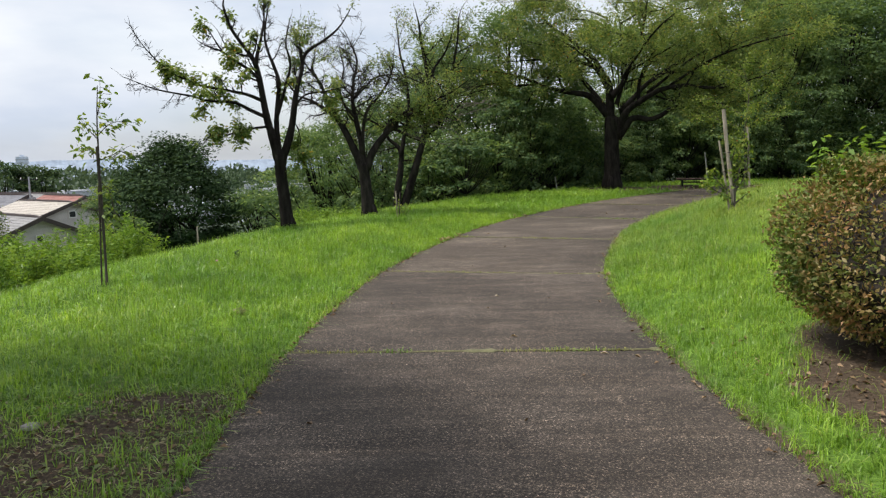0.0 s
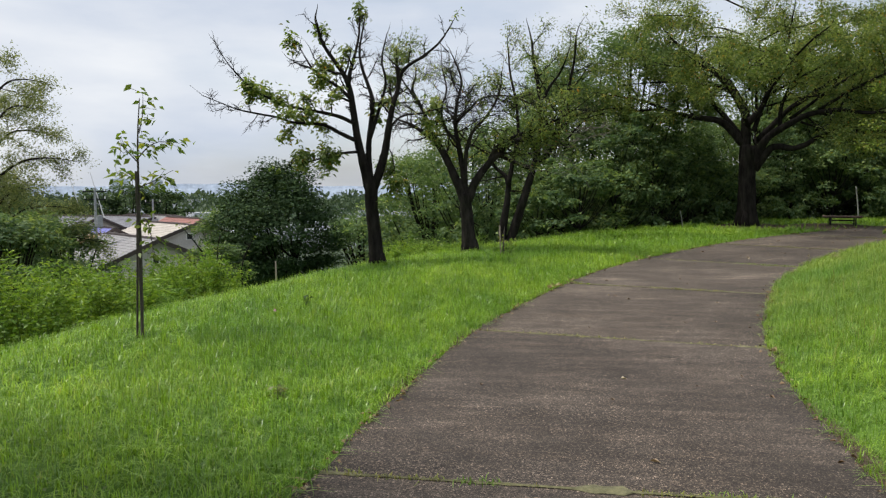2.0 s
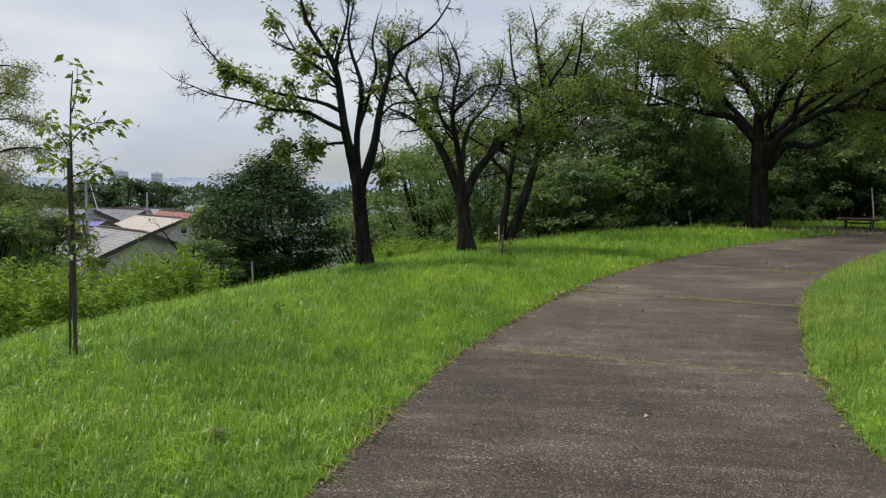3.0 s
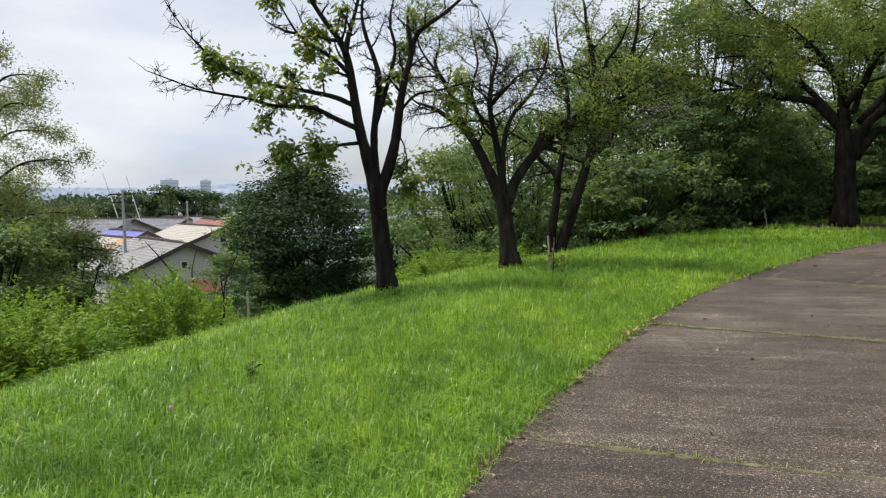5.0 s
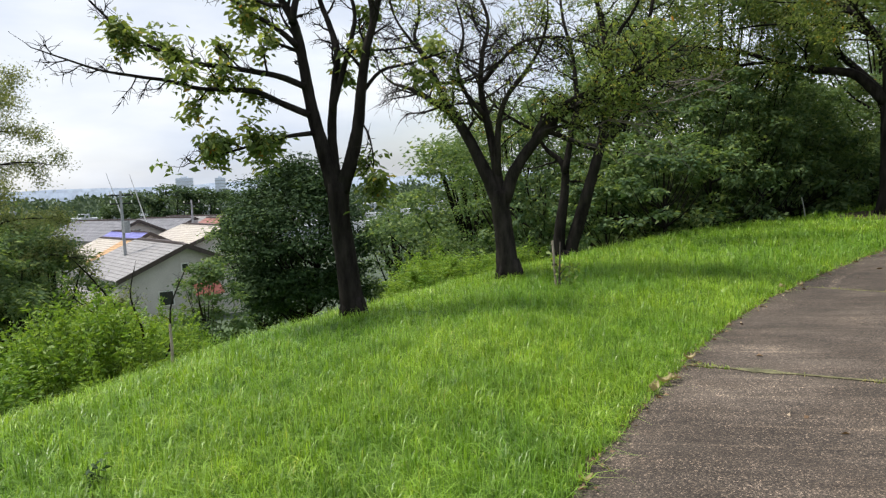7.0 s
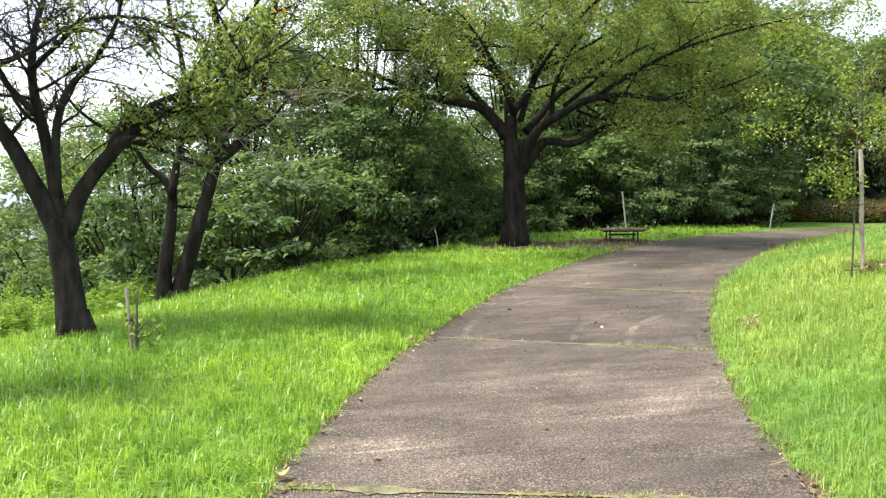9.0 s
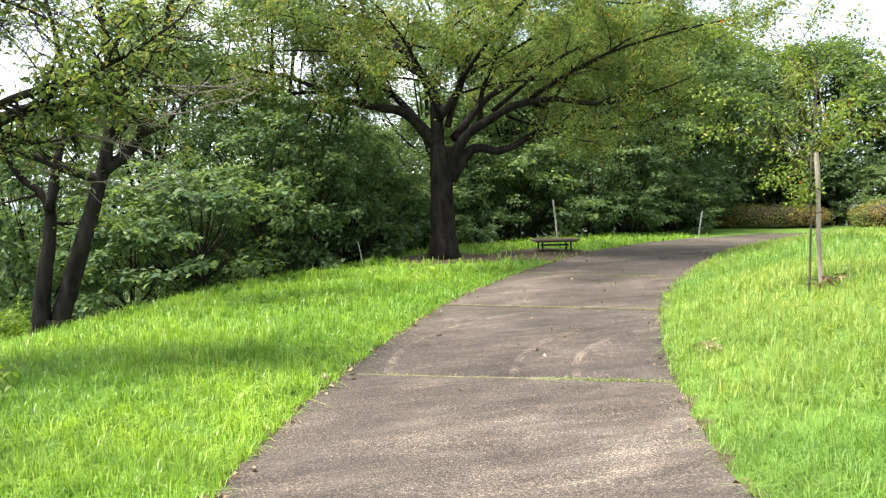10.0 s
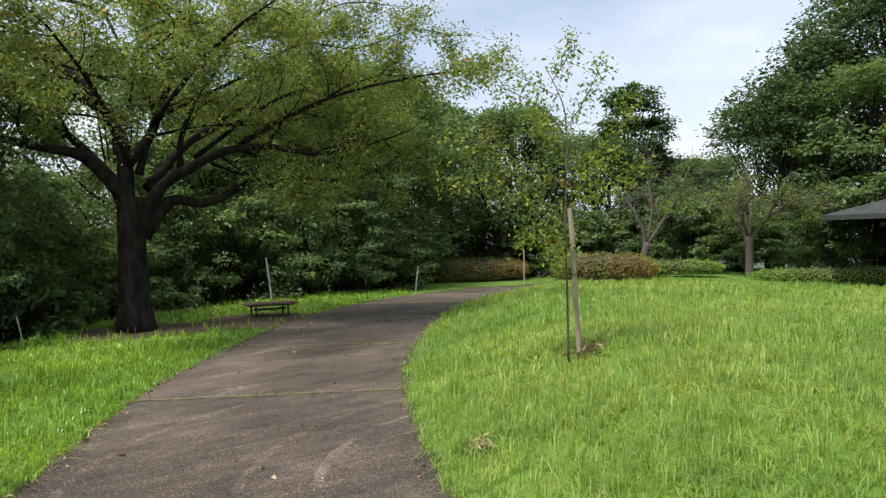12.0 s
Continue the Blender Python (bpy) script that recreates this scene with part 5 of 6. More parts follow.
sapling("young_tree", "small sprouting stump tied to a short stake", -0.95, 18.5,
        [(0, 0, -0.1), (0.02, 0, 0.4), (0.03, 0, 0.62)], 0.02,
        [[(0.02, 0, 0.2), (0.12, 0, 0.3), (0.22, 0, 0.28)], [(0.02, 0, 0.25), (-0.05, 0.03, 0.36)], [(0.02, 0, 0.12), (0.15, -0.03, 0.18)]],
        302, [((-0.03, 0.02, -0.2), (-0.07, 0.02, 0.64), 0.016, M_STAKE)], 3, 0.08)
sapling("young_tree", "young tree with orange-tipped leaves tied to a pale stake", 7.17, 18.27,
        [(-0.06, 0.05, -0.1), (-0.07, 0.03, 0.7), (-0.11, 0.0, 1.35), (-0.06, 0, 1.9), (-0.03, 0.02, 2.4), (-0.1, 0.05, 2.65), (-0.2, 0.12, 2.9)], 0.014,
        [[(-0.09, 0, 1.4), (-0.4, 0.25, 1.6), (-0.75, 0.5, 1.75), (-1.05, 0.7, 1.8)], [(-0.07, 0, 1.5), (0.2, -0.15, 1.62), (0.45, -0.3, 1.75), (0.65, -0.4, 1.95)],
         [(-0.05, 0, 1.7), (-0.35, 0.3, 1.95), (-0.7, 0.55, 2.15), (-0.95, 0.75, 2.2)], [(-0.02, 0, 1.9), (0.2, -0.15, 2.05), (0.4, -0.3, 2.3), (0.5, -0.35, 2.6)],
         [(-0.03, 0, 2.2), (-0.25, 0.15, 2.5), (-0.5, 0.4, 2.7), (-0.8, 0.6, 2.85)], [(-0.03, 0, 2.3), (0.15, -0.1, 2.6), (0.3, -0.2, 2.95)],
         [(-0.1, 0.05, 2.6), (-0.35, 0.3, 2.8), (-0.6, 0.5, 2.95), (-0.85, 0.65, 2.95)], [(-0.15, 0.08, 2.75), (-0.05, -0.02, 2.95), (0.0, -0.05, 3.15)],
         [(-0.1, 0, 1.3), (-0.3, 0.15, 1.25), (-0.5, 0.2, 1.2)], [(-0.1, 0, 1.1), (-0.22, 0, 1.12), (-0.3, 0, 0.98)],
         [(-0.06, 0, 1.6), (-0.2, -0.4, 1.8), (-0.3, -0.7, 1.9)], [(-0.04, 0, 2.0), (0.1, 0.4, 2.3), (0.15, 0.6, 2.5)]],
        303, [((0.06, 0, -0.2), (-0.06, -0.03, 1.5), 0.024, M_STAKE)], 34, 0.05, 0.07)
sapling("young_tree", "sprouting young stump beside two leaning pale stakes", 5.0, 13.6,
        [(0, 0, -0.1), (0.02, 0, 0.35), (0.03, 0, 0.55)], 0.045,
        [[(0.0, 0, 0.3), (-0.25, 0.05, 0.5), (-0.38, 0.05, 0.72)], [(0.0, 0, 0.3), (0.2, 0, 0.6), (0.24, 0, 1.0), (0.2, 0, 1.25)], [(0, 0, 0.4), (-0.05, 0, 0.75), (0.02, 0, 1.1)],
         [(0, 0, 0.2), (-0.3, 0, 0.35), (-0.5, 0, 0.5)], [(0, 0, 0.3), (0.15, 0.1, 0.75), (0.1, 0.1, 1.0)], [(0, 0, 0.1), (0.25, 0, 0.3)]],
        304, [((0.05, 0, -0.2), (-0.2, 0.02, 1.72), 0.032, M_STAKE), ((0.0, 0.05, -0.2), (-0.24, 0.06, 1.2), 0.018, M_STAKE)], 9, 0.085)


def hedge(name, label, x, y, a, b, h, rz, mat, seed, n, leaf, z=None, stems=True, under=0.25, e=0.55, dome=0.38):
    """A clipped rounded shrub: dark core for inner twigs and their shade, with stems, small leaves all over its face.
    """
    rng = np.random.default_rng(seed)
    root = empty(name, pose(x, y, gz(x, y) if z is None else z, 0, 0, rz), label, "hedge")
    nu, nv = 28, 10
    V, F = [], []

    def surf(u, v, k=1.0):
        c, s_ = math.cos(u), math.sin(u)
        px, py = math.copysign(abs(c) ** e, c), math.copysign(abs(s_) ** e, s_)
        w = math.cos(v) ** dome if v > 0 else (1 - under * (v / -1.2) ** 2)
        lump = 1 + 0.05 * math.sin(3 * u + seed) + 0.035 * math.sin(7 * u + 2 * v * 3 + seed)
        zz = h * (0.5 + 0.5 * math.sin(v) * lump) if v > 0 else h * (0.5 + 0.40 * v / 1.2)
        return (a * px * w * lump * k, b * py * w * lump * k, zz * (k if v > 0 else 1) + 0.02)
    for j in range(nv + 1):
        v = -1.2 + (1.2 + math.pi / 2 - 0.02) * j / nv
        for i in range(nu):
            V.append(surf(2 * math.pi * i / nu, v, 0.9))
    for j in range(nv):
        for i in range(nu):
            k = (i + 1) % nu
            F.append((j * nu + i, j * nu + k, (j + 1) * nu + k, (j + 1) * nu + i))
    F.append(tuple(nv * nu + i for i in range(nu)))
    # closed near-black shell, coloured as the shaded inside of the bush
    part("core", V, F, M_TWIG_SHADE, root)
    if stems:
        V, F = [], []
        for _ in range(26):
            u, r = rng.uniform(0, 6.28), rng.uniform(0.35, 0.8)
            p0 = Vector((a * 0.62 * r * math.cos(u), b * 0.62 * r * math.sin(u), -0.1))
            p1 = Vector((a * 0.98 * math.cos(u + rng.uniform(-0.3, 0.3)), b * 0.98 * math.sin(u), h * rng.uniform(0.25, 0.6)))
            tube(V, F, smooth_line([p0, p0.lerp(p1, 0.4) + Vector(rng.normal(0, 0.05, 3)), p1], 3), [0.014, 0.013, 0.012, 0.011, 0.01, 0.008, 0.005], 5, False)
        tagged(part("woody_base", V, F, M_BARK2, root), kind="stuff")
    P, O = [], []
    U = rng.uniform(0, 2 * math.pi, n)
    Z = rng.uniform(-1, 1.0, n)
    for u, q in zip(U, Z):
        v = 1.2 * q if q < 0 else math.asin(min(q, 0.999)) * rng.uniform(0.7, 1.0)
        k = rng.uniform(0.88, 1.03)
        p = surf(u, v, k)
        P.append(p)
        O.append((math.cos(u) * math.cos(v), math.sin(u) * math.cos(v), math.sin(v) + 0.2))
    top = int(n * 0.35) if dome < 0.5 else 0
    for _ in range(top):
        u, r = rng.uniform(0, 2 * math.pi), math.sqrt(rng.random())
        p = surf(u, 1.35, 1.0)
        P.append((p[0] * r / 0.6 * 0.9 if abs(p[0]) * r / 0.6 < a * 0.93 else p[0], p[1] * r / 0.6 * 0.9 if abs(p[1]) * r / 0.6 < b * 0.93 else p[1], h * rng.uniform(0.93, 1.03)))
        O.append((0, 0, 1))
    P, O = np.array(P), unit(np.array(O))
    m_ = len(P)
    ax = O * 0.6 + rng.normal(0, 0.7, (m_, 3))
    L = leaf * rng.uniform(0.6, 1.4, m_)
    piece("foliage", leaves("foliage", P + rng.normal(0, 0.018, (m_, 3)), ax, O + rng.normal(0, 0.6, (m_, 3)), L, L * 0.5, mat), root)
    return root


hg = hedge("azalea_hedge", "clipped azalea bush with browning leaves over bare earth", 4.15, 5.3, 1.62, 1.6, 1.34, 4, M_HEDGE, 7, 56000, 0.038, gz(3.4, 5.6) - 0.05, True, 0.2)
rng = np.random.default_rng(77)
spr = empty("fern_sprig", Matrix.Translation((3.05, 6.0, gz(3.4, 5.6) + 1.22)), "bright green sprigs growing out of the bush top", "weed")
T = []
V, F = [], []
for k in range(16):
    st = wander(rng, (rng.uniform(-0.15, 0.5), rng.uniform(-0.5, 0.5), -0.1), (rng.normal(-0.3, 0.4), rng.normal(0, 0.4), 1), rng.uniform(0.2, 0.42), 4, 0.15, 0)
    tube(V, F, st, [0.005, 0.004, 0.004, 0.003, 0.002], 3, False)
    T += [tuple(q) for q in st[1:] for _ in range(7)]
tagged(part("woody_base", V, F, M_SHRUB, spr), kind="stuff")
piece("leaves", scatter_leaves("leaves", np.array(T), rng, 0.085, M_SHRUB, 0.04, 0.2, 0.4), spr)

hedge("clipped_hedge", "low rounded clipped hedge with reddish-brown top", 24.0, 37.5, 2.35, 1.3, 0.98, -14, M_HEDGE_FAR, 8, 12000, 0.06, None, False, 0.1, 0.9, 0.85)
hedge("clipped_hedge", "rounded clipped hedge with reddish-brown face", 21.0, 28.5, 1.6, 1.1, 0.9, -50, M_HEDGE_FAR, 9, 12000, 0.055, None, False, 0.1, 0.9, 0.85)
hedge("clipped_hedge", "low bright green clipped hedge", 24.0, 27.9, 1.6, 0.7, 0.55, -50, M_HEDGE_GREEN, 10, 8000, 0.055, None, False, 0.1, 0.8, 0.7)
hedge("clipped_hedge", "long low green clipped hedge by the shelter", 25.6, 23.2, 2.4, 0.7, 0.45, -68, M_HEDGE_GREEN, 12, 9000, 0.055, None, False, 0.1, 0.8, 0.6)

# trees beyond the hedges
tree("garden_tree", "half-bare tree with grey leaning trunk behind the hedges", (24.3, 29.2, gz(24.3, 29.2)), 56,
     ([(0, 0, -0.1), (-0.05, 0, 0.5), (0.1, 0, 1.2)], [0.17, 0.14, 0.13]),
     [([(0.05, 0, 1.0), (-0.1, 0, 1.9), (-0.7, 0.1, 2.9), (-1.3, 0.1, 3.7)], 0.08, 0.02, 0.3), ([(0.1, 0, 1.1), (0.7, 0, 2.0), (1.2, 0, 2.8), (1.6, 0, 3.8)], 0.08, 0.02, 0.3),
      ([(0.1, 0, 1.2), (0.3, 0.2, 2.4), (0.2, 0.3, 3.6), (0.4, 0.3, 4.4)], 0.07, 0.02, 0.3)], M_SAPLEAF, M_GREYTWIG, 81, 2, 0.11, 0.15, 1.0, 0.4, 0.85, 0.1, 0.03, 3)
tree("garden_tree", "brownish twiggy tree with a short grey trunk", (26.0, 26.2, gz(26.0, 26.2)), 61,
     ([(0, 0, -0.1), (0, 0, 0.7), (0, 0, 1.4)], [0.15, 0.13, 0.14]),
     [([(0, 0, 1.2), (-0.5, 0, 2.0), (-1.2, 0.1, 2.6), (-1.8, 0.1, 3.0)], 0.07, 0.02, 0.25), ([(0, 0, 1.2), (0.6, 0, 2.0), (1.4, 0, 2.5), (2.4, 0, 2.7)], 0.07, 0.02, 0.25),
      ([(0, 0, 1.3), (0.1, 0.2, 2.4), (0.0, 0.3, 3.3)], 0.07, 0.02, 0.25), ([(0, 0, 1.3), (-0.2, -0.5, 2.2), (0.2, -1.0, 2.8)], 0.06, 0.02, 0.25)], M_CHERRY, M_GREYTWIG, 82, 3, 0.09, 0.11, 1.0, 0.36, 0.6, 0.1, 0.02, 3)
yg = tree("garden_tree", "yellow-green cherry tree leaning behind the hedge", (26.4, 38.7, gz(26.4, 38.7)), 45,
     ([(0.2, 0, -0.1), (0.1, 0, 0.5), (-0.2, 0, 1.1)], [0.16, 0.14, 0.13]),
     [([(-0.15, 0, 1.0), (-1.0, 0, 1.7), (-1.9, -0.1, 2.6), (-2.3, -0.2, 3.3)], 0.08, 0.02, 0.25), ([(-0.1, 0, 1.0), (0.2, 0, 2.2), (0.1, 0, 3.4), (0.3, 0, 4.6)], 0.09, 0.02, 0.25),
      ([(0.0, 0, 1.2), (0.9, 0, 2.2), (1.6, 0, 3.1), (2.2, 0, 3.6)], 0.07, 0.02, 0.25), ([(0.0, 0, 1.2), (-0.3, -0.8, 2.3), (-0.6, -1.3, 3.2)], 0.07, 0.02, 0.25)], M_PALE, M_BARK2, 83, 6, 0.12, 0.28, 1.0, 0.3, 0.1, 0.1, 0.03, 3)
yg.scale = (1.45, 1.45, 1.45)
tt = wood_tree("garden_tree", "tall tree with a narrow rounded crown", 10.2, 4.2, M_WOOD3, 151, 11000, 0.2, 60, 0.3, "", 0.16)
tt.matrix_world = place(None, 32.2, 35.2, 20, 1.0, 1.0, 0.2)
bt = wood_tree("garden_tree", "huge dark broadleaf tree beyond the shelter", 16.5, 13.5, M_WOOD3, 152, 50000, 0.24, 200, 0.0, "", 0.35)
bt.matrix_world = place(None, 38.1, 24.8, 50, 1.0, 1.0, 1.5)
# a tree behind the start of the walk, whose shade falls on the path there
st_ = wood_tree("shade_tree", "broad leafy tree shading the start of the path", 9.5, 8.5, M_WOOD1, 161, 17000, 0.22, 110, 0.5, "", 0.2)
st_.matrix_world = place(None, -7.0, 3.4, 0, 1.0, 1.0, 0.1)


# ---- bench, posts, shelter ----
def bench(x, y, rz):
    root = empty("bench", pose(x, y, gz(x, y), 0, 0, rz), "low backless slatted wooden bench on dark steel legs", "bench")
    n, w, d, h = 11, 1.15, 0.66, 0.26
    for k in range(n):
        V, F = [], []
        box(V, F, ((k - (n - 1) / 2) * w / n, 0, h + 0.02), (w / n - 0.014, d, 0.04), 0, 1.0, 0.006)
        part("slat", V, F, M_BENCHWOOD, root)
    for sx in (-0.36, 0.36):
        V, F = [], []
        tube(V, F, [(sx, -d * 0.36, -0.05), (sx, -d * 0.36, h - 0.03), (sx, -d * 0.3, h - 0.01), (sx, d * 0.3, h - 0.01), (sx, d * 0.36, h - 0.03), (sx, d * 0.36, -0.05)], [0.022] * 6, 8)
        part("leg", V, F, M_STEEL, root)
    for yy in (-d * 0.3, d * 0.3):
        V, F = [], []
        box(V, F, (0, yy, h - 0.018), (w * 0.92, 0.04, 0.03))
        part("rail", V, F, M_STEEL, root)
    V, F = [], []
    box(V, F, (0, 0, 0.15), (0.72, 0.03, 0.05))
    part("crossbar", V, F, M_STEEL, root)


bench(9.5, 29.0, -14)


def lean_post(name, label, x, y, h, dx, r, mat):
    root = empty(name, Matrix.Translation((x, y, gz(x, y))), label, "post")
    V, F = [], []
    tube(V, F, [(0, 0, -0.2), (dx * 0.5, 0, h * 0.5), (dx, 0, h)], [r, r * 0.97, r * 0.92], 8)
    part("pole", V, F, mat, root)
    V, F = [], []
    tube(V, F, [(dx, 0, h - 0.005), (dx, 0, h + 0.02)], [r * 1.05, r * 0.7], 8)
    part("cap", V, F, mat, root)


lean_post("marker_post", "thin pale leaning post at the wood's edge", 11.15, 31.95, 1.25, -0.16, 0.026, M_WHITEPOST)
lean_post("marker_post", "short pale post leaning at the lawn's end", 17.6, 33.9, 0.85, 0.17, 0.025, M_WHITEPOST)
lean_post("marker_post", "thin pale bent stick beside the great tree", 4.28, 27.8, 0.5, -0.1, 0.014, M_WHITEPOST)
lean_post("marker_post", "slim grey stake beside the clipped hedge", 19.55, 30.6, 1.35, 0.03, 0.022, M_STAKE)


def shelter(x, y, rz):
    root = empty("park_shelter", pose(x, y, gz(x, y), 0, 0, rz), "open park shelter with low dark green hipped roof", "shelter")
    for sx in (-1, 1):
        for sy in (-1, 1):
            V, F = [], []
            box(V, F, (sx * 1.7, sy * 1.7, 1.1), (0.2, 0.2, 2.2))
            pst = part("post", V, F, M_PAV_POST, root)
            V, F = [], []
            box(V, F, (sx * 1.7, sy * 1.7, 0.12), (0.32, 0.32, 0.3), 0, 0.9, 0.02)
            part("footing", V, F, M_PAV_POST, pst)
    for sx in (-1.7, 1.7):
        V, F = [], []
        box(V, F, (sx, 0, 2.15), (0.14, 4.4, 0.18))
        part("beam", V, F, M_PAV_POST, root)
    V, F = [], []
    e, t = 3.5, 0.14
    V += [(-e, -e, 2.05), (e, -e, 2.05), (e, e, 2.05), (-e, e, 2.05), (-e, -e, 2.05 + t), (e, -e, 2.05 + t), (e, e, 2.05 + t), (-e, e, 2.05 + t), (0, 0, 3.15), (0, 0, 2.75)]
    F += [(0, 1, 5, 4), (1, 2, 6, 5), (2, 3, 7, 6), (3, 0, 4, 7), (4, 5, 8), (5, 6, 8), (6, 7, 8), (7, 4, 8), (1, 0, 9), (2, 1, 9), (3, 2, 9), (0, 3, 9)]
    part("roof", V, F, M_PAV_ROOF, root)


shelter(28.1, 20.7, 20)


# ---- houses in the hollow ----
def house(label, ax, ay, az, bearing, half, length, drop, roof_mat, base=-9.0, windows=(), awning=False, over=0.45):
    """A gabled house. (ax, ay, az): peak of the near gable; the ridge runs back along bearing."""
    root = empty("house", pose(ax, ay, 0, 0, 0, -bearing), label, "house")
    V, F = [], []
    ez = az - drop
    for yy in (0.0, length):
        V += [(-half, yy, base), (half, yy, base), (half, yy, ez), (0, yy, az), (-half, yy, ez)]
    F += [(0, 1, 2, 3, 4), (9, 8, 7, 6, 5), (1, 6, 7, 2), (5, 0, 4, 9), (2, 7, 8, 3), (4, 3, 8, 9)]
    part("wall", V, F, M_WALL, root)
    slope = math.hypot(half, drop)
    for sx in (-1, 1):
        V, F = [], []
        courses = 14
        run = 1 + over / half
        prof = [(0.0, 0.02)]
        for c in range(courses):
            prof += [(c / courses * run, 0.09), ((c + 1) / courses * run, 0.118)]
        prof.append((run, 0.02))
        for f_, up_ in prof:
            V += [(sx * half * f_, -over, az - drop * f_ + up_), (sx * half * f_, length + over, az - drop * f_ + up_)]
        np_ = len(prof)
        F += [(2 * i, 2 * i + 1, 2 * i + 3, 2 * i + 2) for i in range(np_ - 1)]
        F += [(0, 2 * np_ - 2, 2 * np_ - 1, 1), tuple(range(0, 2 * np_, 2)), tuple(range(2 * np_ - 1, 0, -2))]
        slp = part("roof", V, F, roof_mat, root)
        V, F = [], []
        for yy in (-over - 0.03,):
            o = len(V)
            V += [(0, yy, az + 0.17), (sx * half * run, yy, az - drop * run + 0.17), (sx * half * run, yy, az - drop * run - 0.16), (0, yy, az - 0.16),
                  (0, yy + 0.05, az + 0.17), (sx * half * run, yy + 0.05, az - drop * run + 0.17), (sx * half * run, yy + 0.05, az - drop * run - 0.16), (0, yy + 0.05, az - 0.16)]
            F += [(o, o + 3, o + 2, o + 1), (o + 4, o + 5, o + 6, o + 7), (o, o + 1, o + 5, o + 4), (o + 1, o + 2, o + 6, o + 5), (o + 2, o + 3, o + 7, o + 6)]
        part("fascia", V, F, M_FASCIA, slp)
    V, F = [], []
    box(V, F, (0, length / 2, az + 0.16), (0.26, length + 2 * over, 0.14), 0, 0.8)
    part("ridge", V, F, M_FASCIA, root)
    for wx, wz, ww, wh in windows:
        V, F = [], []
        box(V, F, (wx, -0.03, az + wz), (ww + 0.14, 0.1, wh + 0.14))
        fr = part("window", V, F, M_TRIM, root)
        V, F = [], []
        box(V, F, (wx, -0.075, az + wz), (ww, 0.03, wh))
        part("pane", V, F, M_PANE, fr)
    if awning:
        V, F = [], []
        o = len(V)
        V += [(0.2, -0.02, az - 2.6), (2.2, -0.02, az - 2.6), (2.2, -1.0, az - 3.3), (0.2, -1.0, az - 3.3), (0.2, -0.02, az - 2.75), (2.2, -0.02, az - 2.75), (2.2, -1.0, az - 3.42), (0.2, -1.0, az - 3.42)]
        F += [(0, 3, 2, 1), (4, 5, 6, 7), (3, 7, 6, 2), (0, 4, 7, 3), (1, 2, 6, 5)]
        part("awning", V, F, M_AWNING, root, "faded red awning")
    return root


house("pale house with grey tiled gable roof and red awning", -28.3, 54.85, -2.15, -52, 4.3, 9.5, 1.8, M_ROOF_GREY, -8.5, ((-0.1, -1.45, 0.4, 0.45), (-1.5, -3.4, 0.9, 0.9)), True)
house("pale house with cream tiled roof", -32.9, 69.4, -1.82, -54, 4.2, 9.0, 1.5, M_ROOF_CREAM, -9.0, ((0.0, -1.0, 0.55, 0.5), (1.4, -2.8, 1.2, 0.9)))
house("pale house with cream roof half hidden by trees", -36.8, 62.3, -2.4, -56, 3.6, 8.0, 1.5, M_ROOF_CREAM, -9.0, ((0.4, -2.4, 1.3, 0.9), (-1.6, -2.6, 0.9, 0.9)))
house("house with brown-tan roof", -33.0, 60.4, -2.35, -64, 3.0, 6.0, 1.3, M_ROOF_TAN, -9.0)
house("house with bright blue-violet roof", -39.6, 67.8, -2.1, -60, 2.7, 6.5, 1.3, M_ROOF_BLUE, -9.0, ((0.0, -1.1, 0.6, 0.5),))
house("house with dark grey roof behind the others", -47.6, 78.0, -1.45, -75, 4.2, 9.0, 1.6, M_ROOF_DARK, -9.5, ((0.0, -1.2, 0.9, 0.6),))
house("house with dark slate roof", -45.2, 84.8, -1.7, -72, 4.0, 8.5, 1.5, M_ROOF_DARK, -9.5)
house("house with grey tiled roof", -41.8, 84.9, -1.6, -68, 4.0, 9.0, 1.4, M_ROOF_GREY, -9.5, ((0.0, -1.2, 0.9, 0.6),))
house("house with red tiled roof", -34.4, 75.0, -1.5, -54, 3.2, 7.0, 1.6, M_ROOF_RED, -9.5)
house("small white house far down the hollow", -12.5, 105.0, -5.2, -80, 3.0, 9.0, 1.2, M_ROOF_CREAM, -13)


def utility_pole(label, x, y, z0, z1, arms, mat=M_POLE):
    root = empty("utility_pole", Matrix.Translation((x, y, z0)), label, "utility pole")
    h = z1 - z0
    V, F = [], []
    tube(V, F, [(0, 0, 0), (0, 0, h * 0.5), (0, 0, h)], [0.15, 0.12, 0.09], 10)
    part("pole", V, F, mat, root)
    for k in range(arms):
        V, F = [], []
        box(V, F, (0, 0, h - 0.3 - 0.6 * k), (1.7 - 0.2 * k, 0.1, 0.1), 0.5)
        arm = part("crossarm", V, F, M_STEEL, root)
        for i in (-0.7, 0.0, 0.7):
            V, F = [], []
            tube(V, F, [(i * math.cos(0.5), i * math.sin(0.5), h - 0.25 - 0.6 * k), (i * math.cos(0.5), i * math.sin(0.5), h - 0.05 - 0.6 * k)], [0.05, 0.03], 6)
            part("insulator", V, F, M_TRIM, arm)
    V, F = [], []
    tube(V, F, [(0.3, 0, h * 0.72), (0.3, 0, h * 0.8)], [0.24, 0.24], 10)
    part("transformer", V, F, M_POLE, root)
    return root


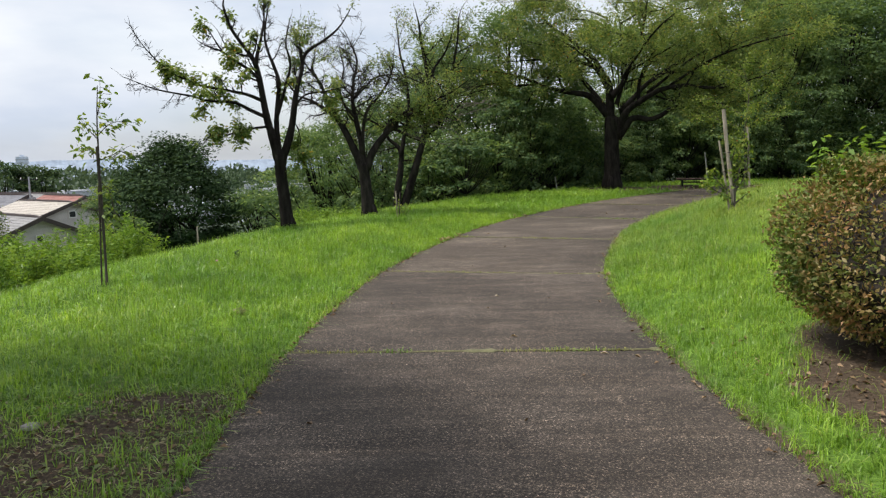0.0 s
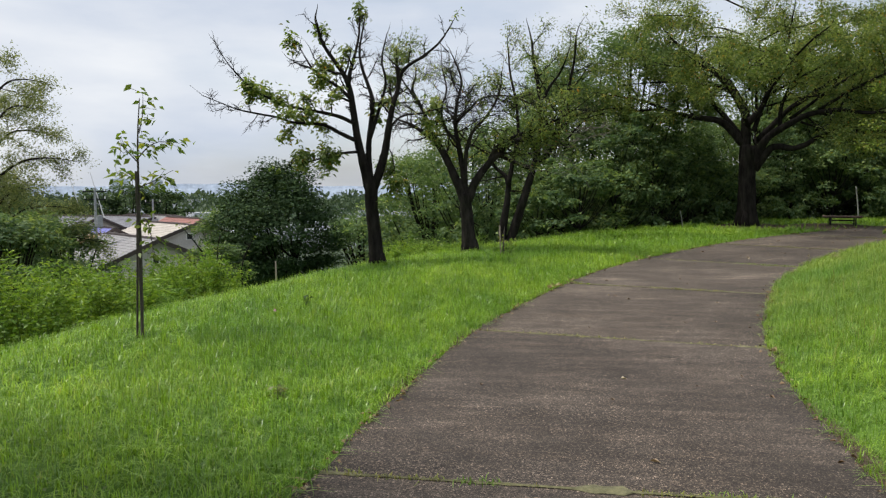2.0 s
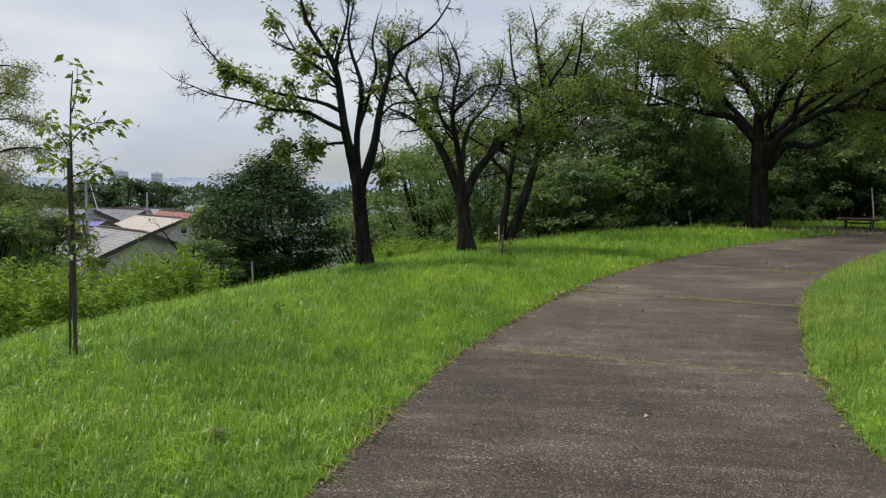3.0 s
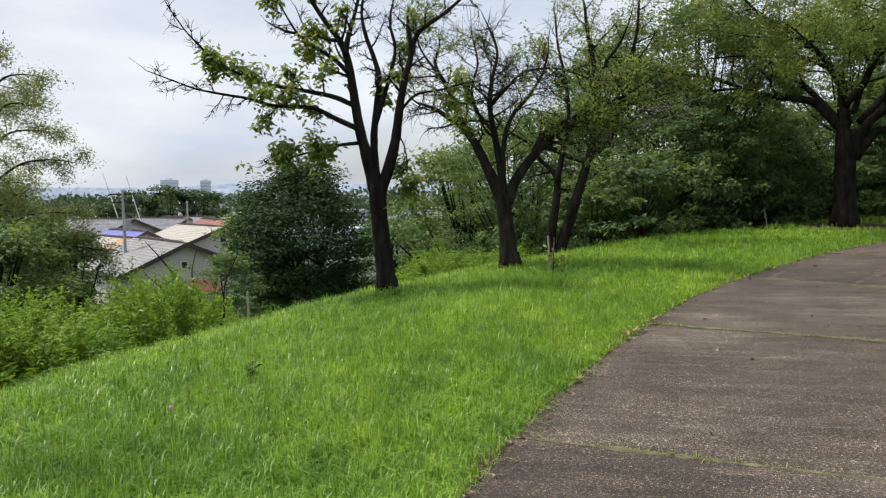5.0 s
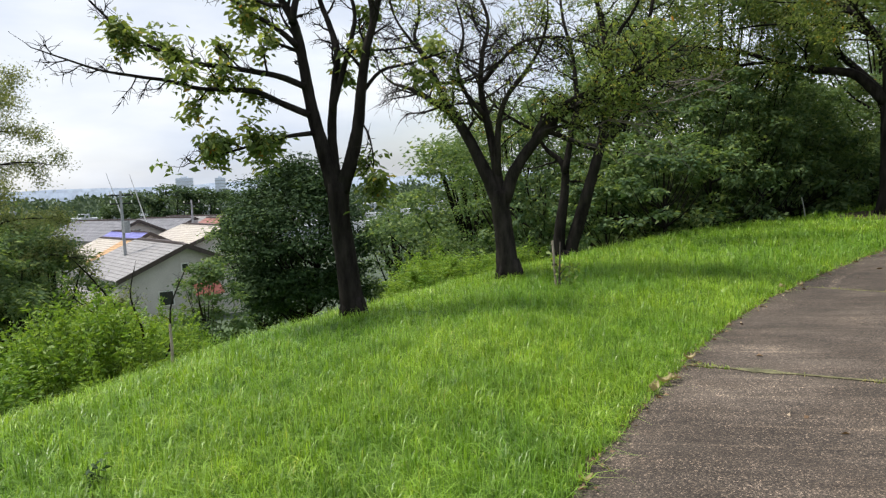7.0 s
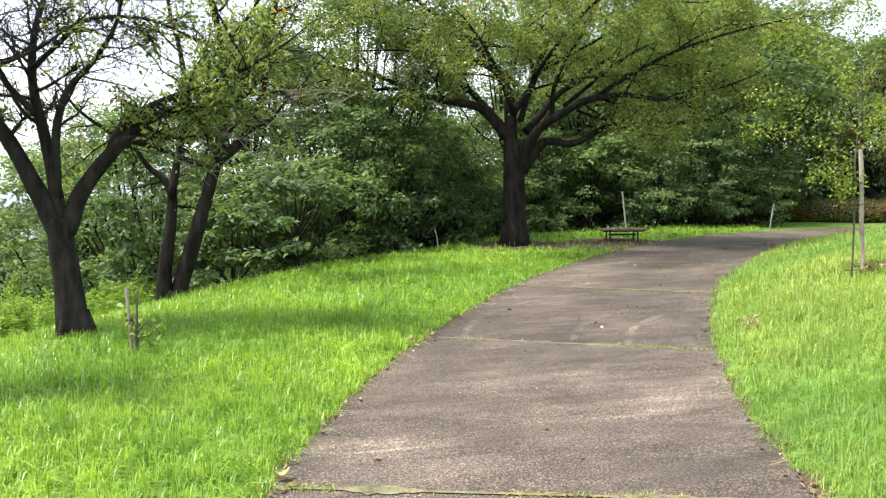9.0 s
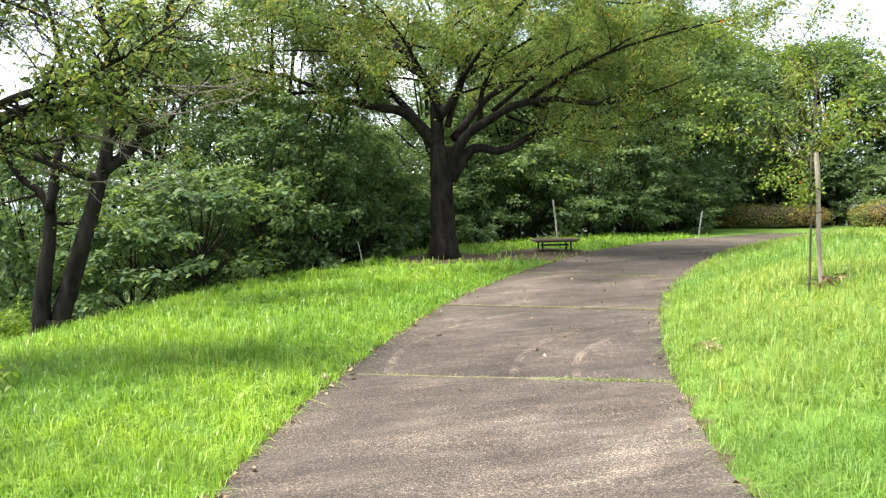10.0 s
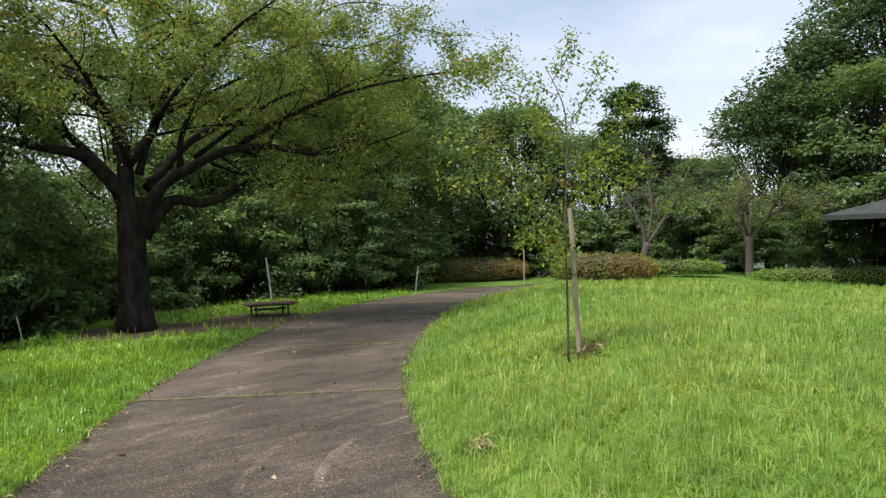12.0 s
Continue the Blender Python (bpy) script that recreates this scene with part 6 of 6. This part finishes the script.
utility_pole("grey concrete utility pole with crossarms among the houses", -34.3, 56.9, -9.0, 1.7, 2)
utility_pole("grey concrete utility pole behind the roofs", -40.4, 76.7, -9.5, 0.5, 1)
for label, p0, p1 in (("tall thin white leaning mast", (-49.6, 82.5, -9.5), (-52.6, 80.8, 3.6)), ("tall thin white leaning mast", (-47.9, 83.7, -9.5), (-50.7, 82.1, 3.4))):
    root = empty("mast", Matrix.Translation(p0), label, "mast", "white masts")
    V, F = [], []
    d_ = Vector(p1) - Vector(p0)
    tube(V, F, [(0, 0, 0), d_ * 0.5, d_], [0.1, 0.075, 0.03], 6)
    part("pole", V, F, M_TRIM, root)

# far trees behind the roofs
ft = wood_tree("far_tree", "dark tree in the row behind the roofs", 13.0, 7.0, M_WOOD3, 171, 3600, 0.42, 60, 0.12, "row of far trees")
for k, (x, y, s_) in enumerate([(-55.5, 91.0, 0.98), (-52.0, 93.0, 1.05), (-48.5, 95.0, 1.0), (-58.5, 90.0, 0.85), (-63.0, 86.0, 0.8)]):
    m = pose(x, y, -9.8, 0, 0, 50 * k) @ Matrix.Diagonal((s_, s_, s_, 1))
    if k == 0:
        ft.matrix_world = m
    else:
        copy_thing(ft, m)

# woods and town of the plain, hills on the horizon
rng = np.random.default_rng(900)
n = 60000
ang = np.radians(rng.uniform(-62, 8, 1500))
dist = 75 + 1500 * rng.random(1500) ** 1.7
keep = ~((dist < 100) & (np.degrees(ang) > -38) & (np.degrees(ang) < -22)) & ~((dist < 340) & (np.degrees(ang) > -29) & (np.degrees(ang) < -12))
ang, dist = ang[keep], dist[keep]
cx, cy = dist * np.sin(ang), dist * np.cos(ang)
cz = land(np.stack([cx, cy], axis=1))
size = rng.uniform(2.5, 5.0, len(cx)) * (1 + dist / 330)
k = rng.integers(0, len(cx), n)
o = unit(rng.normal(0, 1, (n, 3)))
o[:, 2] = np.abs(o[:, 2])
P = np.stack([cx[k], cy[k], cz[k] + size[k] * 0.35], axis=1) + o * size[k][:, None] * rng.uniform(0.7, 1.05, (n, 1)) * np.array([1, 1, 0.85])
L = (0.45 + dist[k] / 220) * rng.uniform(0.7, 1.3, n)
ob = piece("far_woods", leaves("far_woods", P, o + rng.normal(0, 0.7, (n, 3)), o + rng.normal(0, 0.4, (n, 3)), L, L * 0.7, M_FARWOOD))
tagged(ob, "hazy green woods spread over the plain below", "woods", kind="stuff")

V, F = [], []
for _ in range(420):
    a, d_ = radians(rng.uniform(-55, 0)), rng.uniform(330, 1500)
    x, y = d_ * math.sin(a), d_ * math.cos(a)
    w, h = rng.uniform(7, 18), rng.uniform(5, 10) * (1 + 0.8 * (rng.random() < 0.12))
    box(V, F, (x, y, gz(x, y) + h / 2), (w, w * rng.uniform(0.6, 1.1), h), rng.uniform(0, 3))
ob = part("far_town", V, F, M_TOWN_HAZED)
tagged(ob, "pale blocks of the hazy distant town", "town", kind="stuff")


def tower(label, x, y, w, d, z1):
    root = empty("tower_block", Matrix.Translation((x, y, gz(x, y))), label, "building", "far tower blocks")
    h = z1 - gz(x, y)
    V, F = [], []
    box(V, F, (0, 0, h / 2), (w, d, h), 0.4)
    part("wall", V, F, M_TOWER_HAZED, root)
    V, F = [], []
    box(V, F, (0, 0, h + 1.5), (w * 0.4, d * 0.5, 3), 0.4)
    part("roof_house", V, F, M_TOWER_HAZED, root)
    V, F = [], []
    for q in range(int(h // 6)):
        box(V, F, (0, 0, 4 + 6 * q), (w + 0.6, d + 0.6, 1.2), 0.4)
    part("balcony_bands", V, F, M_TOWN_HAZED, root)


tower("hazy grey tower block on the horizon", -712, 1327, 18, 16, 17)
tower("hazy grey tower block on the horizon", -742, 1330, 9, 12, 2)
tower("hazy wide apartment block on the horizon", -768, 1296, 30, 12, 19)
tower("hazy low apartment block on the horizon", -690, 1345, 16, 12, -12)

# ridges whose blue is air haze mixed into the base colour
for label, R, zt, amp, seed in (("blue hazy ridge on the horizon", 2300, 2, 9, 1), ("farther blue hazy ridge", 3200, 12, 16, 5)):
    V, F = [], []
    m_ = 160
    for i in range(m_ + 1):
        a = radians(-75 + 110 * i / m_)
        z = zt + amp * (noise.noise((i * 0.06 + seed, seed, 0)) + 0.35 * noise.noise((i * 0.35, seed, 1)))
        for rr, zz in ((R, -60), (R + 30, z), (R + 400, z - 14), (R + 410, -60)):
            V.append((rr * math.sin(a), rr * math.cos(a), zz))
    for i in range(m_):
        for j in range(3):
            F.append((i * 4 + j, (i + 1) * 4 + j, (i + 1) * 4 + j + 1, i * 4 + j + 1))
    ob = part("backdrop", V, F, M_HILL_HAZED, None, "", True)
    tagged(ob, label, "hills", kind="structure")


# ---- lawn, weeds and litter ----
def blades(name, xy, z, rng, hgt, wid, mat, lean=0.5, az=None):
    """Grass blades: a strip that arches over and a tip each; az: the ways they lean."""
    n = len(xy)
    base = np.column_stack([xy, z - 0.01])
    if az is None:
        az = rng.uniform(0, 2 * np.pi, n)
    side = np.stack([np.cos(az), np.sin(az), np.zeros(n)], axis=1)
    fwd = np.stack([-np.sin(az), np.cos(az), np.zeros(n)], axis=1)
    b = np.abs(rng.normal(0, lean, n))[:, None]
    H, W = hgt[:, None], wid[:, None]
    up = np.array([0, 0, 1.0])
    mid = base + up * H * (0.62 - 0.08 * np.minimum(b, 1.5)) + fwd * H * b * 0.3
    tip = base + up * H * (1 - 0.45 * np.minimum(b, 1.6)) + fwd * H * b * 0.95
    co = np.stack([base - side * W * 0.5, base + side * W * 0.5, mid + side * W * 0.42, mid - side * W * 0.42, tip], axis=1)
    me = bpy.data.meshes.new(name)
    me.vertices.add(5 * n)
    me.vertices.foreach_set("co", co.astype(np.float32).ravel())
    idx = (np.arange(n) * 5)[:, None] + np.array([0, 1, 2, 3, 3, 2, 4])[None]
    me.loops.add(7 * n)
    me.loops.foreach_set("vertex_index", idx.astype(np.int32).ravel())
    me.polygons.add(2 * n)
    st = (np.arange(n) * 7)[:, None] + np.array([0, 4])[None]
    me.polygons.foreach_set("loop_start", st.astype(np.int32).ravel())
    me.materials.append(mat)
    me.update(calc_edges=True)
    return piece(name, me)


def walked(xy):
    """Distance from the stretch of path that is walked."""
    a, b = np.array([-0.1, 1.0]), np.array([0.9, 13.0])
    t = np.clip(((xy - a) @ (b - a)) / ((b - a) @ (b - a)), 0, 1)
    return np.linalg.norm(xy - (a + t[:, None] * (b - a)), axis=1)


def lawn():
    rng = np.random.default_rng(3)
    out = {"left": [], "right": []}
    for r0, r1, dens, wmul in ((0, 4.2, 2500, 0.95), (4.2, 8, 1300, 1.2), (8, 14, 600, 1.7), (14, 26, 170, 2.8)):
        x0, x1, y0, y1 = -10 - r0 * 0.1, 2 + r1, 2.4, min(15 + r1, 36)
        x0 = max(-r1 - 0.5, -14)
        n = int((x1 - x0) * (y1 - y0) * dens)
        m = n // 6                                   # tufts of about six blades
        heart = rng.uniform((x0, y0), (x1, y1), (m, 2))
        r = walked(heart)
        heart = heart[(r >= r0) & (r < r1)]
        sway, tall = rng.uniform(0, 2 * np.pi, len(heart)), rng.uniform(0.7, 1.3, len(heart))
        own = rng.integers(0, len(heart), 6 * len(heart))
        xy = heart[own] + rng.normal(0, 0.028, (len(own), 2))
        az, tall = sway[own] + rng.normal(0, 0.9, len(own)), tall[own]
        s, yy = offset(xy)
        hw = half_width(yy)
        d = np.abs(s) - hw
        keep = (d > -0.03 + 0.04 * rng.random(len(xy))) & (s > -hw - np.interp(yy, [5, 14, 30], [5.6, 5.8, 5.2]))
        xy, s, d, yy, az, tall = xy[keep], s[keep], d[keep], yy[keep], az[keep], tall[keep]
        bare = bareness(xy)
        keep = rng.random(len(xy)) > np.minimum(bare * 1.25, 0.97) * (d > 0.12)
        xy, s, d, yy, az, tall = xy[keep], s[keep], d[keep], yy[keep], az[keep], tall[keep]
        tuft = 0.5 + 0.5 * np.sin(1.9 * xy[:, 0] + 2.3 * np.sin(1.1 * xy[:, 1])) * np.cos(1.6 * xy[:, 1] + np.sin(2.2 * xy[:, 0]))
        h = np.where(s < 0, np.interp(yy, [3, 6, 9, 30], [0.07, 0.09, 0.118, 0.135]), np.interp(yy, [4, 9, 12, 30], [0.075, 0.09, 0.115, 0.13]))
        h = 1.12 * h * (0.75 + 0.45 * tuft) * tall * rng.uniform(0.6, 1.35, len(xy)) * np.where(d < 0.15, 0.75, 1.0)
        w = 0.0064 * wmul * rng.uniform(0.7, 1.3, len(xy)) * np.where(s > 0, 0.85, 1.0)
        z = land(xy)
        lush = (s < 0) | (yy + rng.normal(0, 1.3, len(yy)) < 11.5)
        for key, mk in (("left", lush), ("right", ~lush)):
            out[key].append((xy[mk], z[mk], h[mk], w[mk], az[mk]))
    for key, mat, label in (("left", M_GRASS, "lush bright green unmown lawn grass"), ("right", M_GRASS_LONG, "long pale green grass on the bank")):
        xy, z, h, w, az = (np.concatenate([o[i] for o in out[key]]) for i in range(5))
        tagged(blades("grass", xy, z, rng, h, w, mat, 1.25 if key == "left" else 1.1, az), label, "grass", kind="stuff")
    # seed stalks on the bank
    n = 1000
    xy = rng.uniform((2, 9), (16, 30), (n * 3, 2))
    s, yy = offset(xy)
    xy = xy[(s > half_width(yy) + 0.1)][:n]
    h = rng.uniform(0.24, 0.42, len(xy))
    tagged(blades("seed_stalks", xy, land(xy), rng, h, np.full(len(xy), 0.0035), M_WEED, 0.25), "thin straw-coloured seed stalks above the long grass", "grass", kind="stuff")
    # weeds in the joints of the path
    pts = []
    for a in JOINTS:
        p, nr = at_arc(a)
        if not 2 < p[1] < 30:
            continue
        hw = float(half_width(p[1]))
        for _ in range(700):
            k = rng.uniform(-1, 1)
            if math.sin(k * 5 + a) + 0.6 * math.sin(k * 13 + 2 * a) + rng.normal(0, 0.4) > -0.1:
                pts.append(p + nr * (k * hw) + rng.normal(0, 0.014, 2))
    xy = np.array(pts)
    tagged(blades("joint_weeds", xy, path_z(offset(xy)[1]) - 0.005, rng, rng.uniform(0.015, 0.065, len(xy)), rng.uniform(0.005, 0.01, len(xy)), M_WEED, 1.0), "dry weeds and moss growing in the path joints", "weeds", kind="stuff")
    # grass tufts that lean over the third joint at the right, and others
    pts = []
    for a, k0, k1 in ((JOINTS[7], 0.25, 1.0), (JOINTS[4], 0.35, 0.7), (JOINTS[4], -0.5, -0.3), (JOINTS[6], -0.95, -0.75)):
        p, nr = at_arc(a)
        hw = float(half_width(p[1]))
        for _ in range(230 if k0 == 0.25 else 70):
            pts.append(p + nr * (rng.uniform(k0, k1) * hw) + rng.normal(0, 0.022, 2))
    xy = np.array(pts)
    tagged(blades("joint_grass", xy, path_z(offset(xy)[1]), rng, rng.uniform(0.02, 0.07, len(xy)), np.full(len(xy), 0.006), M_GRASS, 1.0), "green grass tufts rooted in the path joints", "grass", kind="stuff")


lawn()


def litter():
    rng = np.random.default_rng(12)
    P, S = [], []
    # along the edges of the path
    for _ in range(900):
        a = rng.uniform(arc_of(3), arc_of(30))
        p, nr = at_arc(a)
        hw = float(half_width(p[1]))
        sd = -1 if rng.random() < 0.65 else 1
        q = p + nr * sd * (hw + rng.normal(-0.03, 0.05))
        P.append((q[0], q[1], float(path_z(p[1])) + 0.02))
        S.append(rng.uniform(0.02, 0.06))
    # on the bare earth by the start and under the bush
    for _ in range(3200):
        if rng.random() < 0.72:
            x, y = rng.uniform(-4.6, -1.4), rng.uniform(2.6, 5.6)
        else:
            x, y = rng.normal(3.0, 0.7), rng.normal(5.6, 0.7)
            if x < 2.1:
                continue
        P.append((x, y, gz(x, y) + 0.015))
        S.append(0.012 + 0.05 * rng.random() ** 2.2)
    # on the path under the great tree, and here and there
    for _ in range(130):
        a = rng.uniform(arc_of(18.5), arc_of(28)) if rng.random() < 0.75 else rng.uniform(arc_of(4), arc_of(18))
        p, nr = at_arc(a)
        q = p + nr * rng.uniform(-1.35, 1.35)
        P.append((q[0], q[1], float(path_z(p[1])) + 0.018))
        S.append(rng.uniform(0.03, 0.08))
    P, S = np.array(P), np.array(S)
    n = len(P)
    az = rng.uniform(0, 2 * np.pi, n)
    ax = np.stack([np.cos(az), np.sin(az), rng.normal(0, 0.12, n)], axis=1)
    ob = piece("leaf_litter", leaves("leaf_litter", P, ax, rng.normal(0, 0.35, (n, 3)) + np.array([0, 0, 1]), S, S * 0.55, M_LITTER, 0.4))
    tagged(ob, "scattered dry brown fallen leaves", "leaves", kind="stuff")


litter()

rng = np.random.default_rng(55)
n = 5200
xy = rng.uniform((-5.2, 2.4), (-1.35, 6.6), (n, 2))
xy = xy[rng.random(n) < bareness(xy) * 1.6]
n = len(xy)
az = rng.uniform(0, 2 * np.pi, n)
S = rng.uniform(0.018, 0.045, n)
ob = piece("ground_weeds", leaves("ground_weeds", np.column_stack([xy, land(xy) + rng.uniform(0.005, 0.04, n)]), np.stack([np.cos(az), np.sin(az), rng.normal(0.25, 0.3, n)], axis=1),
                                  rng.normal(0, 0.4, (n, 3)) + np.array([0, 0, 1.0]), S, S * 0.6, M_PALE, 0.2))
tagged(ob, "low small-leaved weeds over the bare earth", "weeds", kind="stuff")


rng = np.random.default_rng(91)
n = 5000
xy = rng.uniform((-5.4, 2.4), (-1.3, 6.9), (n, 2))
xy = xy[rng.random(n) < bareness(xy) * 1.5]
n = len(xy)
az = rng.uniform(0, 2 * np.pi, n)
S = rng.uniform(0.03, 0.12, n)
ob = piece("dry_straw", leaves("dry_straw", np.column_stack([xy, land(xy) + rng.uniform(0.006, 0.03, n)]), np.stack([np.cos(az), np.sin(az), rng.normal(0.05, 0.15, n)], axis=1),
                               rng.normal(0, 0.3, (n, 3)) + np.array([0, 0, 1.0]), S, np.full(n, 0.006), M_STRAW, 0.1))
tagged(ob, "dry straw and clippings strewn over the bare earth", "straw", kind="stuff")


def fallen_stick(x, y, rz, length, r):
    root = empty("fallen_stick", pose(x, y, gz(x, y) + r, 0, 0, rz), "grey crooked stick lying on the bare earth", "stick", "fallen sticks")
    g = np.random.default_rng(int(1000 * length))
    V, F = [], []
    line = wander(g, (-length / 2, 0, 0.01), (1, 0, 0), length, 6, 0.12, 0.0)
    line = [Vector((q.x, q.y, 0.012 + abs(q.z) * 0.15)) for q in line]
    tube(V, F, line, [r * (1 - 0.09 * k) for k in range(7)], 6, True, 0.12, g)
    part("stem", V, F, M_TWIG, root)
    V, F = [], []
    tube(V, F, [line[3], line[3] + Vector((length * 0.14, length * 0.1, 0.01)), line[3] + Vector((length * 0.24, length * 0.2, 0.0))], [r * 0.5, r * 0.4, r * 0.2], 5)
    part("side_twig", V, F, M_TWIG, root)


for x, y, rz, ln in ((-2.55, 4.05, 24, 0.55), (-3.3, 4.5, -12, 0.42), (-2.1, 3.6, 60, 0.3), (-3.0, 3.7, 5, 0.36)):
    fallen_stick(x, y, rz, ln, 0.011)


def field_stone(x, y, size, rz):
    root = empty("field_stone", pose(x, y, gz(x, y), 0, 0, rz), "small pale grey stone lying in the thin grass", "stone")
    g = np.random.default_rng(5)
    V, F = [], []
    for j, (w, z) in enumerate(((0.7, -0.1), (1.0, 0.15), (0.85, 0.45), (0.4, 0.62))):
        for k in range(9):
            a = 2 * math.pi * k / 9
            V.append((size * w * math.cos(a) * g.uniform(0.85, 1.1), size * 0.62 * w * math.sin(a) * g.uniform(0.85, 1.1), size * z))
    for j in range(3):
        for k in range(9):
            F.append((j * 9 + k, j * 9 + (k + 1) % 9, (j + 1) * 9 + (k + 1) % 9, (j + 1) * 9 + k))
    F.append(tuple(27 + k for k in range(9)))
    part("stone", V, F, M_STONE, root)


field_stone(-2.5, 5.0, 0.06, 30)


def curled_leaf(x, y, size, rz, z):
    root = empty("fallen_leaf", pose(x, y, z, 0, 0, rz), "curled pale dry leaf on the path's edge", "leaf", "curled leaves")
    V, F = [], []
    for i in range(6):
        t = i / 5
        w = size * 0.3 * math.sin(math.pi * (0.08 + 0.84 * t))
        for k in (-1, 0, 1):
            V.append((size * (t - 0.5), k * w, size * (0.35 * (2 * t - 1) ** 2 + 0.22 * abs(k))))
    for i in range(5):
        for k in range(2):
            F.append((i * 3 + k, i * 3 + k + 1, i * 3 + 4 + k, i * 3 + 3 + k))
    part("blade", V, F, M_STRAW, root)
    return root


for x, y, s_, rz in ((0.09, 14.33, 0.12, 20), (0.0, 14.12, 0.13, 70), (0.16, 14.42, 0.09, 140), (0.34, 15.0, 0.1, 10), (-0.45, 12.5, 0.08, 200), (2.12, 10.3, 0.09, 60), (1.75, 18.3, 0.12, 100), (2.0, 18.5, 0.09, 30)):
    curled_leaf(x, y, s_, rz, float(path_z(offset(np.array([(x, y)]))[1][0])) + 0.03)

def straw_patch(name, label, x, y, r, count, mat, seed):
    """Dead stems and leaves in a small round patch of the lawn."""
    g = np.random.default_rng(seed)
    xy_ = np.array([x, y]) + g.normal(0, r * 0.5, (count, 2))
    az_ = g.uniform(0, 2 * np.pi, count)
    ln = g.uniform(0.05, 0.14, count)
    P_ = np.column_stack([xy_, land(xy_) + g.uniform(0.05, 0.13, count)])
    ob_ = piece(name, leaves(name, P_, np.stack([np.cos(az_), np.sin(az_), g.normal(-0.1, 0.25, count)], axis=1), g.normal(0, 0.5, (count, 3)) + np.array([0, 0, 1.0]), ln, ln * 0.16, mat, 0.1))
    tagged(ob_, label, "grass", kind="stuff")


straw_patch("dead_grass", "small patch of straw-brown dead grass", 5.25, 17.65, 0.1, 70, M_STRAW, 31)
straw_patch("dead_grass", "brown dead leaves round the young tree's foot", 7.25, 18.2, 0.16, 90, M_LITTER, 32)


def lawn_weed(x, y, h, n_, mat, seed):
    """A broad-leaved weed that stands above the grass."""
    g = np.random.default_rng(seed)
    root = empty("weed", Matrix.Translation((x, y, gz(x, y))), "small dull green broad-leaved weed in the lawn", "weed", "weeds in the lawn")
    V, F, tips_ = [], [], []
    for _ in range(4):
        st = wander(g, (g.normal(0, 0.02), g.normal(0, 0.02), -0.02), (g.normal(0, 0.35), g.normal(0, 0.35), 1), h * g.uniform(0.7, 1.1), 4, 0.12, 0.0)
        tube(V, F, st, [0.004, 0.0036, 0.003, 0.0026, 0.002], 4, False)
        tips_ += [tuple(q) for q in st[1:] for _k in range(n_)]
    part("stem", V, F, M_SHOOT, root)
    piece("leaves", scatter_leaves("leaves", np.array(tips_), g, 0.05, mat, 0.015, 0.0, 0.45), root)


for x, y, h, mat, sd in ((-3.05, 12.0, 0.2, M_WOOD3, 41), (-2.08, 8.22, 0.16, M_PALE, 42)):
    lawn_weed(x, y, h, 4, mat, sd)

fl = empty("clover_flower", Matrix.Translation((-3.0, 10.65, gz(-3.0, 10.65))), "single pink clover flower in the grass", "flower")
V, F = [], []
tube(V, F, [(0, 0, 0), (0.01, 0, 0.12), (0.0, 0.01, 0.21)], [0.004, 0.003, 0.003], 4)
part("stalk", V, F, M_SHRUB, fl)
V, F = [], []
for i in range(30):
    a, v = i * 2.4, -0.6 + 2.0 * i / 30
    d_ = Vector((math.cos(a) * math.cos(v), math.sin(a) * math.cos(v), math.sin(v)))
    tube(V, F, [Vector((0, 0.01, 0.215)), Vector((0, 0.01, 0.215)) + d_ * 0.016], [0.004, 0.002], 4)
part("petals", V, F, M_PINK, fl)
